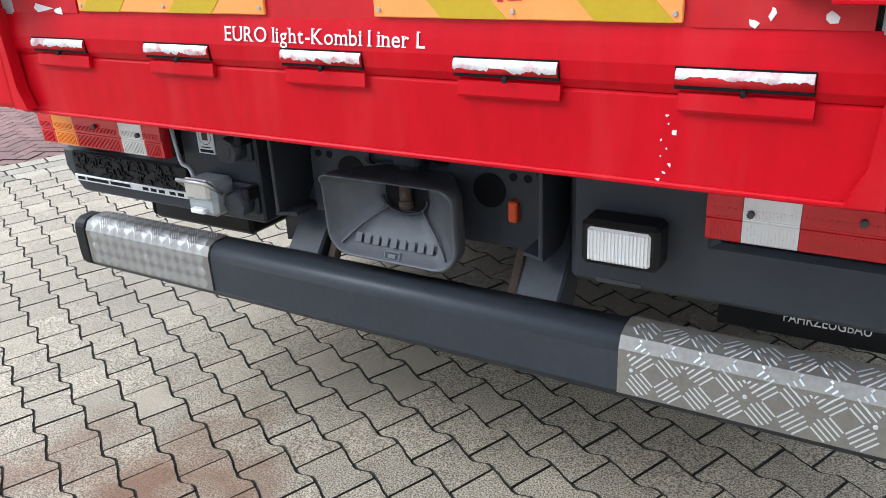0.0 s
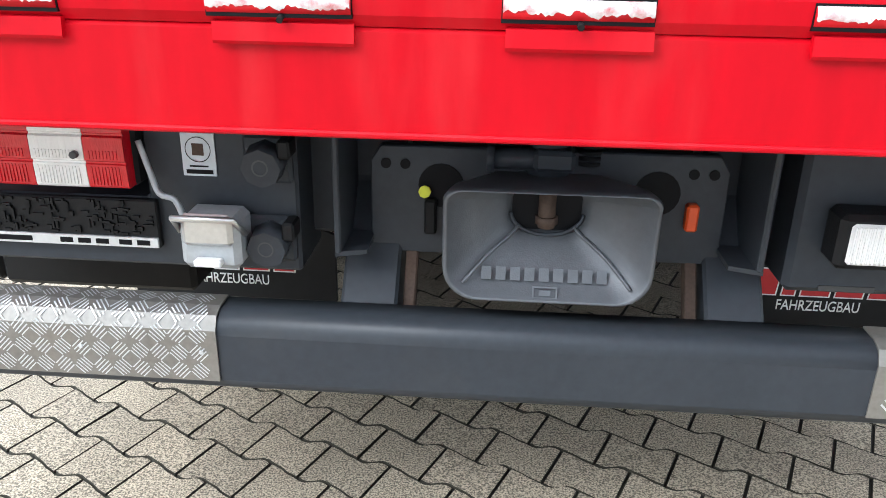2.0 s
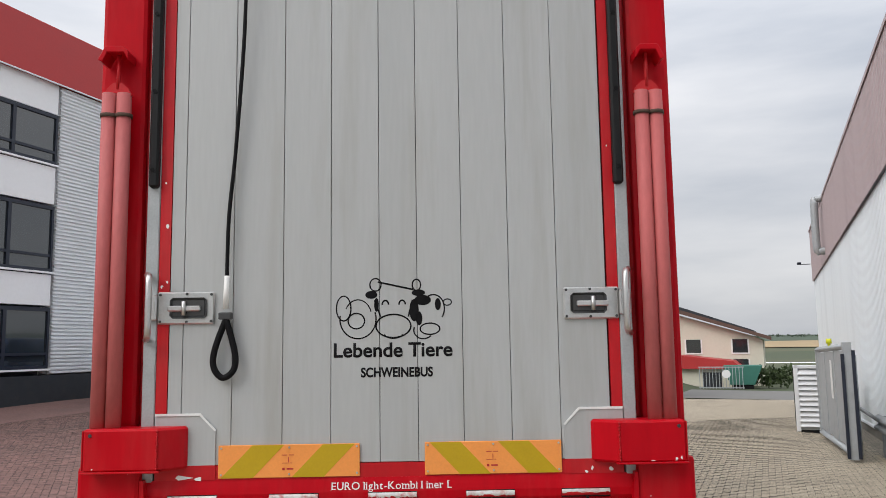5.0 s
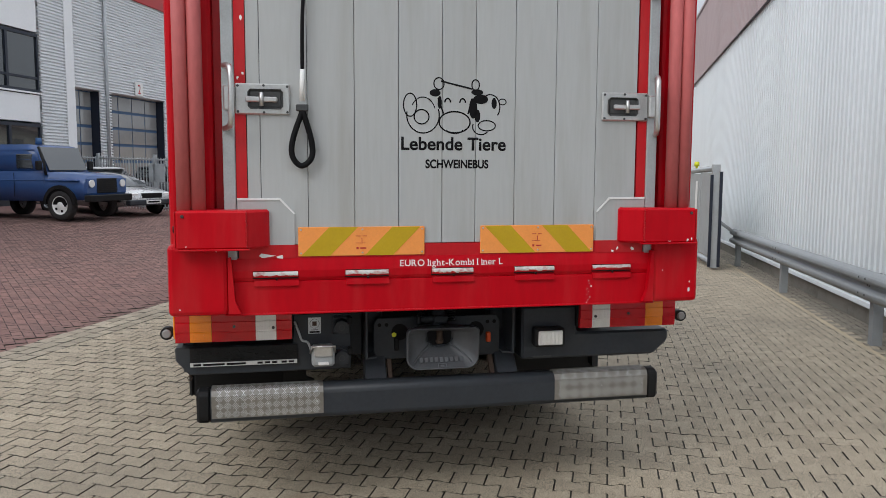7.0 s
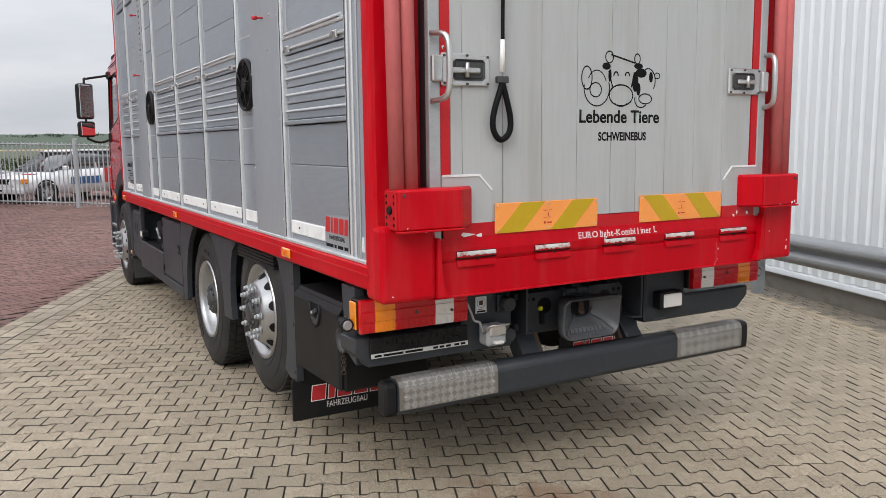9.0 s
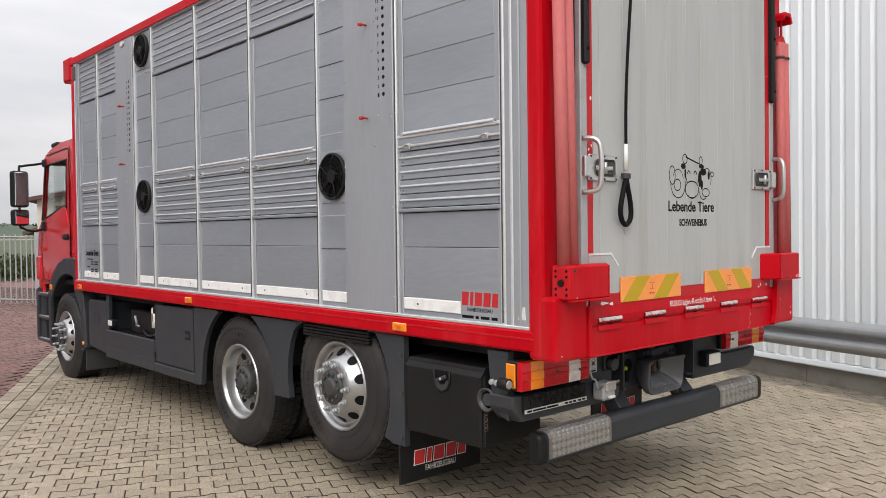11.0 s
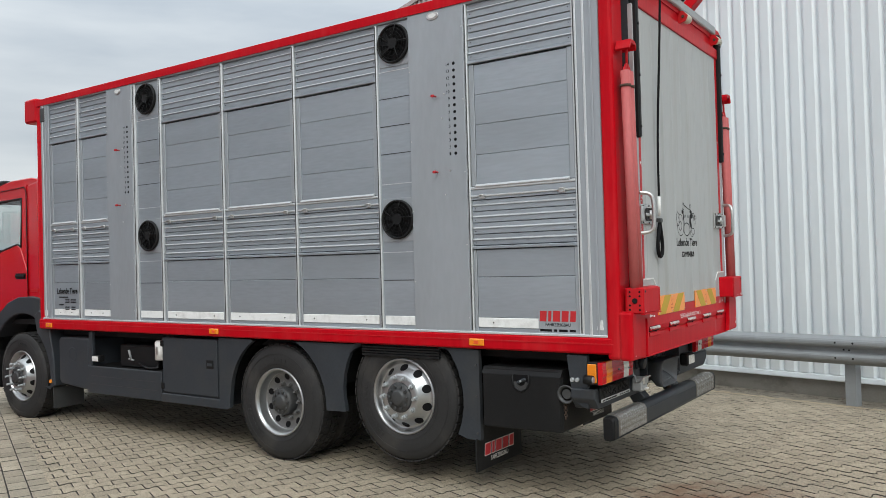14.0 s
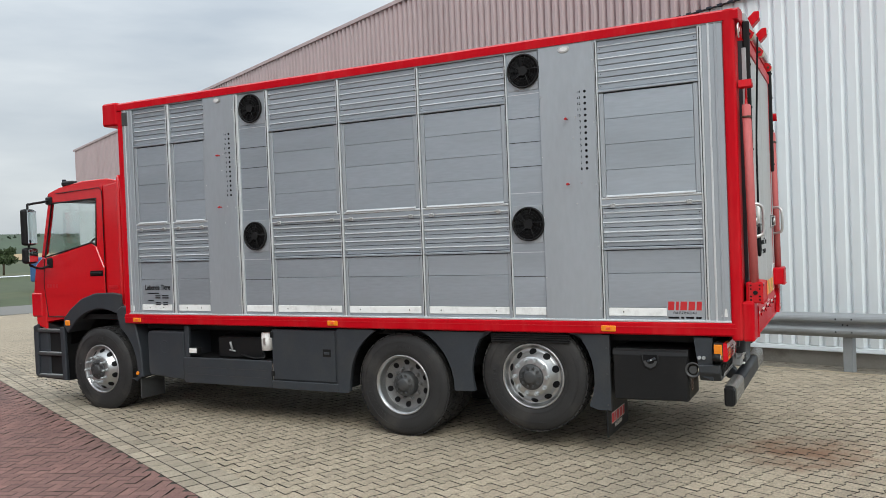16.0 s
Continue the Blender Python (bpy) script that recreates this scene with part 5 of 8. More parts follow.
# ---- under the rear ----
for x in (-0.43, 0.43):
    part("frame_rail", box(x - 0.04, x + 0.04, 0.35, 8.4, 0.74, 1.00, 0.008), CHASSIS, truck, "dark grey chassis rail")
for y in (0.6, 2.5, 4.0, 5.6):
    part("cross_member", box(-0.4, 0.4, y, y + 0.10, 0.80, 0.96, 0.01), CHASSIS_DARK, truck)
part("sub_frame", box(-1.1, 1.1, 0.3, 6.9, 1.0, 1.06), CHASSIS_DARK, truck)
for sgn in (-1, 1):
    # tail lamp clusters in five fields, each with raised ribs
    xs = (0.748, 0.822, 0.920, 1.124, 1.224, 1.291) if sgn < 0 else (0.735, 0.801, 0.901, 1.100, 1.200, 1.272)
    mats = (LAMP_RED, LAMP_WHITE, LAMP_RED, LAMP_AMBER, LAMP_RED)
    a, b = sorted((sgn * (xs[0] - 0.006), sgn * (xs[-1] + 0.002)))
    tl = part("tail_lamp", box(a, b, 0.16, 0.24, 0.870, 1.022, 0.006), CHASSIS_DARK, truck, "red, white and amber tail lamp cluster")
    for x0, x1, m in zip(xs, xs[1:], mats):
        a, b = sorted((sgn * x0, sgn * x1))
        part("lens", prism([(0.165, 0.872), (0.136, 0.872), (0.132, 0.876), (0.130, 0.916), (0.1325, 0.918), (0.1325, 0.921), (0.128, 0.924), (0.128, 0.966), (0.1325, 0.969), (0.1325, 0.972), (0.130, 0.974), (0.132, 1.016), (0.136, 1.020), (0.165, 1.020)], "x", a + 0.0006, b - 0.0006), m, tl)
        bm = bmesh.new()
        n_r = int((b - a - 0.012) / 0.0062)
        for k in range(n_r):
            x = a + 0.008 + k * 0.0062
            for z0, z1 in ((0.879, 0.912), (0.927, 0.942)):
                add_box(bm, x, x + 0.0030, 0.1265 if z0 > 0.9 else 0.1290, 0.1315, z0, z1)
        part("lens_ribs", bm, m, tl)
    for x, z in ((xs[1] + 0.015, 1.008), (xs[1] + 0.015, 0.935), (xs[2] + 0.10, 0.945)):
        part("screw", cyl((sgn * x, 0.130, z), (sgn * x, 0.118, z), 0.007, seg=8), HUB, tl)
    part("side_lens", box(*sorted((sgn * (xs[-1] + 0.002), sgn * (xs[-1] + 0.012))), 0.17, 0.235, 0.885, 1.01, 0.004), LAMP_AMBER, tl)
    # small round marker lamps on an arm
    ml = part("marker_arm", tube([(sgn * 1.20, 0.30, 0.93), (sgn * 1.30, 0.28, 0.915), (sgn * 1.335, 0.26, 0.91)], 0.014, 8), PLASTIC, truck, "round marker lamp on a rubber arm")
    part("lamp_ring", cyl((sgn * 1.335, 0.29, 0.91), (sgn * 1.335, 0.23, 0.91), 0.030, seg=14), PLASTIC, ml)
    part("lens", cyl((sgn * 1.335, 0.231, 0.91), (sgn * 1.335, 0.222, 0.91), 0.024, 0.018, 14), PANE_GREY, ml)

left_tray = part("number_plate_tray", prism([(-1.30, 0.838), (-1.30, 0.775), (-1.235, 0.70), (-0.457, 0.70), (-0.457, 0.985), (-0.742, 0.985), (-0.742, 0.838)], "y", 0.19, 0.36, 0.006), CHASSIS, truck, "dark grey steel tray with the number plate holder")
part("plate_holder", box(-1.232, -0.722, 0.172, 0.188, 0.742, 0.838, 0.003), PLASTIC, left_tray, "black empty number plate holder")
rnd = random.Random(4)
bm = bmesh.new()
for k in range(170):
    x, z = rnd.uniform(-1.225, -0.735), rnd.uniform(0.767, 0.832)
    w, h = rnd.choice(((0.004, 0.014), (0.014, 0.004), (0.004, 0.022), (0.02, 0.004), (0.009, 0.009)))
    add_box(bm, x, min(x + w, -0.73), 0.167, 0.1725, z, min(z + h, 0.836))
part("holder_relief", bm, PLASTIC, left_tray)
part("holder_strip", box(-1.230, -0.724, 0.166, 0.1725, 0.745, 0.765, 0.001), BRIGHT, left_tray, "pale print strip under the plate")
for a, b in ((-1.215, -1.18), (-1.170, -1.07), (-1.06, -0.97), (-0.915, -0.89), (-0.88, -0.855), (-0.845, -0.82), (-0.80, -0.775), (-0.765, -0.74)):
    part("strip_print", box(a, b, 0.1652, 0.1658, 0.750, 0.760), INK, left_tray)
st = part("sticker", box(-0.668, -0.606, 0.186, 0.1892, 0.885, 0.965), STICKER, left_tray, "pale inspection sticker with a dial")
part("dial", merged(ring(-0.637, 0.935, 0.024, 0.024, 0.0015), bars([(-0.662, -0.612, 0.889, 0.897), (-0.655, -0.62, 0.902, 0.905)], 0.0005)), INK, st).location = (0, 0.1858, 0)
part("dial_centre", box(-0.648, -0.627, 0.1848, 0.1862, 0.924, 0.946), RUST, st)
# stay bar beside the sockets
part("stay_bar", tube(arc([(-0.735, 0.165, 0.955), (-0.715, 0.155, 0.90), (-0.700, 0.15, 0.862), (-0.672, 0.15, 0.850), (-0.655, 0.15, 0.80)], 4), 0.006, 6), GALV, truck, "bent metal stay")
# trailer sockets
sk = part("socket_box", box(-0.655, -0.545, 0.105, 0.19, 0.735, 0.835, 0.012), GALV, truck, "grey metal trailer cable socket with a hinged cap")
part("socket_cap", box(-0.645, -0.553, 0.092, 0.108, 0.785, 0.845, 0.008), STEEL, sk)
part("socket_latch", tube([(-0.66, 0.13, 0.80), (-0.655, 0.085, 0.84), (-0.545, 0.085, 0.84), (-0.54, 0.13, 0.80)], 0.006, 6), STEEL, sk)
part("socket_lip", box(-0.625, -0.575, 0.085, 0.105, 0.748, 0.762, 0.003), WHITE, sk)
for z in (0.925, 0.772):
    so = part("round_socket", cyl((-0.507, 0.19, z), (-0.507, 0.135, z - 0.006), 0.040, 0.036, 8), CHASSIS, truck, "round trailer socket with a dark cap")
    part("socket_flange", box(-0.550, -0.462, 0.176, 0.192, z - 0.045, z + 0.045, 0.006), CHASSIS, so)
    part("cap_lug", box(-0.478, -0.455, 0.14, 0.19, z + 0.01, z + 0.045, 0.004), CHASSIS_DARK, so)
    part("cap_mark", moved(ring(0, 0, 0.015, 0.015, 0.003), Matrix.Translation((-0.507, 0.134, z - 0.004))), HUB, so)
right_tray = part("right_tray", prism([(0.437, 0.985), (0.437, 0.702), (1.185, 0.702), (1.270, 0.775), (1.270, 0.838), (0.742, 0.838), (0.742, 0.985)], "y", 0.19, 0.36, 0.012), CHASSIS, truck, "dark grey steel panel with a clipped corner")
rv = part("reversing_lamp", box(0.488, 0.652, 0.118, 0.19, 0.780, 0.880, 0.010), PLASTIC, right_tray, "rectangular white reversing lamp in a black housing")
part("lens", box(0.504, 0.636, 0.110, 0.122, 0.792, 0.867, 0.006), LAMP_WHITE, rv)
for k in range(17):
    part("lens_flute", box(0.507 + k * 0.0076, 0.5112 + k * 0.0076, 0.1075, 0.1105, 0.796, 0.863, 0.001), LAMP_WHITE, rv)
part("label_strip", box(0.5, 0.6, 0.187, 0.1892, 0.71, 0.72), HUB, right_tray)

# towing crossmember with round holes, brackets, coupling
pts = [(-0.335, 0.72), (-0.335, 0.905), (-0.315, 0.935), (0.315, 0.935), (0.335, 0.905), (0.335, 0.72)]
tow = part("towing_crossmember", prism(pts, "y", 0.315, 0.34, 0.003), CHASSIS, truck, "dark grey towing crossmember with bolt holes")
for x in (-0.200, 0.205):
    part("round_hole", cyl((x, 0.316, 0.860), (x, 0.312, 0.860), 0.043, seg=20), INK, tow)
for x in (-0.305, -0.268, 0.268, 0.305):
    part("bolt_hole", cyl((x, 0.316, 0.900), (x, 0.312, 0.900), 0.010, seg=10), INK, tow)
for sgn in (-1, 1):
    part("side_bracket", box(*sorted((sgn * 0.375, sgn * 0.387)), 0.21, 0.40, 0.752, 1.0, 0.003), CHASSIS, tow)
    part("bracket_foot", prism([(sgn * 0.387, 0.21), (sgn * 0.33, 0.23), (sgn * 0.33, 0.34), (sgn * 0.387, 0.40)], "z", 0.747, 0.756), CHASSIS, tow)
hitch = part("towing_jaw", box(-0.05, 0.05, 0.262, 0.36, 0.80, 0.95, 0.015), CHASSIS, truck, "cast towing jaw with a funnel mouth")


def funnel():
    """The flared mouth of the jaw: an outer rounded frame that runs in to a small throat."""
    def rounded(x0, x1, z0, z1, r_low, r_top, n=7):
        pts = []
        for cx, cz, r, a0 in ((x1 - r_top, z1 - r_top, r_top, 0), (x0 + r_top, z1 - r_top, r_top, 90), (x0 + r_low, z0 + r_low, r_low, 180), (x1 - r_low, z0 + r_low, r_low, 270)):
            pts += [(cx + r * math.cos(radians(a0 + 90 * i / n)), cz + r * math.sin(radians(a0 + 90 * i / n))) for i in range(n + 1)]
        return pts
    outer = rounded(-0.186, 0.190, 0.685, 0.903, 0.062, 0.030)
    inner = rounded(-0.064, 0.064, 0.792, 0.866, 0.036, 0.012)
    bm = bmesh.new()
    rows = []
    for f, y, grow in ((0.0, 0.150, -0.006), (0.0, 0.112, 0.0), (0.0, 0.098, -0.002), (0.02, 0.094, -0.004), (0.05, 0.097, -0.004), (0.10, 0.106, 0.0), (0.45, 0.140, 0.0), (0.85, 0.172, 0.0), (1.0, 0.190, 0.0), (1.0, 0.262, 0.0)):
        row = []
        for (ox, oz), (ix, iz) in zip(outer, inner):
            hood = smooth(0.86, 0.895, oz)
            x, z = ox + (ix - ox) * f, oz + (iz - oz) * f
            c = Vector((x, z - 0.80))
            c *= 1 + grow / max(c.length, 0.05)
            row.append(bm.verts.new((c.x, y - 0.022 * hood * (1 - f), c.y + 0.80)))
        rows.append(row)
    k = len(outer)
    for a, b in zip(rows, rows[1:]):
        for i in range(k):
            bm.faces.new((a[i], a[(i + 1) % k], b[(i + 1) % k], b[i])).smooth = True
    back = [bm.verts.new((ix * 1.35, 0.275, 0.828 + (iz - 0.828) * 1.5)) for ix, iz in inner]
    for i in range(k):
        bm.faces.new((rows[0][(i + 1) % k], rows[0][i], back[i], back[(i + 1) % k])).smooth = True
    bmesh.ops.recalc_face_normals(bm, faces=bm.faces[:])
    return bm


part("funnel", funnel(), CAST, hitch, "dark grey flared funnel")
for sgn in (-1, 1):
    part("cast_crease", tube(arc([(sgn * 0.150 + 0.002, 0.106, 0.716), (sgn * 0.105 + 0.002, 0.139, 0.762), (sgn * 0.062 + 0.001, 0.170, 0.793), (sgn * 0.052, 0.182, 0.803)], 5), 0.0035, 6), CAST, hitch, "raised crease of the funnel")
part("throat_ring", tube([(0.066 * math.cos(radians(d)), 0.183, 0.828 + 0.042 * math.sin(radians(d))) for d in range(180, 361, 15)], 0.004, 6), CHASSIS, hitch)
# black block added to give the throat its deep shade
part("throat", box(-0.064, 0.064, 0.196, 0.25, 0.785, 0.868), INK, hitch)
part("coupling_pin", add_cyl(cyl((0.0, 0.188, 0.800), (0.0, 0.188, 0.868), 0.016, 0.016, 12), (0.0, 0.188, 0.806), (0.0, 0.188, 0.822), 0.021, seg=6), RUST, hitch, "rusty coupling pin")
for k in range(9):
    part("cast_mark", moved(box(k * 0.026, k * 0.026 + 0.018, -0.0012, 0.0, 0.0, 0.024), Matrix.Translation((-0.115, 0.1185, 0.720)) @ Matrix.Rotation(radians(-24), 4, "X")), CAST, hitch)
part("cast_logo", moved(bars([(0, 0.045, 0, 0.003), (0, 0.003, 0, 0.022), (0.042, 0.045, 0, 0.022), (0, 0.045, 0.02, 0.023), (0.012, 0.033, 0.006, 0.016)], 0.0012), Matrix.Translation((-0.022, 0.1025, 0.692)) @ Matrix.Rotation(radians(-24), 4, "X")), CAST, hitch)
part("jaw_body", cyl((0, 0.235, 0.86), (0, 0.235, 0.99), 0.040, 0.034, 16), CHASSIS, hitch)
part("jaw_lever", add_cyl(cyl((-0.10, 0.21, 0.922), (0.02, 0.21, 0.922), 0.020, seg=10), (-0.10, 0.21, 0.922), (-0.115, 0.21, 0.922), 0.026, seg=10), CHASSIS, hitch)
part("jaw_cap", box(-0.03, 0.045, 0.18, 0.24, 0.905, 0.945, 0.008), CHASSIS, hitch)
for x in (-0.085, 0.075):
    bm = bmesh.new()
    for k in range(6):
        add_cyl(bm, (x, 0.255, 0.905 + k * 0.011), (x, 0.255, 0.912 + k * 0.011), 0.026, seg=12)
    part("bellows", bm, CHASSIS_DARK, hitch)
for x, m, lab in ((-0.235, YELLOW, "yellow-capped air coupling"), (0.255, ORANGE, "red-capped air coupling")):
    ac = part("air_coupling", box(x - 0.025, x + 0.02, 0.26, 0.30, 0.775, 0.825, 0.008), GALV, truck, lab)
    part("coupling_flap", box(x + 0.005, x + 0.028, 0.235, 0.26, 0.792 if x > 0 else 0.765, 0.845 if x > 0 else 0.835, 0.004), m if x > 0 else CHASSIS_DARK, ac)
    if x < 0:
        part("coupling_cap", cyl((x + 0.005, 0.26, 0.846), (x + 0.005, 0.24, 0.850), 0.012, seg=8), m, ac)
# hanging hoses behind
for pts in ([(-0.40, 0.5, 0.95), (-0.38, 0.42, 0.76), (-0.33, 0.40, 0.68), (-0.24, 0.42, 0.72), (-0.20, 0.5, 0.85)], [(-0.42, 0.55, 0.9), (-0.40, 0.46, 0.72), (-0.30, 0.45, 0.66), (-0.22, 0.5, 0.76)], [(0.42, 0.5, 0.86), (0.38, 0.42, 0.84), (0.36, 0.42, 0.835)]):
    part("air_hose", tube(arc(pts, 6), 0.011, 8), PLASTIC, truck, "black rubber air hose")

# under-run bumper with tread plates
BUMP = [(0.185, 0.484), (0.118, 0.484), (0.106, 0.493), (0.101, 0.509), (0.100, 0.604), (0.102, 0.619), (0.107, 0.630), (0.115, 0.638), (0.127, 0.643), (0.140, 0.645), (0.185, 0.645)]
bm = prism(BUMP, "x", -1.135, 1.105, 0.0)
for f in bm.faces:
    f.smooth = len(f.verts) == 4 and f.calc_area() < 0.12
bumper = part("under_run_bumper", bm, CHASSIS, truck, "dark grey under-run bumper beam")
for a, b in ((-1.200, -1.135), (1.105, 1.168)):
    part("end_cap", prism([(y, z) for y, z in BUMP], "x", a, b, 0.012), PLASTIC, bumper, "black end cap")
for x0, x1, pt in ((-1.130, -0.602, 0.038), (0.588, 1.104, 0.060)):
    tp = part("tread_plate", prism([(0.182, 0.650), (0.136, 0.650), (0.110, 0.641), (0.096, 0.615), (0.096, 0.508), (0.099, 0.508), (0.100, 0.613), (0.113, 0.637), (0.137, 0.646), (0.182, 0.646)], "x", x0, x1), TREAD, bumper, "worn aluminium tread plate")
    bm = bmesh.new()
    k = 0
    n_cols, n_rows = int((x1 - x0 - 0.03) / pt), int(0.23 / pt)
    u = pt / 0.038
    for i in range(n_cols):
        for j in range(n_rows):
            cx, v = x0 + 0.018 + pt / 2 + i * pt, j
            turn = 45 if (i + j) % 2 else -45
            for w in range(5):
                o = (w - 2) * 0.0066 * u
                c, s_ = math.cos(radians(turn)), math.sin(radians(turn))
                l, hw = (0.0165 - abs(w - 2) * 0.0022) * u, 0.0012 * u
                q = [(-l * c - o * s_ - hw * s_, -l * s_ + o * c + hw * c), (l * c - o * s_ - hw * s_, l * s_ + o * c + hw * c), (l * c - o * s_ + hw * s_, l * s_ + o * c - hw * c), (-l * c - o * s_ + hw * s_, -l * s_ + o * c - hw * c)]
                vs = []
                for dx, dv in q:
                    d = v * pt + pt / 2 + dv
                    if d < 0.099:
                        p = (cx + dx, 0.0948, 0.510 + d)
                    elif d < 0.152:
                        t = (d - 0.099) / 0.053
                        p = (cx + dx, 0.0946 + 0.042 * (1 - math.cos(t * math.pi / 2)), 0.609 + 0.0434 * math.sin(t * math.pi / 2))
                    else:
                        p = (cx + dx, 0.1366 + (d - 0.152), 0.6524)
                    vs.append(bm.verts.new(p))
                if min(v_.co.x for v_ in vs) > x0 + 0.003 and max(v_.co.x for v_ in vs) < x1 - 0.003 and max(v_.co.y for v_ in vs) < 0.18:
                    bm.faces.new(vs)
                else:
                    for v_ in vs:
                        bm.verts.remove(v_)
    part("tread_ribs", bm, BRIGHT, bumper)
    for x in (x0 + 0.03, (x0 + x1) / 2, x1 - 0.03):
        part("rivet", cyl((x, 0.0955, 0.57), (x, 0.0925, 0.57), 0.005, 0.004, 8), BRIGHT, bumper)
for x in (-0.33, 0.36):
    part("bumper_arm", prism([(0.186, 0.560), (0.186, 0.640), (0.36, 0.84), (0.38, 1.0), (0.46, 1.0), (0.46, 0.86), (0.27, 0.58)], "x", x - 0.055, x + 0.055, 0.006), CHASSIS, bumper, "slanted bumper arm")
    xr = x + (0.075 if x < 0 else -0.075)
    part("arm_stay", prism([(0.20, 0.61), (0.235, 0.61), (0.40, 0.86), (0.365, 0.87)], "x", xr - 0.012, xr + 0.012, 0.003), RUST, bumper, "rusty flat stay")

# everything hung under the rear sits a little inside the apron
for ob in truck.children:
    kind = ob.name.split(".")[0]
    deep = {"under_run_bumper": 0.045, "number_plate_tray": 0.050, "right_tray": 0.055, "stay_bar": 0.045, "socket_box": 0.045, "round_socket": 0.045, "tail_lamp": 0.050, "air_coupling": 0.06}
    ob.location.y += deep.get(kind, 0.0)
hitch.location = (0.0, 0.075, 0.004)

# mud flaps with the maker's mark
for x0, x1, xm, xt in ((-1.275, -0.60, -1.165, -1.075), (0.588, 1.245, 0.70, 0.790)):
    fl = part("mud_flap", prism([(x0, 0.165), (x1, 0.165), (x1, 0.40), (x1 - 0.05, 0.42), (x1 - 0.05, 0.80), (x0 + 0.05, 0.80), (x0 + 0.05, 0.42), (x0, 0.40)], "y", 1.19, 1.205, 0.003), PLASTIC, truck, "black rubber mud flap with a red mark")
    maker_mark(0.43, 0.098, Matrix.Translation((xm, 1.1885, 0.268)), fl, rim=WHITE)
    part("word_line", moved(lettering("FAHRZEUGBAU", 0.036, 0.252, 0.0006), Matrix.Translation((xt, 1.1885, 0.216))), WHITE, fl)

# left rear lamp bracket and its clutter
br = part("rear_bracket", prism([(0.30, 1.06), (0.45, 1.06), (0.43, 0.90), (0.40, 0.74), (0.30, 0.70)], "x", -1.27, -1.22, 0.004), CHASSIS, truck, "dark grey sheet bracket at the rear corner")
for y in (0.405, 0.37):
    part("twin_lamp", cyl((-1.27, y, 0.895), (-1.292, y, 0.895), 0.016, 0.013, 14), GALV, br)
part("coil_ring", moved(lathe([(0.0, 0.045), (-0.02, 0.055), (-0.02, 0.065), (0.0, 0.062)], 20), Matrix.Translation((-1.255, 0.46, 0.79))), HUB, truck, "grey metal ring coupling")
part("coil_core", cyl((-1.25, 0.46, 0.79), (-1.262, 0.46, 0.79), 0.034, seg=14), HUB, truck)
bm = bmesh.new()
for k in range(7):
    add_tube(bm, [(-1.26, 0.47 + 0.012 * math.cos(t * math.pi / 3), 0.73 - k * 0.017 + 0.012 * math.sin(t * math.pi / 3)) for t in range(7)] if k % 2 else [(-1.26 + 0.012 * math.cos(t * math.pi / 3), 0.47, 0.73 - k * 0.017 + 0.012 * math.sin(t * math.pi / 3)) for t in range(7)], 0.003, 4)
part("chain", bm, RUST, truck, "short hanging chain")

# tool box
tb = part("tool_box", prism([(0.50, 0.515), (0.50, 0.93), (0.515, 0.945), (1.12, 0.945), (1.135, 0.925), (1.135, 0.505)], "x", -1.245, -0.78, 0.012), PLASTIC, truck, "black plastic tool box")
part("box_lid", prism([(0.505, 0.52), (0.505, 0.905), (1.13, 0.905), (1.13, 0.51)], "x", -1.268, -1.245, 0.010), PLASTIC, tb)
part("box_lid_top", prism([(-1.245, 0.905), (-1.268, 0.900), (-1.23, 0.948), (-1.0, 0.95), (-1.0, 0.94)], "y", 0.50, 1.135), PLASTIC, tb)
# the handle recess is a flat plate, its shade given by black
part("handle_dish", prism([(0.745, 0.905), (0.745, 0.845), (0.765, 0.805), (0.81, 0.785), (0.855, 0.805), (0.875, 0.845), (0.875, 0.905)], "x", -1.2705, -1.2675), INK, tb)
part("dish_rim", tube([(-1.270, 0.745, 0.905), (-1.270, 0.745, 0.845), (-1.270, 0.765, 0.805), (-1.270, 0.81, 0.785), (-1.270, 0.855, 0.805), (-1.270, 0.875, 0.845), (-1.270, 0.875, 0.905)], 0.008, 6), PLASTIC, tb)
# paler crescent paints the light that falls on the recess's lower slope
bm = bmesh.new()
bow = [(0.810 + 0.060 * math.cos(radians(d)), 0.852 + 0.066 * math.sin(radians(d))) for d in range(180, 361, 15)]
bow_in = [(0.810 + 0.036 * math.cos(radians(d)), 0.856 + 0.030 * math.sin(radians(d))) for d in range(180, 361, 15)]
for i in range(len(bow) - 1):
    bm.faces.new([bm.verts.new((x, p[0], p[1])) for x, p in ((-1.2715, bow[i]), (-1.2715, bow[i + 1]), (-1.2708, bow_in[i + 1]), (-1.2708, bow_in[i]))])
part("dish_slope", bm, HUB, tb, "lower slope of the handle recess, its light painted in paler grey")
part("twist_handle", moved(box(-1.290, -1.270, -0.040, 0.040, -0.011, 0.011, 0.006), Matrix.Translation((0, 0.80, 0.862)) @ Matrix.Rotation(radians(-24), 4, "X")), CHASSIS, tb, "grey twist handle")
part("handle_screw", cyl((-1.290, 0.80, 0.862), (-1.294, 0.80, 0.862), 0.008, seg=8), GALV, tb)

# ---- skirts and fenders, left side (and plain ones right) ----


def arc_pts(cy, cz, r, a0, a1, k=8):
    return [(cy + r * math.cos(radians(a0 + (a1 - a0) * i / k)), cz + r * math.sin(radians(a0 + (a1 - a0) * i / k))) for i in range(k + 1)]


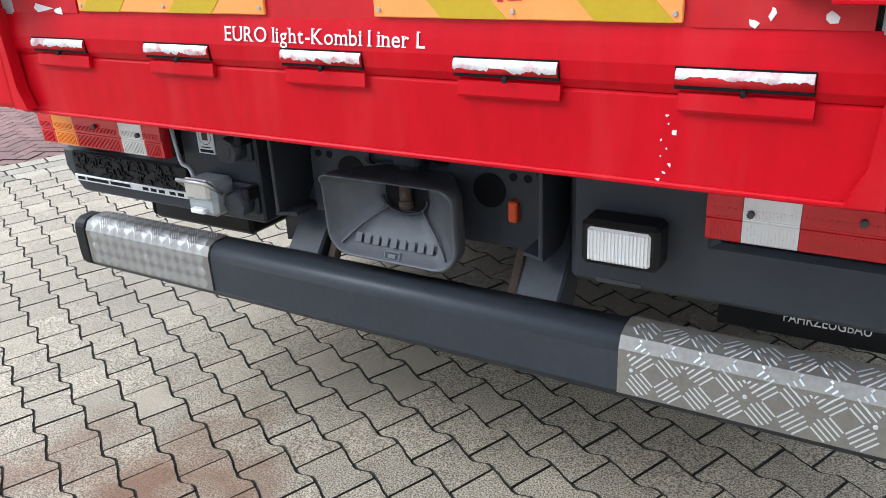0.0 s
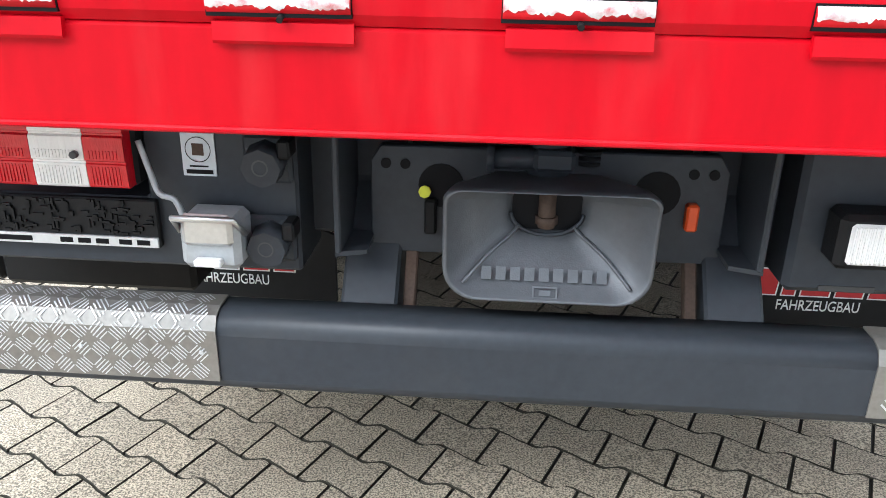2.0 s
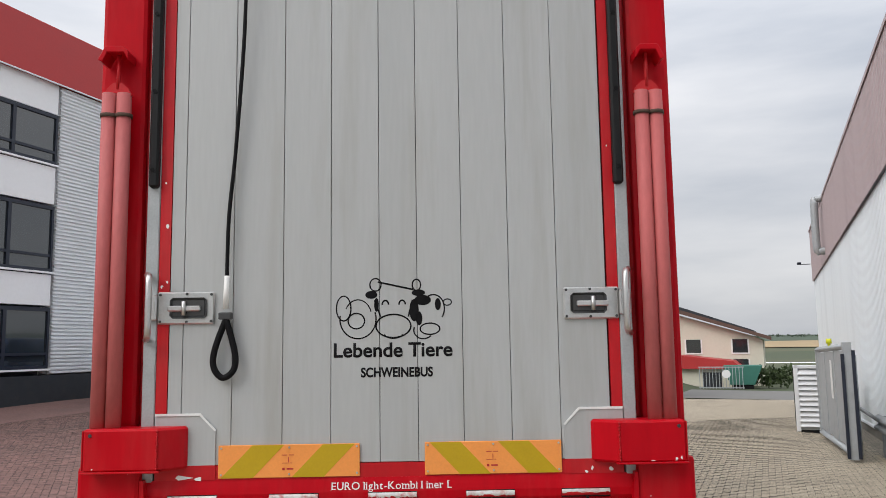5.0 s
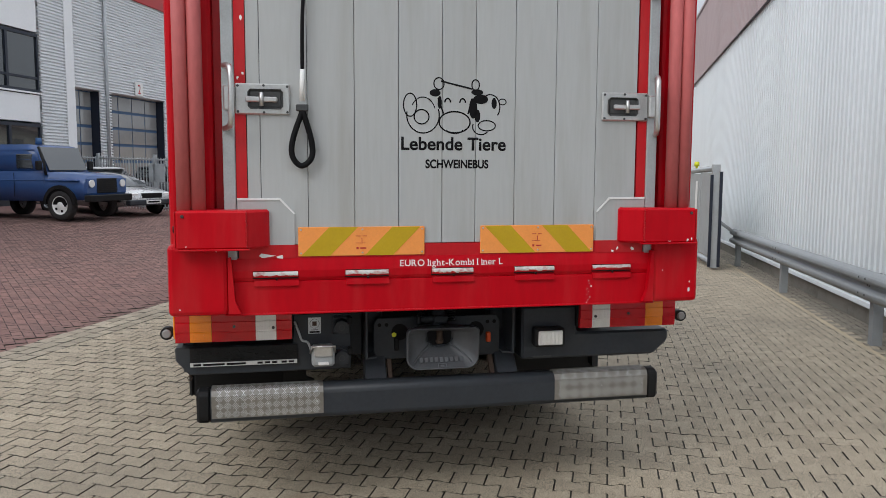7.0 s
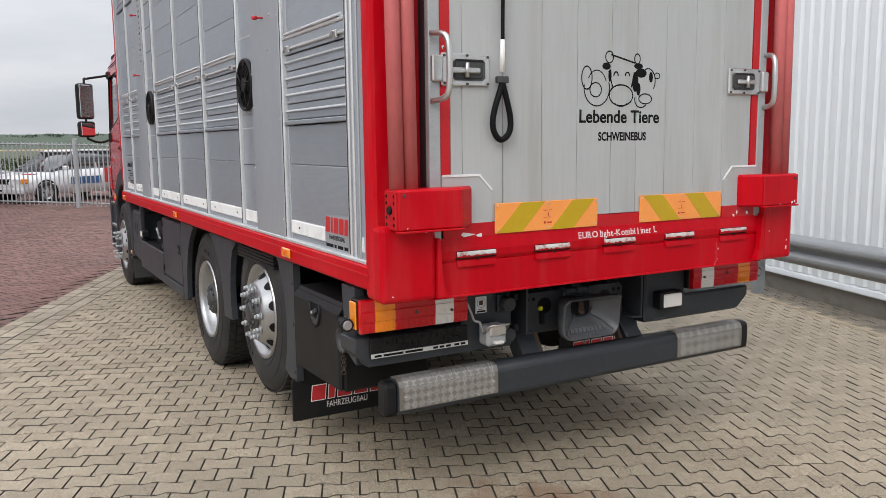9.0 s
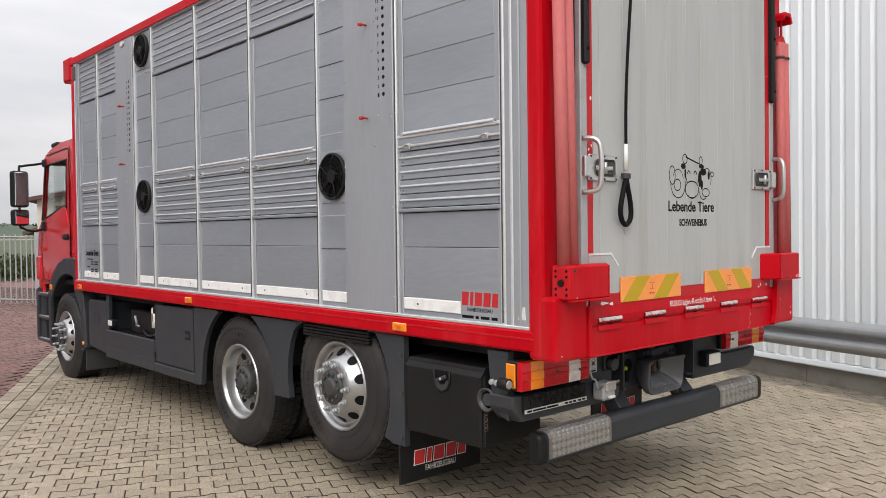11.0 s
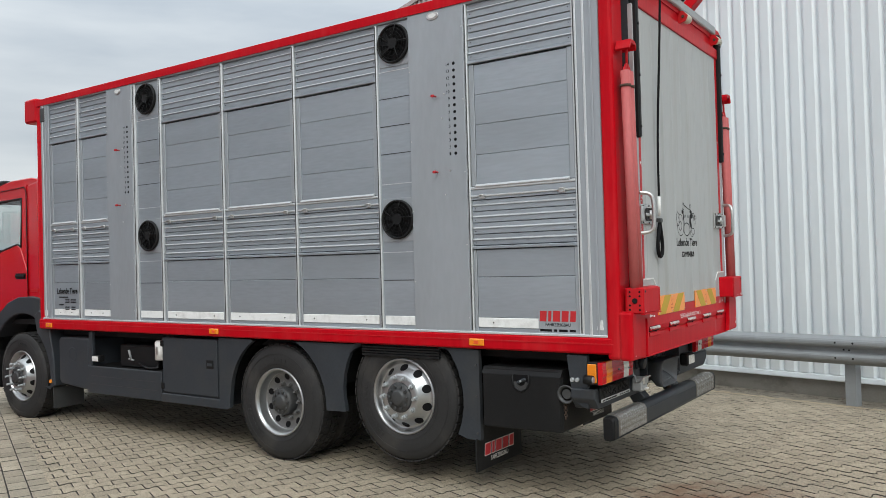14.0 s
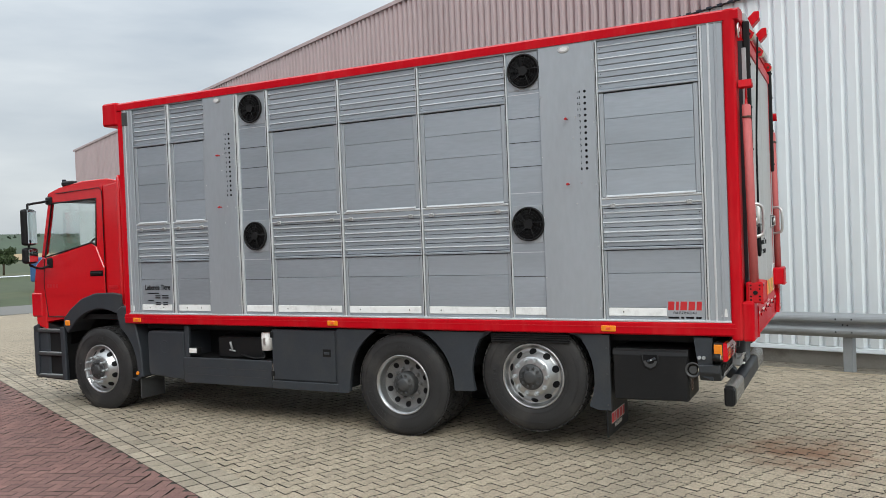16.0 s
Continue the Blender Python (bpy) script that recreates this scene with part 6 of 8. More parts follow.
for sgn in (-1, 1):
    xo, xi = sgn * 1.255, sgn * 1.215
    f1 = [(3.93, 0.40), (4.03, 0.40), (4.03, 1.062), (3.60, 1.062)] + arc_pts(3.282, 0.52, 0.60, 62, 10, 7) + [(3.90, 0.42)]
    part("fender_front", prism(f1, "x", xo, xi, 0.0), CHASSIS, truck, "grey wheel-arch panel")
    f2 = [(2.935, 1.062), (2.29, 1.062)] + arc_pts(1.90, 0.68, 0.595, 52, -17, 7) + [(2.49, 0.50), (2.69, 0.495)] + arc_pts(3.282, 0.52, 0.595, 182, 115, 7)
    part("fender_middle", prism(f2, "x", xo, xi, 0.0), CHASSIS, truck, "grey panel between the two rear wheels")
    f3 = [(1.525, 1.062), (1.165, 1.062), (1.165, 0.40), (1.275, 0.40)] + arc_pts(1.90, 0.68, 0.595, 205, 135, 7)
    part("fender_rear", prism(f3, "x", xo, xi, 0.0), CHASSIS, truck, "grey panel behind the tag axle")
    for y, z in ((1.19, 0.95), (1.19, 0.72), (1.19, 0.45)):
        part("bolt", cyl((xo, y, z), (xo + sgn * 0.008, y, z), 0.009, seg=6), HUB, truck)
    for k in range(4):
        part("fender_rib", box(*sorted((sgn * 1.22, sgn * 1.25)), 1.525, 2.29, 0.978 + k * 0.021, 0.994 + k * 0.021, 0.003), PLASTIC, truck)
    # inner mud guards over the wheels
    for cy, cz in ((3.282, 0.52), (1.90, 0.68)):
        bm = bmesh.new()
        a = [bm.verts.new((sgn * 1.22, y, z)) for y, z in arc_pts(cy, cz, 0.585, 5, 175, 14)]
        b = [bm.verts.new((sgn * 0.62, y, z)) for y, z in arc_pts(cy, cz, 0.585, 5, 175, 14)]
        for i in range(14):
            bm.faces.new((a[i], a[i + 1], b[i + 1], b[i]))
        bmesh.ops.solidify(bm, geom=bm.faces[:], thickness=0.006)
        part("mud_guard", bm, PLASTIC, truck, "black plastic wheel-arch liner")
    part("locker", box(*sorted((sgn * 1.235, sgn * 0.75)), 4.03, 4.90, 0.405, 1.04, 0.006), CHASSIS, truck, "grey side locker")
part("locker_door", box(-1.252, -1.235, 4.065, 4.885, 0.50, 1.035, 0.005), CHASSIS, truck, "grey locker door with a recessed lock")
part("locker_sill", box(-1.258, -1.23, 4.03, 4.90, 0.40, 0.485, 0.006), CHASSIS, truck)
part("lock_plate", box(-1.257, -1.252, 4.115, 4.215, 0.765, 0.845, 0.003), CHASSIS_DARK, truck)
part("lock_lever", box(-1.262, -1.256, 4.13, 4.20, 0.79, 0.815, 0.003), CHASSIS, truck)
for z in (0.56, 0.98):
    part("locker_hinge", box(-1.262, -1.25, 4.86, 4.905, z - 0.03, z + 0.03, 0.004), CHASSIS_DARK, truck)
low = part("low_panel", box(-1.255, -1.225, 4.905, 6.19, 0.40, 0.695, 0.008), CHASSIS, truck, "pressed grey side panel")
part("press_line", box(-1.258, -1.254, 5.55, 6.12, 0.585, 0.592), HUB, low)
part("press_line", box(-1.258, -1.254, 4.97, 5.5, 0.50, 0.507), HUB, low)
part("press_line", box(-1.258, -1.254, 5.55, 6.12, 0.50, 0.507), HUB, low)
part("press_line", box(-1.258, -1.254, 4.97, 5.5, 0.585, 0.592), HUB, low)
part("bay_floor", box(-1.22, -0.5, 4.905, 6.19, 0.66, 0.69), CHASSIS_DARK, truck)
part("bay_back", box(-0.80, -0.78, 4.905, 6.19, 0.69, 1.05), CHASSIS_DARK, truck)
part("battery_box", box(-1.15, -0.82, 5.10, 5.75, 0.69, 0.93, 0.015), PLASTIC, truck, "black battery box in the open bay")
part("bay_post", box(-1.252, -1.21, 6.10, 6.165, 0.695, 1.06, 0.006), CHASSIS, truck)
wl_ = part("work_lamp", box(-1.265, -1.19, 5.96, 6.09, 0.74, 0.81, 0.010), PLASTIC, truck, "small white side work lamp")
part("lens", box(-1.270, -1.264, 5.97, 6.08, 0.748, 0.802, 0.004), LAMP_WHITE, wl_)
ca = part("canister", add_cyl(cyl((-1.15, 5.02, 0.80), (-1.15, 5.02, 0.985), 0.072, seg=20), (-1.15, 5.02, 0.985), (-1.15, 5.02, 0.995), 0.062, seg=20), WHITE, truck, "white filter canister with a label")
part("canister_label", box(-1.2245, -1.216, 5.0, 5.03, 0.86, 0.94), STEEL, ca)
part("lever", add_tube(tube([(-1.17, 5.52, 0.78), (-1.19, 5.53, 0.88)], 0.012, 8), [(-1.17, 5.48, 0.775), (-1.17, 5.56, 0.785)], 0.01, 6), GALV, truck, "small grey lever")
part("bay_hose", tube(arc([(-1.12, 5.12, 0.78), (-1.19, 5.05, 0.72), (-1.20, 5.2, 0.71), (-1.15, 5.4, 0.74)], 5), 0.014, 8), PLASTIC, truck)
tank = part("front_tank", prism([(6.20, 0.42), (6.75, 0.46), (6.78, 0.50), (6.78, 0.95), (6.75, 0.985), (6.20, 0.985)], "x", -1.235, -0.75, 0.015), CHASSIS, truck, "dark side box with a round press mark")
part("press_ring", moved(lathe([(0.0, 0.078), (-0.004, 0.072), (0.0, 0.066)], 24), Matrix.Translation((-1.236, 6.50, 0.80))), CHASSIS, tank)
part("exhaust_tank", box(0.75, 1.235, 4.9, 6.75, 0.42, 0.99, 0.03), CHASSIS, truck)
part("front_flap", box(-1.22, -0.85, 6.93, 6.945, 0.16, 0.40, 0.004), HUB, truck, "grey rubber flap behind the front wheel")
part("front_flap", box(0.85, 1.22, 6.93, 6.945, 0.16, 0.40, 0.004), HUB, truck)


# ---- wheels ----
def tyre_profile(w, r, rim_r, x0):
    return [(x0 + 0.02, rim_r), (x0 + 0.003, rim_r + 0.02), (x0 - 0.004, rim_r + 0.07), (x0, r - 0.07), (x0 + 0.015, r - 0.022), (x0 + 0.035, r - 0.004), (x0 + w / 2, r), (x0 + w - 0.035, r - 0.004), (x0 + w - 0.015, r - 0.022), (x0 + w, r - 0.07), (x0 + w, rim_r + 0.05), (x0 + w - 0.02, rim_r)]


def tread_blocks(r, x0, w, k=46):
    bm = bmesh.new()
    for i in range(k):
        a = 2 * math.pi * i / k
        for j, (xa, xb) in enumerate(((0.025, 0.075), (0.085, 0.135), (0.145, 0.195), (0.205, 0.255))):
            aa = a + (0.05 if j % 2 else 0)
            q = []
            for da in (-0.052, 0.052):
                for x in (xa, xb):
                    q.append((x0 + x * w / 0.28, aa + da))
            lo = [bm.verts.new((x, (r - 0.006) * math.cos(t), (r - 0.006) * math.sin(t))) for x, t in (q[0], q[1], q[3], q[2])]
            hi = [bm.verts.new((x, (r + 0.006) * math.cos(t), (r + 0.006) * math.sin(t))) for x, t in (q[0], q[1], q[3], q[2])]
            bm.faces.new(hi)
            for m in range(4):
                bm.faces.new((lo[m], lo[(m + 1) % 4], hi[(m + 1) % 4], hi[m]))
    bmesh.ops.recalc_face_normals(bm, faces=bm.faces[:])
    return bm


def wheel(name, label, y, z, deep, side=-1, r=0.515, reach=0.045):
    """A truck wheel whose outer face looks to -x; deep: the dished rim of a twin wheel."""
    w = part(name, lathe(tyre_profile(0.28, r - 0.004, 0.288, 0.0), 56), RUBBER, truck, label)
    w.location = (side * 1.225, y, z)
    if side > 0:
        w.rotation_euler = (0, 0, math.pi)
    part("tread", tread_blocks(r - 0.004, 0.0, 0.28), RUBBER, w)
    for k in (0, 1, 2, 3, 4, 5, 6, 7, 8, 9, 20, 21, 22, 23):
        part("sidewall_mark", moved(box(-0.0085, -0.003, -0.010, 0.010, r - 0.150, r - 0.118, 0.001), Matrix.Rotation(2 * math.pi * (k + 31) / 52, 4, "X")), RUBBER, w)
    for rr in (r - 0.085, r - 0.175):
        part("sidewall_ring", lathe([(0.002, rr - 0.003), (-0.0065, rr), (0.002, rr + 0.003)], 56), RUBBER, w)
    part("bead", lathe([(0.020, 0.304), (-0.002, 0.300), (-0.006, 0.293), (0.002, 0.283), (0.022, 0.272)], 48), RIM, w, "bright rim edge")
    if deep:
        prof = [(0.022, 0.272), (0.038, 0.268), (0.085, 0.263), (0.098, 0.252)]
        xd, hx = 0.120, 0.022
    else:
        prof = [(0.022, 0.272), (0.042, 0.262), (0.050, 0.250), (0.025, 0.225), (-0.028, 0.185), (-0.042, 0.172), (-0.045, 0.150), (-0.045, 0.09)]
        xd, hx = 0.0, -0.066
    rim = part("rim", lathe(prof, 48), RIM, w, "deep dished steel rim" if deep else "convex steel rim")
    if deep:
        part("rim_disc", lathe([(0.098, 0.252), (0.104, 0.236), (0.118, 0.190), (0.112, 0.172), (0.112, 0.09)], 40), DISC, w, "dirty grey wheel disc")
    for k in range(10):
        a = 2 * math.pi * (k + 0.5) / 10
        hole = []
        for t in range(14):
            g = 2 * math.pi * t / 14
            rr, da = (0.212 if deep else 0.226) + (0.029 if deep else 0.024) * math.cos(g), (0.138 if deep else 0.150) * math.sin(g)
            hx_ = 0.104 + (0.236 - rr) * 0.30 - 0.003 if deep else (0.025 + (0.225 - rr) * -1.32 if rr < 0.225 else 0.025 + (rr - 0.225)) - 0.004
            hole.append((hx_, rr * math.cos(a + da), rr * math.sin(a + da)))
        bm = bmesh.new()
        front = [bm.verts.new(p) for p in hole]
        rear = [bm.verts.new((p[0] + 0.012, p[1], p[2])) for p in hole]
        bm.faces.new(front)
        for t in range(14):
            bm.faces.new((front[t], front[(t + 1) % 14], rear[(t + 1) % 14], rear[t]))
        part("hand_hole", bm, INK, w)
        ring_r, nut_x = (0.152, 0.112) if deep else (0.156, -0.044)
        b = Vector((nut_x, ring_r * math.cos(a + 0.31), ring_r * math.sin(a + 0.31)))
        nut = add_cyl(cyl(b, b + Vector((-0.006, 0, 0)), 0.024, 0.022, 14), b + Vector((-0.006, 0, 0)), b + Vector((-0.030, 0, 0)), 0.0175, seg=6)
        part("wheel_nut", add_cyl(nut, b + Vector((-0.030, 0, 0)), b + Vector((-reach, 0, 0)), 0.012, seg=8), DISC if deep else GALV, w)
    hub = [(xd, 0.126), (hx + 0.03, 0.122), (hx + 0.012, 0.118), (hx, 0.108), (hx + 0.004, 0.066), (hx - 0.014, 0.058), (hx - 0.020, 0.046), (hx - 0.020, 0.0005)]
    part("hub", lathe(hub, 28), HUB, w, "dark grey hub")
    for k in range(10):
        a = 2 * math.pi * k / 10
        b = Vector((hx + 0.004, 0.088 * math.cos(a), 0.088 * math.sin(a)))
        part("hub_bolt", cyl(b, b + Vector((-0.016, 0, 0)), 0.014, 0.012, 6), HUB, w)
    return w


for side in (-1, 1):
    wheel("wheel", "front wheel with a convex silver rim and bare nuts", 7.605, 0.492, False, side, reach=0.075)
    wheel("wheel", "twin drive wheel with a deep dished silver rim", 3.285, 0.512, True, side)
    wheel("wheel", "lifted tag-axle wheel with a convex silver rim", 1.895, 0.665, False, side)
    inner = part("wheel", lathe(tyre_profile(0.28, 0.511, 0.288, 0.0), 48), RUBBER, truck, "inner twin tyre")
    inner.location = (side * 0.90 - (0.0 if side < 0 else 0.28), 3.285, 0.512)
    part("tread", tread_blocks(0.511, 0.0, 0.28), RUBBER, inner)
for y, z in ((7.605, 0.492), (3.285, 0.512), (1.895, 0.665)):
    part("axle", cyl((-1.0, y, z), (1.0, y, z), 0.07, seg=14), CHASSIS_DARK, truck)
for y in (3.285, 1.895):
    part("leaf_spring", box(-0.50, -0.40, y - 0.5, y + 0.5, 0.60, 0.68, 0.01), CHASSIS_DARK, truck)
    part("brake_drum", cyl((-0.95, y, 0.52 if y > 3 else 0.665), (-0.75, y, 0.52 if y > 3 else 0.665), 0.24, seg=24), CHASSIS_DARK, truck)


# ---- cab ----
CX = 1.175
for sgn in (-1, 1):
    xa, xb = sorted((sgn * CX, sgn * (CX - 0.045)))
    door = [(8.60, 1.13), (8.66, 1.50), (8.635, 1.88), (7.73, 2.06), (7.66, 2.02), (7.52, 1.75), (7.52, 1.42), (7.85, 1.36), (8.13, 1.20), (8.20, 1.13)]
    d = part("cab_door", prism(door, "x", xa - (0.012 if sgn < 0 else -0.0), xb + (0.012 if sgn > 0 else 0.0), 0.008), CAB_RED, truck, "glossy red cab door")
    part("door_crease", box(*sorted((sgn * (CX + 0.012), sgn * (CX + 0.018))), 7.55, 8.64, 1.478, 1.490), CAB_RED, d)
    h = part("door_handle", box(*sorted((sgn * (CX + 0.014), sgn * (CX + 0.036))), 7.56, 7.76, 1.665, 1.700, 0.008), PLASTIC, d, "black door handle")
    part("model_mark", moved(bars([(k * 0.055, k * 0.055 + 0.04, 0, 0.045) for k in range(4)]), Matrix.Translation((-CX - 0.0125, 8.60, 1.505)) @ SIDE) if sgn < 0 else box(CX, CX + 0.001, 8.3, 8.5, 1.5, 1.54), RED_OLD, d)
    part("door_lower", prism([(8.13, 1.19), (8.18, 1.12), (8.66, 1.06), (8.66, 1.125), (8.2, 1.125)], "x", xa, xb), CAB_RED, truck)
    rear_skin = [(7.22, 1.30), (7.50, 1.30), (7.50, 2.76), (7.22, 2.80)]
    part("cab_side", prism(rear_skin, "x", xa, xb, 0.006), CAB_RED, truck, "red rear side panel of the cab")
    part("window_post", prism([(7.515, 1.76), (7.655, 2.03), (7.62, 2.62), (8.46, 2.60), (8.62, 1.95), (8.70, 1.90), (8.50, 2.70), (8.40, 2.74), (7.515, 2.77)], "x", xa, xb), CAB_RED, truck, "red window frame of the cab door")
    part("window_seal", tube([(sgn * CX, 7.66, 2.03), (sgn * CX, 7.625, 2.615), (sgn * CX, 8.455, 2.595), (sgn * CX, 8.63, 1.90), (sgn * CX, 7.74, 2.065), (sgn * CX, 7.66, 2.03)], 0.012, 6), PLASTIC, truck)
    part("side_glass", prism([(7.66, 2.03), (7.625, 2.615), (8.455, 2.595), (8.62, 1.90), (7.74, 2.065)], "x", sgn * (CX - 0.022), sgn * (CX - 0.018)), CLEAR, truck, "clear side window").visible_shadow = False
    xs_ = sgn * (CX + 0.0125)
    part("door_seam", tube([(xs_, 7.505, 1.44), (xs_, 7.505, 2.70), (xs_, 7.56, 2.745), (xs_, 8.36, 2.715)], 0.0055, 6), INK, d, "dark gap round the cab door")
    part("door_seam", tube([(xs_, 8.20, 1.128), (xs_, 8.60, 1.128), (xs_, 8.655, 1.50), (xs_, 8.63, 1.88)], 0.005, 6), INK, d)
    part("handle_dish", box(*sorted((sgn * (CX + 0.0122), sgn * (CX + 0.0135))), 7.545, 7.775, 1.645, 1.715, 0.0005), INK, d)
    part("panel_crease", box(*sorted((sgn * (CX + 0.0118), sgn * (CX + 0.017))), 7.53, 8.62, 1.405, 1.413), CAB_RED, d)
    part("side_badge", box(*sorted((sgn * CX, sgn * (CX + 0.004))), 7.30, 7.47, 1.49, 1.53, 0.001), RED_OLD, truck)
    part("cab_edge", tube(arc([(sgn * (CX - 0.01), 7.235, 1.30), (sgn * (CX - 0.01), 7.235, 2.72), (sgn * (CX - 0.06), 7.26, 2.82)], 5), 0.03, 10), CAB_RED, truck, "rounded rear edge of the cab")
    # grey arch, steps
    arch = [(8.22, 0.92), (8.30, 1.02), (8.28, 1.12)] + [(8.17, 1.22), (7.95, 1.36), (7.70, 1.43), (7.40, 1.44), (7.22, 1.42), (7.22, 1.26)] + arc_pts(7.605, 0.50, 0.735, 112, 40, 8)
    part("wheel_arch", prism(arch, "x", sgn * (CX + 0.035), sgn * (CX - 0.30), 0.012), CHASSIS, truck, "grey plastic front wheel arch")
    rear_arch = [(7.30, 1.22), (7.20, 1.28), (7.08, 1.26), (6.98, 1.06), (6.90, 0.75), (6.88, 0.42), (7.02, 0.40)] + arc_pts(7.605, 0.50, 0.63, 190, 125, 8)
    part("rear_arch", prism(rear_arch, "x", sgn * (CX + 0.06), sgn * (CX - 0.25), 0.012), CHASSIS, truck, "grey rear half of the front wheel arch")
    bm = bmesh.new()
    lip = [(y, z) for y, z in arc_pts(7.605, 0.50, 0.745, 20, 165, 14)]
    a = [bm.verts.new((sgn * (CX - 0.06), y, z)) for y, z in lip]
    b = [bm.verts.new((sgn * 0.62, y, z)) for y, z in lip]
    for i in range(len(lip) - 1):
        bm.faces.new((a[i], a[i + 1], b[i + 1], b[i]))
    bmesh.ops.solidify(bm, geom=bm.faces[:], thickness=0.006)
    part("arch_liner", bm, PLASTIC, truck, "black liner of the front wheel arch")
    part("arch_marker", cyl((sgn * (CX + 0.06), 6.96, 0.47), (sgn * (CX + 0.072), 6.96, 0.47), 0.026, 0.02, 10), LAMP_AMBER, truck)
    part("indicator", box(*sorted((sgn * (CX + 0.03), sgn * (CX + 0.05))), 8.16, 8.25, 1.02, 1.09, 0.012), LAMP_AMBER, truck, "amber side indicator")
    st = part("step_box", prism([(8.30, 0.30), (8.84, 0.32), (8.90, 0.55), (8.88, 1.02), (8.74, 1.06), (8.30, 0.96)], "x", sgn * (CX - 0.02), sgn * (CX - 0.32)), CHASSIS_DARK, truck, "grey cab steps with metal treads")
    for z in (0.33, 0.62, 0.92):
        part("step_tread", box(*sorted((sgn * (CX + 0.03), sgn * (CX - 0.22))), 8.33, 8.86, z, z + 0.04, 0.010), HUB, st)
        part("tread_plate", box(*sorted((sgn * (CX + 0.028), sgn * (CX - 0.1))), 8.38, 8.80, z + 0.041, z + 0.047), GALV, st)
    part("step_side", prism([(8.28, 0.31), (8.36, 0.31), (8.38, 1.0), (8.30, 1.0)], "x", sgn * (CX + 0.03), sgn * (CX - 0.02), 0.01), CHASSIS, st)
    part("step_side", prism([(8.82, 0.33), (8.89, 0.36), (8.90, 1.0), (8.80, 1.03)], "x", sgn * (CX + 0.03), sgn * (CX - 0.02), 0.01), CHASSIS, st)
    # mirrors
    mr = part("mirror_arm", tube(arc([(sgn * 1.15, 8.50, 2.64), (sgn * 1.28, 8.52, 2.61), (sgn * 1.44, 8.53, 2.58), (sgn * 1.47, 8.53, 2.52), (sgn * 1.47, 8.53, 1.88), (sgn * 1.44, 8.53, 1.80), (sgn * 1.30, 8.53, 1.76), (sgn * 1.15, 8.52, 1.82)], 3), 0.015, 8), PLASTIC, truck, "black mirror arm")
    part("arm_foot", box(*sorted((sgn * 1.12, sgn * 1.20)), 8.44, 8.56, 2.58, 2.68, 0.02, 2), PLASTIC, mr)
    part("arm_foot", box(*sorted((sgn * 1.12, sgn * 1.21)), 8.47, 8.57, 1.76, 1.89, 0.02, 2), PLASTIC, mr)
    for z0, z1 in ((2.06, 2.52), (1.83, 2.035)):
        turn = Matrix.Translation((sgn * 1.475, 8.52, 0)) @ Matrix.Rotation(radians(-22 * sgn), 4, "Z") @ Matrix.Translation((-sgn * 1.475, -8.52, 0))
        mh = part("mirror", moved(box(*sorted((sgn * 1.365, sgn * 1.585)), 8.47, 8.57, z0, z1, 0.038, 3), turn), PLASTIC, truck, "black rear-view mirror with rounded corners")
        part("mirror_glass", moved(box(*sorted((sgn * 1.382, sgn * 1.568)), 8.464, 8.474, z0 + 0.022, z1 - 0.022, 0.004), turn), MIRROR, mh)
part("cab_roof", prism([(7.22, 2.76), (7.22, 2.81), (7.45, 2.855), (7.9, 2.85), (8.35, 2.79), (8.55, 2.73), (8.58, 2.68), (8.40, 2.70), (7.6, 2.74)], "x", -CX + 0.02, CX - 0.02, 0.01), CAB_RED, truck, "red cab roof")
part("cab_rear", box(-CX, CX, 7.20, 7.24, 1.05, 2.80, 0.01), CAB_RED, truck)
part("cab_floor", box(-CX + 0.05, CX - 0.05, 7.24, 8.70, 1.10, 1.16), CHASSIS_DARK, truck)
part("cab_front", prism([(8.66, 0.95), (8.86, 1.0), (8.90, 1.45), (8.84, 1.80), (8.68, 1.92), (8.62, 1.88)], "x", -CX, CX, 0.02), CAB_RED, truck, "red cab front")
part("front_bumper", box(-CX, CX, 8.62, 8.92, 0.32, 0.96, 0.04, 2), CHASSIS, truck, "grey front bumper")
part("front_grille", box(-0.7, 0.7, 8.88, 8.92, 1.05, 1.6, 0.01), CHASSIS_DARK, truck)
# the cab's red corner panel, a plain block in the lens red; no lamp
part("headlamp", box(-CX - 0.015, -0.8, 8.72, 8.93, 1.12, 1.44, 0.02), LAMP_RED, truck)
part("windscreen", prism([(8.66, 1.93), (8.68, 1.93), (8.55, 2.70), (8.53, 2.70)], "x", -CX + 0.04, CX - 0.04), CLEAR, truck, "windscreen").visible_shadow = False
part("sun_visor", prism([(8.52, 2.72), (8.70, 2.62), (8.71, 2.64), (8.55, 2.76)], "x", -CX + 0.1, CX - 0.1), PLASTIC, truck, "dark tinted sun visor")
part("roof_marker", box(-CX + 0.02, -CX + 0.14, 8.10, 8.30, 2.80, 2.87, 0.02), PLASTIC, truck, "black roof marker")
part("dashboard", box(-1.05, 1.05, 8.30, 8.62, 1.55, 1.98, 0.05), PLASTIC, truck)
sw = part("steering_wheel", moved(lathe([(-0.012, 0.20), (0.0, 0.212), (0.012, 0.20), (0.0, 0.188), (-0.012, 0.20)], 26), Matrix.Translation((-0.62, 8.18, 1.96)) @ Matrix.Rotation(radians(90), 4, "Z") @ Matrix.Rotation(radians(30), 4, "Y")), PLASTIC, truck, "black steering wheel")
part("steering_column", cyl((-0.62, 8.18, 1.96), (-0.62, 8.36, 1.84), 0.03, seg=10), PLASTIC, truck)
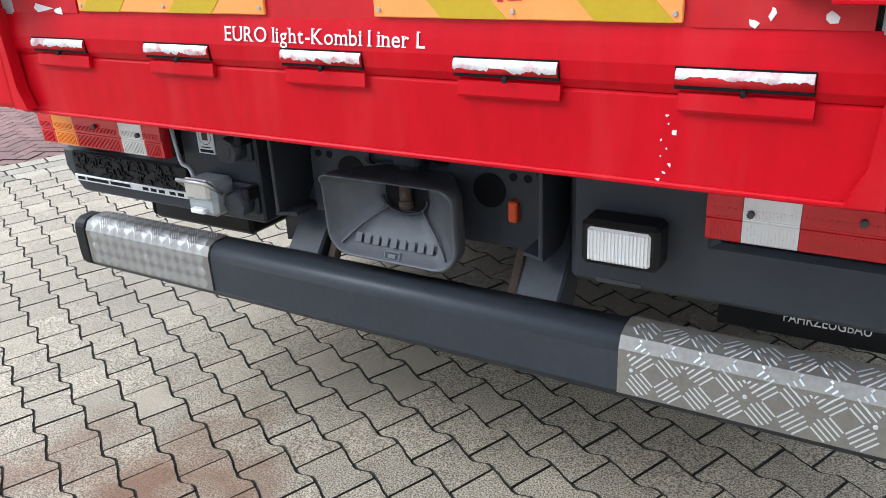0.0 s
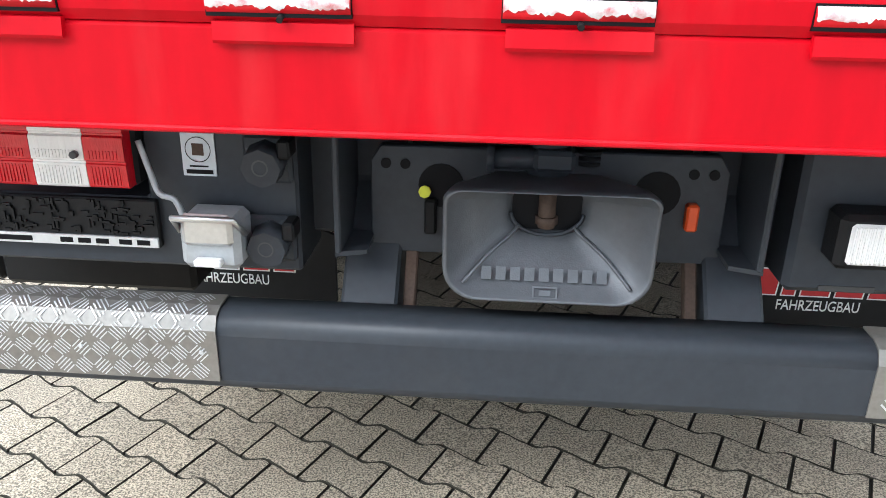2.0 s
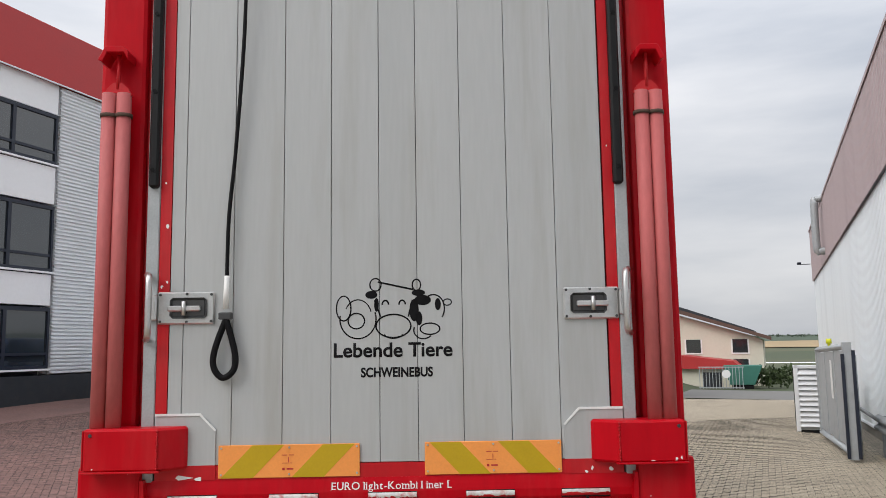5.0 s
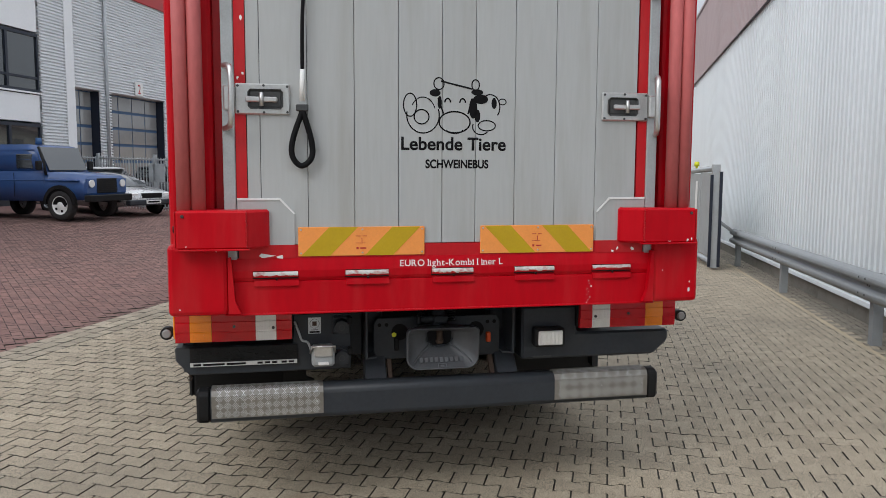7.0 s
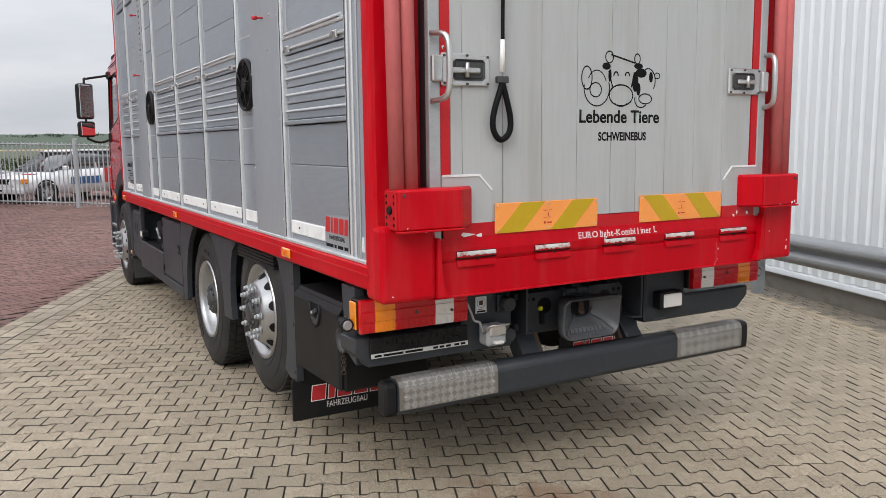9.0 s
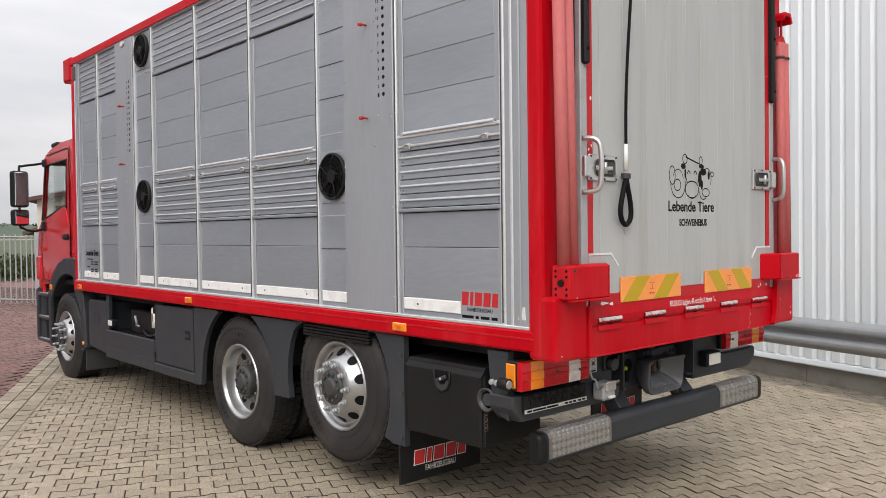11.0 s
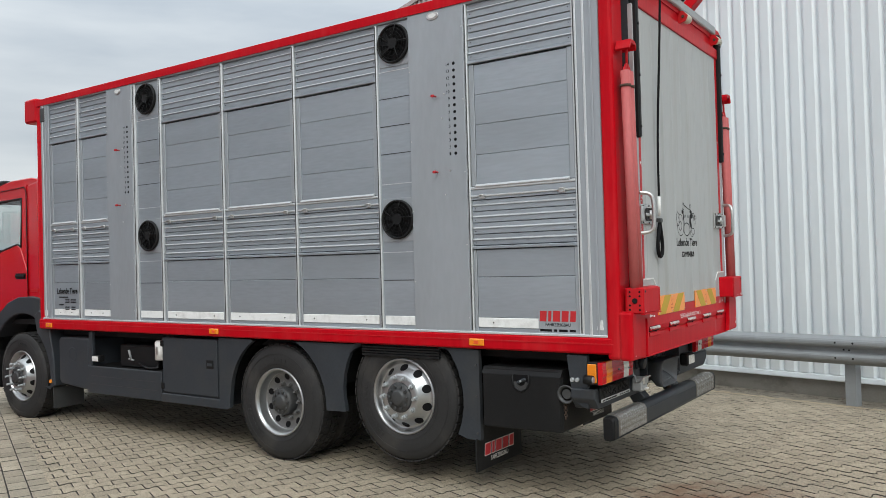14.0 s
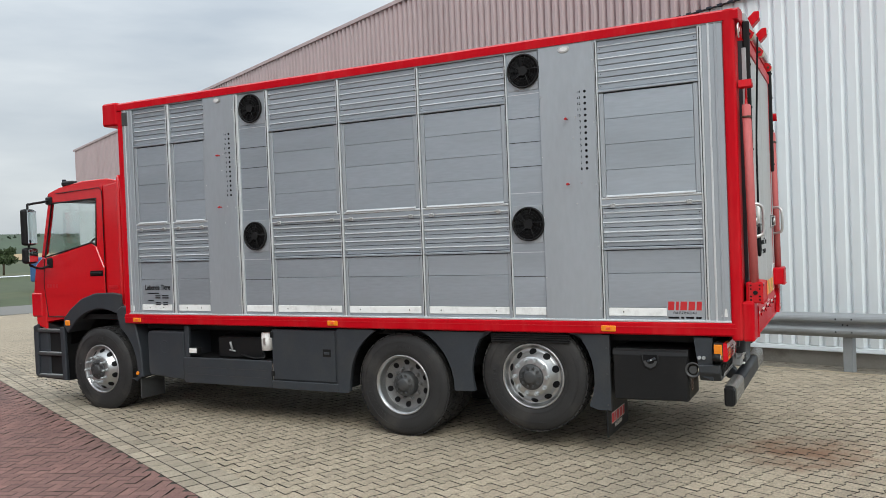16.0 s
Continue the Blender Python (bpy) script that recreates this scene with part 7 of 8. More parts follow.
for x in (-0.62, 0.62):
    se = part("seat", box(x - 0.24, x + 0.24, 7.50, 7.95, 1.35, 1.55, 0.04), CHASSIS_DARK, truck, "dark cab seat")
    part("seat_back", box(x - 0.22, x + 0.22, 7.40, 7.52, 1.55, 2.15, 0.04), CHASSIS_DARK, se)

# ---- vehicles across the yard; x forward, y to the left ----


def car_wheel(parent, x, y, r, rim=RIM, w=0.2):
    sgn = 1 if y > 0 else -1
    t = part("wheel", moved(lathe([(0.0, r * 0.62), (-0.008, r * 0.66), (-0.008, r * 0.9), (0.02, r), (w - 0.02, r), (w, r * 0.9), (w, r * 0.6)], 26), Matrix.Translation((x, y, r)) @ Matrix.Rotation(radians(90 if sgn < 0 else -90), 4, "Z")), RUBBER, parent)
    part("rim", moved(lathe([(0.0, r * 0.62), (0.012, r * 0.56), (0.03, r * 0.5), (0.01, r * 0.25), (-0.004, r * 0.2), (-0.004, 0.001)], 20), Matrix.Translation((x, y, r)) @ Matrix.Rotation(radians(90 if sgn < 0 else -90), 4, "Z")), rim, t)
    bm = bmesh.new()
    for k in range(5):
        a = 2 * math.pi * k / 5
        c = Vector((x + r * 0.4 * math.cos(a), y + sgn * -0.02, r + r * 0.4 * math.sin(a)))
        add_cyl(bm, c, c + Vector((0, sgn * 0.012, 0)), r * 0.09, seg=8)
    part("rim_holes", bm, INK, t)


def loft_body(rows, k=1):
    """A car skin from cross-sections: x, half width low, half width high, z low, z high."""
    bm = bmesh.new()
    rings = []
    for x, wl_, wh, z0, z1 in rows:
        zm = z0 + (z1 - z0) * 0.55
        rings.append([bm.verts.new(p) for p in ((x, -wl_ * 0.94, z0), (x, -wl_, zm), (x, -wh, z1), (x, wh, z1), (x, wl_, zm), (x, wl_ * 0.94, z0))])
    for a, b in zip(rings, rings[1:]):
        for i in range(6):
            bm.faces.new((a[i], a[(i + 1) % 6], b[(i + 1) % 6], b[i]))
    bm.faces.new(rings[0][::-1])
    bm.faces.new(rings[-1])
    bmesh.ops.recalc_face_normals(bm, faces=bm.faces[:])
    bmesh.ops.bevel(bm, geom=[e for e in bm.edges if e.calc_face_angle(0) > 0.3], offset=0.035, segments=2, affect="EDGES")
    for f in bm.faces:
        f.smooth = True
    return bm


def saloon(name, label, m, paint, length, height, hatch, group=""):
    c = thing(name, label, "car", m, group)
    h2, w = length / 2, 0.88
    zb = height * 0.62
    body = part("body", loft_body([(-h2, w * 0.90, w * 0.8, 0.38, zb - 0.08), (-h2 + 0.12, w, w * 0.88, 0.26, zb), (-h2 * 0.4, w, w * 0.93, 0.24, zb), (h2 * 0.35, w, w * 0.93, 0.24, zb - 0.02), (h2 * 0.8, w, w * 0.86, 0.26, zb - 0.14), (h2 - 0.05, w * 0.94, w * 0.78, 0.30, zb - 0.22), (h2, w * 0.86, w * 0.7, 0.40, zb - 0.28)]), paint, c)
    xr = -h2 + (0.25 if hatch else 0.75)
    part("roof", loft_body([(xr + 0.15, 0.60, 0.52, height - 0.10, height - 0.03), (xr + 0.45, 0.64, 0.56, height - 0.06, height), (h2 * 0.05, 0.64, 0.56, height - 0.06, height - 0.01), (h2 * 0.18, 0.62, 0.54, height - 0.09, height - 0.045)]), paint, c)
    gl = [(xr, 0.80, 0.78, zb - 0.06, zb), (xr + 0.25, 0.74, 0.60, zb - 0.06, height - 0.05), (h2 * 0.12, 0.76, 0.60, zb - 0.06, height - 0.05), (h2 * 0.52, 0.80, 0.78, zb - 0.08, zb - 0.02)]
    part("window_band", loft_body(gl), GLASS, c, "dark window band")
    for y in (-0.72, 0.72):
        for x in (h2 * 0.10, -h2 * 0.25, xr + 0.3):
            part("pillar", tube([(x, y * 1.07, zb - 0.02), (x - 0.05, y * 0.86, height - 0.05)], 0.028, 6), paint, c)
    r = 0.31
    for x in (-h2 * 0.60, h2 * 0.62):
        for y in (-0.875, 0.875):
            part("arch", moved(lathe([(0.0, r + 0.06), (0.003, r + 0.02), (0.05, 0.001)], 24), Matrix.Translation((x, y, r)) @ Matrix.Rotation(radians(90 if y < 0 else -90), 4, "Z")), INK, c)
            car_wheel(c, x, y * 1.012, r)
    for y in (-0.62, 0.62):
        hl = part("headlamp", box(h2 - 0.16, h2 - 0.015, y - 0.17, y + 0.17, zb - 0.36, zb - 0.22, 0.02), LAMP_WHITE, c)
        sg = 1 if y > 0 else -1
        part("indicator", box(h2 - 0.24, h2 - 0.045, y + sg * 0.17, y + sg * 0.24, zb - 0.36, zb - 0.22, 0.015), LAMP_AMBER, c)
        part("door_mirror", box(h2 * 0.30, h2 * 0.30 + 0.12, y * 1.5 - 0.09, y * 1.5 + 0.09, zb - 0.02, zb + 0.11, 0.03), paint, c)
    part("grille", box(h2 - 0.10, h2 + 0.005, -0.36, 0.36, zb - 0.38, zb - 0.23, 0.01), CHASSIS_DARK, c)
    part("bumper", box(h2 - 0.12, h2 + 0.07, -0.84, 0.84, 0.30, 0.46, 0.04, 2), CHASSIS if not hatch else paint, c)
    part("number_plate", box(h2 + 0.07, h2 + 0.078, -0.26, 0.26, 0.34, 0.45), WHITE, c)
    part("plate_bars", box(h2 + 0.079, h2 + 0.081, -0.20, 0.20, 0.37, 0.42), INK, c)
    return c


def off_roader(m):
    c = thing("off_road_van", "dark blue boxy off-road van with a blue roof beacon", "car", m)
    part("lower_body", loft_body([(-2.15, 0.86, 0.86, 0.55, 1.28), (-2.05, 0.88, 0.88, 0.50, 1.30), (0.9, 0.88, 0.88, 0.50, 1.30), (0.95, 0.88, 0.84, 0.50, 1.28), (2.1, 0.86, 0.74, 0.55, 1.20), (2.2, 0.84, 0.70, 0.62, 1.17)]), BLUE, c, "flat-sided blue body")
    part("upper_body", loft_body([(-2.15, 0.86, 0.76, 1.22, 1.98), (-2.0, 0.87, 0.78, 1.22, 2.02), (0.30, 0.87, 0.78, 1.22, 2.02), (0.62, 0.87, 0.78, 1.22, 1.96), (0.92, 0.86, 0.84, 1.20, 1.30)]), BLUE, c)
    part("roof_gutter", box(-2.12, 0.60, -0.83, 0.83, 1.86, 1.885, 0.01), BLUE, c)
    part("waist_line", box(-2.1, 2.0, -0.895, 0.895, 1.05, 1.075, 0.01), BLUE, c)
    part("windscreen", prism([(0.66, 1.93), (0.96, 1.32), (0.985, 1.33), (0.69, 1.95)], "y", -0.72, 0.72), GLASS, c, "windscreen")
    for y in (-1, 1):
        part("side_window", box(0.02, 0.56, y * 0.845 - 0.02, y * 0.845 + 0.02, 1.36, 1.76, 0.02), GLASS, c)
        for x in (-1.5, -0.75):
            part("vent_panel", box(x - 0.12, x + 0.12, y * 0.85 - 0.012, y * 0.85 + 0.012, 1.55, 1.73, 0.01), CHASSIS_DARK, c)
        for x in (-1.38, 1.42):
            ar = part("wheel_arch", prism(arc_pts(x, 0.42, 0.52, 0, 180, 10) + arc_pts(x, 0.42, 0.43, 180, 0, 10), "y", y * 0.84, y * 0.93), CHASSIS_DARK, c)
            part("arch_shade", prism(arc_pts(x, 0.42, 0.43, 0, 180, 10), "y", y * 0.885, y * 0.892), INK, c)
            car_wheel(c, x, y * 0.90, 0.40, WHITE, 0.22)
        part("headlamp", cyl((2.19, y * 0.62, 0.98), (2.24, y * 0.62, 0.98), 0.10, seg=18), LAMP_WHITE, c)
        part("lamp_panel", box(2.17, 2.205, y * 0.62 - 0.18, y * 0.62 + 0.18, 0.72, 1.12, 0.01), BLUE, c)
        part("door_mirror", box(0.82, 0.92, y * 0.98 - 0.09, y * 0.98 + 0.09, 1.34, 1.58, 0.02), CHASSIS_DARK, c)
        part("door_line", box(-0.05, -0.035, y * 0.889 - 0.003, y * 0.889 + 0.003, 0.6, 1.26), INK, c)
    gr = part("grille", box(2.18, 2.215, -0.40, 0.40, 0.72, 1.12, 0.01), CHASSIS_DARK, c)
    for k in range(7):
        part("grille_bar", box(2.213, 2.225, -0.38, 0.38, 0.745 + k * 0.052, 0.765 + k * 0.052), PLASTIC, c)
    part("bumper", box(2.16, 2.36, -0.86, 0.86, 0.50, 0.68, 0.02), CHASSIS_DARK, c)
    part("beacon", cyl((0.42, -0.45, 2.02), (0.42, -0.45, 2.20), 0.085, 0.075, 16), BLUE_SHEET, c, "blue roof beacon")
    part("snorkel", tube([(1.0, -0.88, 1.2), (0.95, -0.87, 1.5), (0.75, -0.83, 1.95)], 0.035, 8), CHASSIS_DARK, c)
    return c


def on_ground(x, y):
    return ground_z(*to_site(x, y))


off_roader(pose(-8.15, 21.95, on_ground(-8.15, 21.95), 0, 0, -28))
saloon("silver_saloon", "old silver saloon car with orange indicators", pose(-7.05, 24.4, on_ground(-7.05, 24.4), 0, 0, -44), SILVER, 4.9, 1.42, False)
saloon("dark_estate", "dark grey estate car behind the fence", pose(-4.67, 27.9, on_ground(-4.67, 27.9), 0, 0, -25), CAR_GREY, 4.4, 1.45, True)
wc = saloon("white_hatchback", "white hatchback with red and blue door stickers behind the fence", pose(-1.4, 25.3, on_ground(-1.4, 25.3), 0, 0, -145), CAR_WHITE, 4.3, 1.52, True)
part("door_sticker", box(-0.6, 0.5, 0.872, 0.888, 0.50, 0.72, 0.003), BLUE_SHEET, wc)
part("door_sticker", box(-1.4, -0.7, 0.865, 0.886, 0.50, 0.95, 0.003), PRINT_RED, wc)
part("bonnet_sticker", box(1.15, 1.6, 0.2, 0.7, 0.80, 0.845, 0.003), PRINT_RED, wc)

# ---- palisade fence with a gate ----
FA, FB = Vector((-13.6, 31.4)), Vector((1.2, 19.6))
fence = thing("bar_fence", "grey steel bar fence with a gate", "fence")
fd = (FB - FA).normalized()
fl_len = (FB - FA).length
ang = math.degrees(math.atan2(fd.y, fd.x))
bar_me = mesh_of("bar", box(-0.012, 0.012, -0.012, 0.012, 0.06, 1.74), GALV)
post_me = mesh_of("fence_post", box(-0.05, 0.05, -0.05, 0.05, -0.2, 1.84, 0.006), GALV)
k = 0
d = 0.0
while d < fl_len:
    p = FA + fd * d
    z = on_ground(p.x, p.y)
    if k % 20 == 0:
        piece("fence_post", post_me, fence, (p.x, p.y, z), (0, 0, radians(ang)))
        q = FA + fd * min(d + 2.6, fl_len)
        zq = on_ground(q.x, q.y)
        for h in (0.14, 1.68):
            part("fence_rail", tube([(p.x, p.y, z + h), (q.x, q.y, zq + h)], 0.022, 4), GALV, fence)
    else:
        piece("bar", bar_me, fence, (p.x, p.y, z), (0, 0, radians(ang)))
    d += 0.13
    k += 1
gp = FA + fd * 10.5
gpl = part("fence_board", box(-0.35, 0.35, -0.05, -0.02, 0.95, 1.55, 0.01), GALV, fence, "blank grey board on the fence")
gpl.location, gpl.rotation_euler = (gp.x, gp.y, on_ground(gp.x, gp.y)), (0, 0, radians(ang))

# ---- sliding gate leaf and louvred unit along the warehouse ----
gate = thing("gate_leaf", "grey mesh-filled sliding gate leaf", "gate")
g0, g1, gn, gk = 11.8, 16.6, -0.86, -0.055


def along(s, dn=0.0, h=0.0):
    """A place on the leaf's line, that far across it and that high."""
    return site(s, gn + gk * (s - g0) + dn, h)


def leaf_bar(s0, s1, n0, n1, z0, z1):
    zb = along((s0 + s1) / 2).z
    return add_prism(bmesh.new(), [tuple(along(s, n)[:2]) for s, n in ((s0, n0), (s1, n0), (s1, n1), (s0, n1))], "z", zb + z0, zb + z1)


part("gate_post", leaf_bar(g0, g0 + 0.14, -0.07, 0.07, 0.04, 2.06), GALV, gate, "square end post of the leaf")
part("gate_post", leaf_bar(g1 - 0.10, g1, -0.05, 0.05, 0.10, 2.0), GALV, gate)
for s in (g0 + 0.16, g0 + 1.7, g0 + 3.3):
    part("infill_sheet", leaf_bar(s, min(s + 1.53, g1 - 0.1), -0.018, 0.0, 0.22, 1.92), GALV, gate, "flat grey infill sheet")
    part("infill_rib", leaf_bar(s + 1.53, s + 1.56, -0.03, 0.0, 0.20, 1.94), GALV, gate)
for h, r in ((0.13, 0.07), (1.99, 0.06)):
    part("gate_rail", tube([along(g0 + 0.1, 0, h), along(g1, 0, h)], r, 4), GALV, gate)
part("buffer_strip", leaf_bar(g0 - 0.035, g0 - 0.002, -0.115, -0.06, 0.06, 1.86), FRAME_DARK, gate, "black rubber buffer strip")
part("buffer_strip", leaf_bar(g0 - 0.035, g0 - 0.002, 0.06, 0.115, 0.06, 1.92), FRAME_DARK, gate)
part("gate_notice", leaf_bar(g0 + 2.1, g0 + 2.35, -0.032, -0.024, 1.0, 1.75), WHITE, gate, "tall white notice")
part("gate_stay", tube([along(g0 + 0.1, 0.1, 0.95), beside(g0 + 0.5, -0.05, 0.66)], 0.035, 8), GALV, gate)
part("guide_post", tube([site(g0 + 1.3, -0.66, 0.0), site(g0 + 1.3, -0.66, 1.85)], 0.05, 4), GALV, gate)
part("warning_lamp", add_cyl(cyl(along(g0 + 2.5, 0, 2.04), along(g0 + 2.5, 0, 2.10), 0.03, seg=8), along(g0 + 2.5, 0, 2.09), along(g0 + 2.5, 0, 2.19), 0.06, 0.05, 12), YELLOW, gate, "yellow warning lamp on the gate")
unit = thing("louvred_unit", "grey-white louvred steel unit standing on the paving", "machine", Matrix.Translation(site(17.7, -1.05)) @ R_SITE)
part("casing", box(-0.58, 0.58, 0.03, 1.5, 0.08, 1.60, 0.01), GALV, unit)
part("unit_base", box(-0.54, 0.54, 0.05, 1.45, 0.0, 0.08), CHASSIS_DARK, unit)
for k in range(11):
    z = 0.16 + k * 0.125
    part("louvre", prism([(0.03, z), (-0.045, z), (-0.045, z + 0.014), (0.03, z + 0.105)], "x", -0.50, 0.52), CAR_WHITE, unit)
for k in range(15):
    for j in range(6):
        a = 0.12 + j * 0.22 + (0.11 if k % 2 else 0)
        part("grille_slot", box(-0.586, -0.578, a, a + 0.10, 0.15 + k * 0.094, 0.15 + k * 0.094 + 0.072), INK, unit)
for x in (-0.54, 0.54):
    part("corner_post", box(x - 0.05, x + 0.05, -0.03, 0.06, 0.04, 1.64, 0.01), CAR_WHITE, unit)
part("top_rail", box(-0.58, 0.58, -0.03, 0.05, 1.56, 1.64, 0.01), CAR_WHITE, unit)

# ---- beyond the yard ----
house = thing("cream_house", "cream rendered house with a dark low-pitched roof", "house", Matrix.Translation(site(56.5, 0)) @ R_SITE, kind="structure")
part("wall", box(-16, -2.75, 0, 11, -1.5, 3.1), CREAM_WALL, house)
part("gable_wall", prism([(-16, 3.1), (-2.75, 3.1), (-3.4, 3.4), (-9.4, 5.3)], "y", 0.02, 10.9), CREAM_WALL, house)
part("roof", prism([(-2.2, 3.10), (-2.2, 3.34), (-9.4, 5.75), (-16.6, 3.34), (-16.6, 3.10), (-9.4, 5.45)], "y", -0.7, 11.6), ROOF_BROWN, house, "dark brown roof")
part("roof_step", prism([(-3.3, 3.55), (-3.3, 3.80), (-9.4, 6.0), (-9.4, 5.6)], "y", -0.3, 8), CHASSIS, house)
for x, z in ((-4.25, 2.25), (-4.25, 0.85), (-7.4, 2.25), (-7.4, 0.85), (-11, 2.25), (-11, 0.85)):
    wi = part("window", box(x - 0.5, x + 0.5, -0.03, 0.05, z, z + 0.95), GLASS, house)
    part("frame", add_box(add_box(box(x - 0.6, x + 0.6, -0.05, 0.0, z - 0.10, z), x - 0.6, x - 0.5, -0.05, 0.0, z, z + 0.95), x + 0.5, x + 0.6, -0.05, 0.0, z, z + 0.95), WHITE, wi)
garage = thing("garage", "low garage with a red tiled roof beside the house", "house", Matrix.Translation(site(53.0, 0)) @ R_SITE, kind="structure")
part("wall", box(-9.5, -4.3, 0, 3, -1.2, 1.35), CREAM_WALL, garage)
part("roof", prism([(-10.0, 1.25), (-4.0, 1.25), (-4.6, 1.75), (-8.0, 2.15), (-10.0, 2.0)], "y", -0.4, 3.4), FASCIA, garage, "red tiled roof")
part("garage_door", box(-6.6, -5.4, -0.04, 0.02, -1.0, 1.0), CHASSIS, garage)
skip = thing("green_skip", "green metal skip behind a small grey gate", "container", Matrix.Translation(site(51.6, -3.9)) @ R_SITE)
part("tub", prism([(-0.9, 0.25), (0.6, 0.25), (1.1, 1.5), (-1.3, 1.5)], "y", 0, 1.6, 0.03), mat("green_steel", (0.035, 0.16, 0.12), 0.5, vary=0.15), skip)
part("skid", box(-0.8, 0.5, 0.1, 1.5, 0.0, 0.25), CHASSIS_DARK, skip)
yard_gate = thing("small_gate", "small grey bar gate with a round white sign", "gate", Matrix.Translation(site(50.4, -5.3)) @ R_SITE)
for k in range(14):
    part("bar", box(-1.3 + k * 0.2, -1.26 + k * 0.2, 0, 0.04, 0.05, 1.45), GALV, yard_gate)
for z in (0.1, 1.40):
    part("gate_rail", box(-1.35, 1.4, -0.01, 0.05, z, z + 0.06), GALV, yard_gate)
part("round_sign", cyl((0.35, -0.02, 1.0), (0.35, -0.06, 1.0), 0.26, seg=20), WHITE, yard_gate, "round white sign")
shed = thing("low_shed", "long low pale shed beyond the road", "house", Matrix.Translation(site(112, 4)) @ R_SITE, kind="structure")
part("wall", box(-18, 22, 0, 8, -3, -1.0), CHASSIS, shed)
part("roof", prism([(-0.6, -1.05), (4, 0.05), (8.6, -1.05)], "x", -18.5, 22.5), CLAD, shed)
hall = thing("gable_house", "cream gabled building with a blue sign beyond the fence", "building", pose(10.4, 37.3, 0, 0, 0, -23.4), kind="structure")
part("wall", prism([(-4.8, -1.2), (0.9, -1.2), (0.9, 3.6), (-0.5, 4.3), (-4.8, 3.45)], "y", 0, 4.5), CREAM_WALL, hall)
part("roof", prism([(-5.2, 3.34), (-5.2, 3.52), (-0.5, 4.48), (1.2, 3.62), (1.2, 3.44), (-0.5, 4.29)], "y", -0.4, 4.8), ROOF_BROWN, hall)
part("chimney", box(0.05, 0.5, 0.7, 1.2, 3.9, 4.95), mat("chimney_brick", (0.20, 0.085, 0.06), 0.85, vary=0.2), hall)
part("sign_board", box(-1.65, 0.5, -0.05, -0.02, 3.52, 3.98), WHITE, hall)
part("sign_bars", moved(bars([(-1.5, -1.26, 3.60, 3.90), (-1.20, -1.0, 3.60, 3.82), (-0.94, -0.87, 3.60, 3.82), (-0.81, -0.62, 3.60, 3.90), (-0.5, 0.3, 3.66, 3.86)]), Matrix.Translation((0, -0.055, 0))), BLUE_SHEET, hall)
for x in (-3.6, -1.2, 0.3):
    wi = part("window", box(x - 0.45, x + 0.45, -0.03, 0.05, 2.60, 3.15), GLASS, hall)
    part("sill", box(x - 0.5, x + 0.5, -0.08, 0.0, 2.53, 2.594), WHITE, wi)
lorry = thing("blue_lorry", "blue lorry parked far off beside a hedge", "truck", pose(37.5, 59.4, -1.0, 0, 0, 144))
part("box_body", box(-4.5, 1.2, -1.25, 1.25, 0.9, 2.6, 0.05), BLUE_SHEET, lorry)
part("cab", box(1.4, 3.2, -1.2, 1.2, 0.5, 2.5, 0.12, 2), BLUE_SHEET, lorry)
part("frame", box(-4.4, 3.0, -0.5, 0.5, 0.5, 0.9), CHASSIS_DARK, lorry)
for x in (-3.0, -1.8, 2.3):
    for y in (-1.1, 1.1):
        car_wheel(lorry, x, y, 0.45, RIM, 0.28)


def leaf_cloud(rnd, centre, size, count, leaf):
    """Many small leaf blades scattered in an uneven clump."""
    vs, fs = [], []
    for _ in range(count):
        while True:
            p = Vector((rnd.uniform(-1, 1), rnd.uniform(-1, 1), rnd.uniform(-1, 1)))
            if 0.35 < p.length < 1:
                break
        p = Vector((p.x * size[0], p.y * size[1], p.z * size[2])) * (0.8 + 0.4 * noise.noise(p * 2.3 + Vector(centre) * 0.1)) + Vector(centre)
        q = Euler((rnd.uniform(0, 6), rnd.uniform(0, 6), rnd.uniform(0, 6))).to_matrix()
        k = len(vs)
        s = leaf * rnd.uniform(0.6, 1.3)
        for a, b in ((-s, 0), (0, -s * 0.55), (s, 0), (0, s * 0.55)):
            vs.append(p + q @ Vector((a, b, 0)))
        fs.append((k, k + 1, k + 2, k + 3))
    return vs, fs


def foliage_mesh(name, clumps, material):
    vs, fs = [], []
    for v, f in clumps:
        k = len(vs)
        vs += v
        fs += [tuple(i + k for i in q) for q in f]
    me = bpy.data.meshes.new(name)
    me.from_pydata([tuple(v) for v in vs], [], fs)
    me.materials.append(material)
    return me


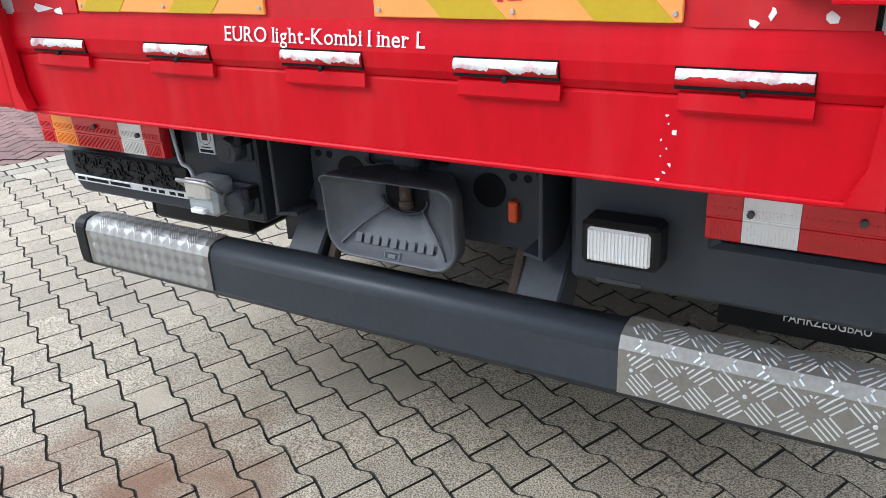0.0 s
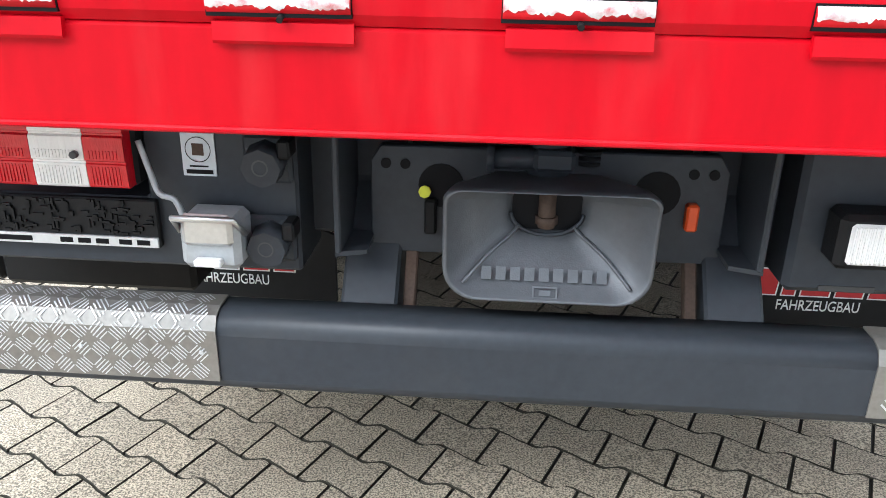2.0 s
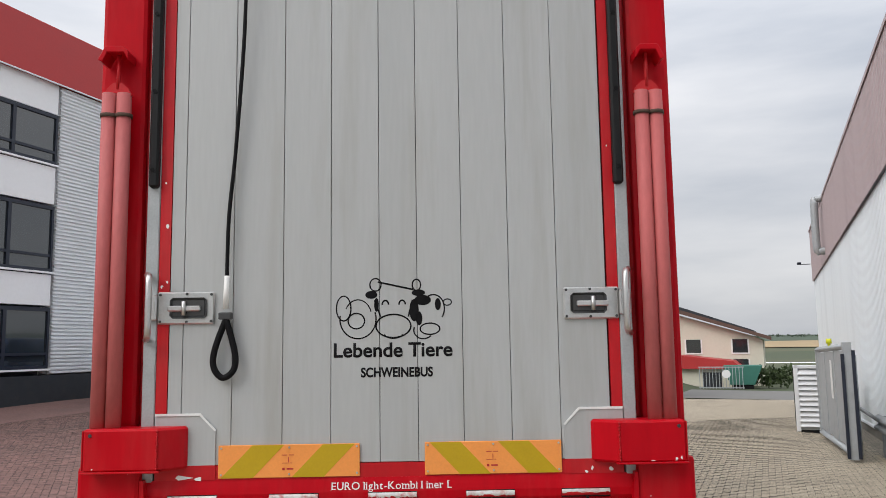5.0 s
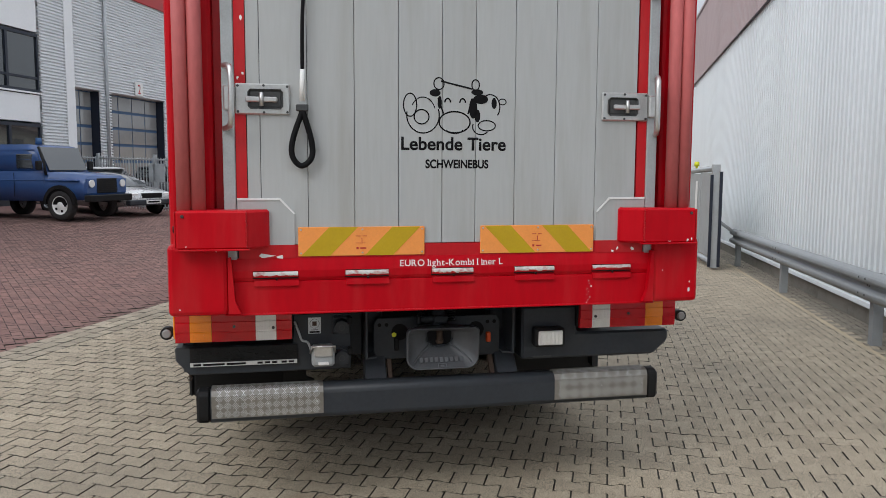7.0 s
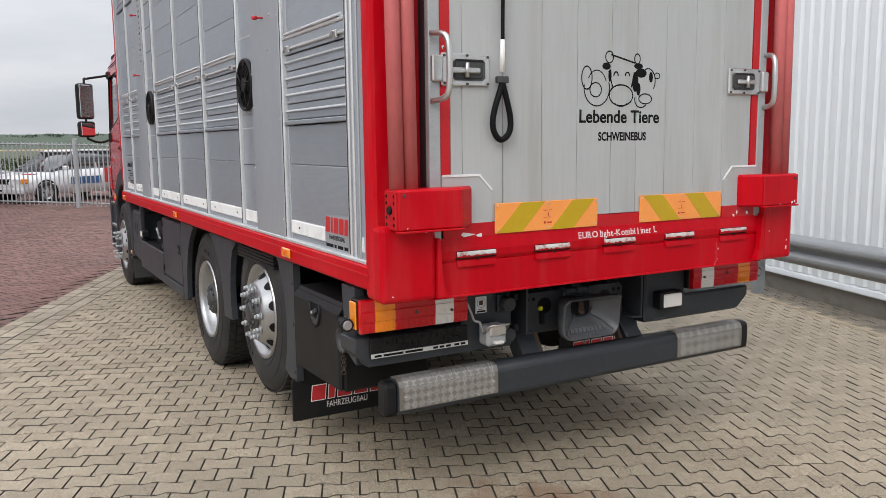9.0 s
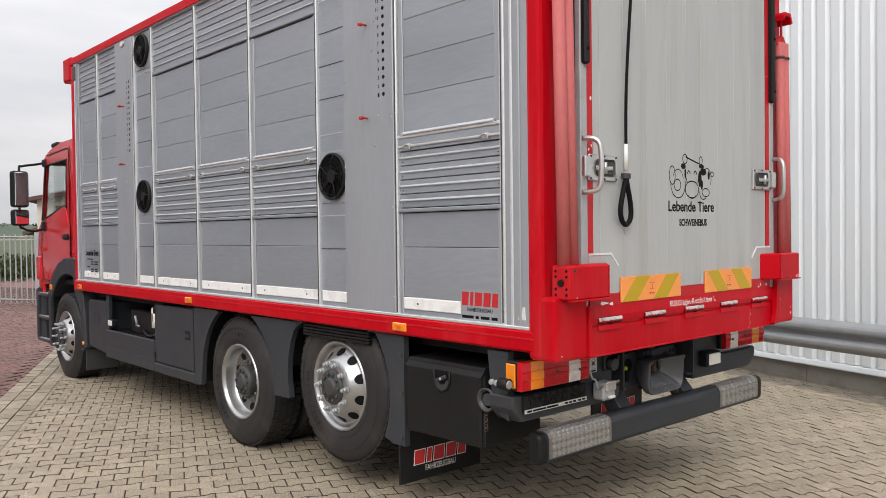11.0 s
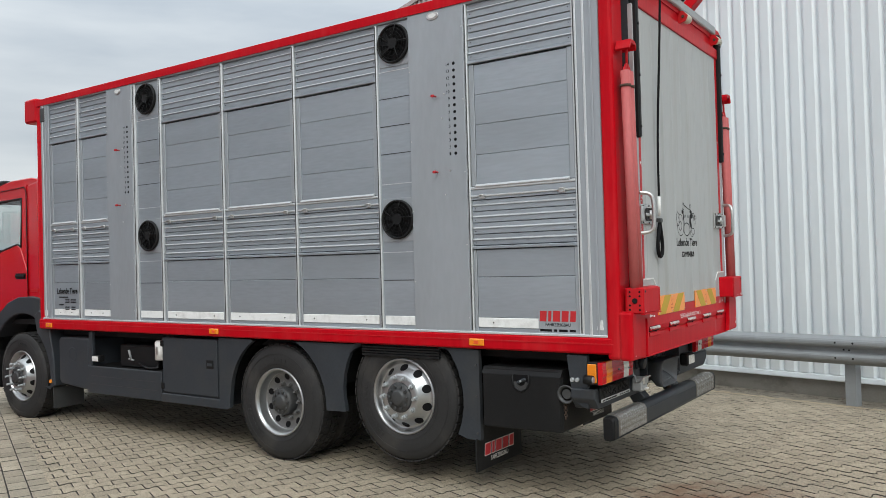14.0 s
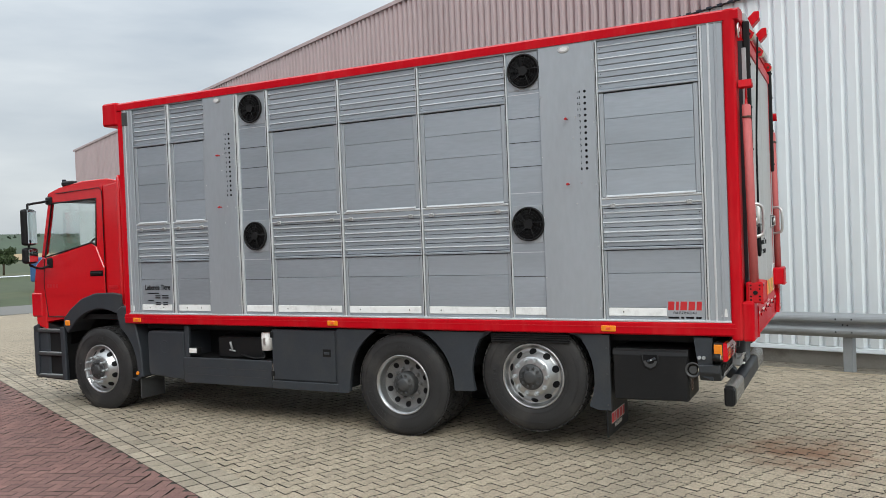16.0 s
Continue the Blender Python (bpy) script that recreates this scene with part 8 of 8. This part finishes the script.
rnd = random.Random(11)
hedge = new("hedge", foliage_mesh("hedge", [leaf_cloud(rnd, site(53.2 + rnd.uniform(-0.6, 0.6), -3.0 + i * 0.45, 0.75 + rnd.uniform(-0.2, 0.2)), (0.8, 0.6, 0.75), 170, 0.13) for i in range(5)], LEAF))
tagged(hedge, "clipped green hedge along the far road", "hedge", kind="stuff")
for x, y, h in ((55.6, 96.5, 3.6), (58.8, 99.5, 3.9), (53.0, 99.0, 4.2)):
    tree = thing("tree", "broad green tree with a rounded uneven crown", "tree", Matrix.Translation((x, y, -1.0)), "trees beyond the yard")
    part("trunk", add_cyl(tube([(0, 0, 0), (0.06, 0, h * 0.3), (-0.05, 0.05, h * 0.6)], 0.14, 8), (0, 0, h * 0.35), (h * 0.2, 0.1, h * 0.65), 0.07, 0.03, 6), BARK, tree)
    cl = [leaf_cloud(rnd, (rnd.uniform(-0.3, 0.3) * h, rnd.uniform(-0.3, 0.3) * h, h * rnd.uniform(0.45, 0.9)), (h * 0.2, h * 0.2, h * 0.15), 200, 0.14) for _ in range(14)]
    ob = new("crown", foliage_mesh("crown", cl, LEAF))
    ob.parent = tree
for cx, cy, w in ((2.5, 33.0, 11), (-6.0, 60, 24)):
    g = new("shrubs", foliage_mesh("shrubs", [leaf_cloud(rnd, (cx + rnd.uniform(-w, w) * 0.5, cy + rnd.uniform(-2, 2), 0.3 + rnd.uniform(0, 0.35)), (1.4, 1.0, 0.7), 420, 0.085) for _ in range(26)], LEAF))
    tagged(g, "low green shrubs and tall grass beyond the fence", "shrubs", kind="stuff")
# wooded ridges and fields on the horizon


def swell(deg):
    """How high the ridge stands in that direction: lower in a broad dip."""
    return 1.0 - 0.62 * smooth(13, 20, deg) + 0.80 * smooth(28, 34, deg)


def ridge(name, r, a0, a1, h0, h1, seed, material, label, bump):
    bm = bmesh.new()
    k = 160
    lo, hi, bk = [], [], []
    for i in range(k + 1):
        a = radians(a0 + (a1 - a0) * i / k)
        n1 = noise.noise(Vector((i * 0.045, seed, 0)))
        n2 = noise.noise(Vector((i * 0.6, seed + 5, 0)))
        h = (h0 + (h1 - h0) * (0.5 + 0.8 * n1)) * (swell(math.degrees(a)) if bump > 0.3 else 1.0) + bump * n2
        c, s = math.sin(a), math.cos(a)
        lo.append(bm.verts.new((r * 0.8 * c, r * 0.8 * s, -1)))
        hi.append(bm.verts.new((r * c, r * s, h)))
        bk.append(bm.verts.new((r * 1.2 * c, r * 1.2 * s, h * 0.9)))
    for i in range(k):
        bm.faces.new((lo[i], lo[i + 1], hi[i + 1], hi[i]))
        bm.faces.new((hi[i], hi[i + 1], bk[i + 1], bk[i]))
    return solid(name, bm, material, label, "hills", kind="structure")


ridge("backdrop_field", 420, -60, 80, 0.2, 1.6, 2.0, WHEAT, "pale stubble fields on the far slope", 0.1)
ridge("backdrop_woods", 620, -80, 90, 9.0, 14.0, 7.0, LEAF_FAR, "wooded ridge on the horizon", 0.6)
vs, fs = [], []
for i in range(2600):
    a, r = radians(rnd.uniform(-75, 85)), rnd.uniform(590, 640)
    h = (9 + 5 * (0.5 + 0.8 * noise.noise(Vector(((math.degrees(a) + 80) / 170 * 160 * 0.045, 7.0, 0))))) * swell(math.degrees(a))
    c, f = leaf_cloud(rnd, (r * math.sin(a), r * math.cos(a), h * rnd.uniform(0.35, 0.95)), (5, 5, 1.2), 10, 1.1)
    k = len(vs)
    vs += c
    fs += [tuple(j + k for j in q) for q in f]
me = bpy.data.meshes.new("far_trees")
me.from_pydata([tuple(v) for v in vs], [], fs)
me.materials.append(LEAF_FAR)
tagged(new("far_trees", me), "dense far woods along the ridge", "woods", kind="stuff")

# ---- paving, laid last ----
PITCH, COURSE, A_PAV = 0.186, 0.140, 23.75
RD = Vector((math.cos(radians(A_PAV)), -math.sin(radians(A_PAV)), 0))
CD = Vector((math.sin(radians(A_PAV)), math.cos(radians(A_PAV)), 0))
PAV0 = Vector((0.021, -0.129, 0))


def wave(t):
    """The joint between two rows: low where a block begins, high at its middle."""
    return -0.0105 * (math.cos(2 * math.pi * t) - 0.20 * math.cos(6 * math.pi * t)) - 0.0035 * math.sin(4 * math.pi * t)


def s_block():
    """Outline of one wavy block, in row and course directions."""
    g, h, k = 0.0038, 0.0037, 12
    low = [(g + (PITCH - 2 * g) * i / k, wave(i / k) + h) for i in range(k + 1)]
    top = [(g + (PITCH - 2 * g) * i / k, COURSE + wave(i / k - 0.5) - h) for i in range(k, -1, -1)]
    return low + top


def block_mesh(outline, top, inset=0.0012, drop=0.003):
    """Top face, a small chamfer and the sides down to the bed."""
    k = len(outline)
    cx, cy = sum(p[0] for p in outline) / k, sum(p[1] for p in outline) / k
    vs = []
    for f, z in ((inset, top), (0.0, top - drop), (0.0, top - 0.03)):
        for x, y in outline:
            d = math.hypot(x - cx, y - cy)
            vs.append(((x - cx) * (1 - f / d), (y - cy) * (1 - f / d), z))
    fs = [tuple(range(k))]
    for a in (0, k):
        for i in range(k):
            j = (i + 1) % k
            fs.append((a + k + i, a + k + j, a + j, a + i))
    return vs, fs, (cx, cy)


def lay(name, shapes, spots, material, parent_name, label, near, cap=300):
    """Lays blocks: those that near() picks are parts, the rest is joined. spots: shape, place, angle."""
    root = bpy.data.objects[parent_name]
    meshes = []
    for i, (v, f, _) in enumerate(shapes):
        me = bpy.data.meshes.new(name)
        me.from_pydata(v, [], f)
        me.materials.append(material)
        me.materials.append(JOINT)
        me.polygons.foreach_set("material_index", [min(q, 1) for q in range(len(f))])
        meshes.append(me)
    picked = 0
    vs, fs = [], []
    rnd = random.Random(3)
    for i, p, a in spots:
        tilt = Euler((rnd.gauss(0, 0.006), rnd.gauss(0, 0.006), a + rnd.gauss(0, 0.004)))
        lift = rnd.gauss(0, 0.0008)
        if picked < cap and near(p):
            ob = new(name, meshes[i])
            ob.parent = root
            ob.location, ob.rotation_euler = (p.x, p.y, p.z + lift), tilt
            picked += 1
            continue
        m = np.array(tilt.to_matrix())
        k = len(vs)
        arr = np.array(shapes[i][0]) @ m.T + np.array((p.x, p.y, p.z + lift))
        vs.extend(map(tuple, arr))
        fs.extend(tuple(j + k for j in f) for f in shapes[i][1])
    me = bpy.data.meshes.new(name + "s")
    me.from_pydata(vs, [], fs)
    me.materials.append(material)
    me.materials.append(JOINT)                     # dirt sits on the edges and in the joints
    per = len(shapes[0][1])
    me.polygons.foreach_set("material_index", [min(q % per, 1) for q in range(len(fs))])
    ob = new(name + "s", me)
    ob.parent = root
    tagged(ob, label, kind="stuff")


blk = block_mesh(s_block(), 0.0)
spots, verge = [], []
for j in range(-48, 218):
    for i in range(-90, 66):
        o = PAV0 + CD * (j * COURSE + blk[2][1]) + RD * ((i + 0.5 * (j % 2)) * PITCH + blk[2][0])
        s, n = to_site(o.x, o.y)
        nw = to_wall(o.x, o.y)[1]
        if -5.5 < s < 24 and -0.02 < nw < 0.55:
            verge.append((0, site(s, n, -0.002), radians(-A_PAV)))
        elif -5.5 < s < 24 and -7.92 < n and nw <= -0.02:
            spots.append((0, site(s, n, -0.004 if n < -7.72 else 0.0), radians(-A_PAV)))
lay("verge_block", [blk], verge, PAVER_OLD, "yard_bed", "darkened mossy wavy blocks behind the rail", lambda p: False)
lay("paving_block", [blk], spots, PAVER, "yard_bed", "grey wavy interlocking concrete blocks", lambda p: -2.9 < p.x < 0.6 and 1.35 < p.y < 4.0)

# band of square stones between the two pavings
kerb = [block_mesh([(0, 0), (w, 0), (w, 0.143), (0, 0.143)], 0.0, 0.004, 0.005) for w in (0.175, 0.205, 0.235)]
spots = []
rnd = random.Random(8)
for c in range(3):
    s = -6.0 - c * 0.07
    while s < 34:
        i = rnd.randrange(3)
        w = (0.175, 0.205, 0.235)[i]
        spots.append((i, site(s + w / 2, -8.25 + 0.078 + c * 0.149), radians(90 - A_SITE)))
        s += w + 0.007
lay("band_stone", kerb, spots, KERB, "yard_bed", "weathered square stones in a band", lambda p: p.y > 2.0 and p.y < 13.0)

# red blocks in a herringbone
brick = block_mesh([(0, 0), (0.195, 0), (0.195, 0.095), (0, 0.095)], 0.002, 0.0025, 0.004)
H_ANG = radians(90 - A_SITE + 45)
c_, s_ = math.cos(H_ANG), math.sin(H_ANG)
spots = []
origin = site(2, -9.0)
for x in range(-330, 330):
    for y in range(-330, 330):
        k = (x - y) % 4
        if k == 0:
            u_, v_, a = x * 0.1 + 0.1, y * 0.1 + 0.05, H_ANG
        elif k == 2:
            u_, v_, a = x * 0.1 + 0.05, y * 0.1, H_ANG + math.pi / 2
        else:
            continue
        px, py = origin.x + u_ * c_ - v_ * s_, origin.y + u_ * s_ + v_ * c_
        s, n = to_site(px, py)
        if -7 < s < 24 and -19 < n < -8.20:
            spots.append((0, site(s, n, -0.007 if n > -8.36 else 0.0), a))
lay("red_block", [brick], spots, PAVER_RED, "red_yard", "red rectangular paving blocks in a herringbone", lambda p: to_site(p.x, p.y)[1] > -9.9 and 0.2 < to_site(p.x, p.y)[0] < 5)
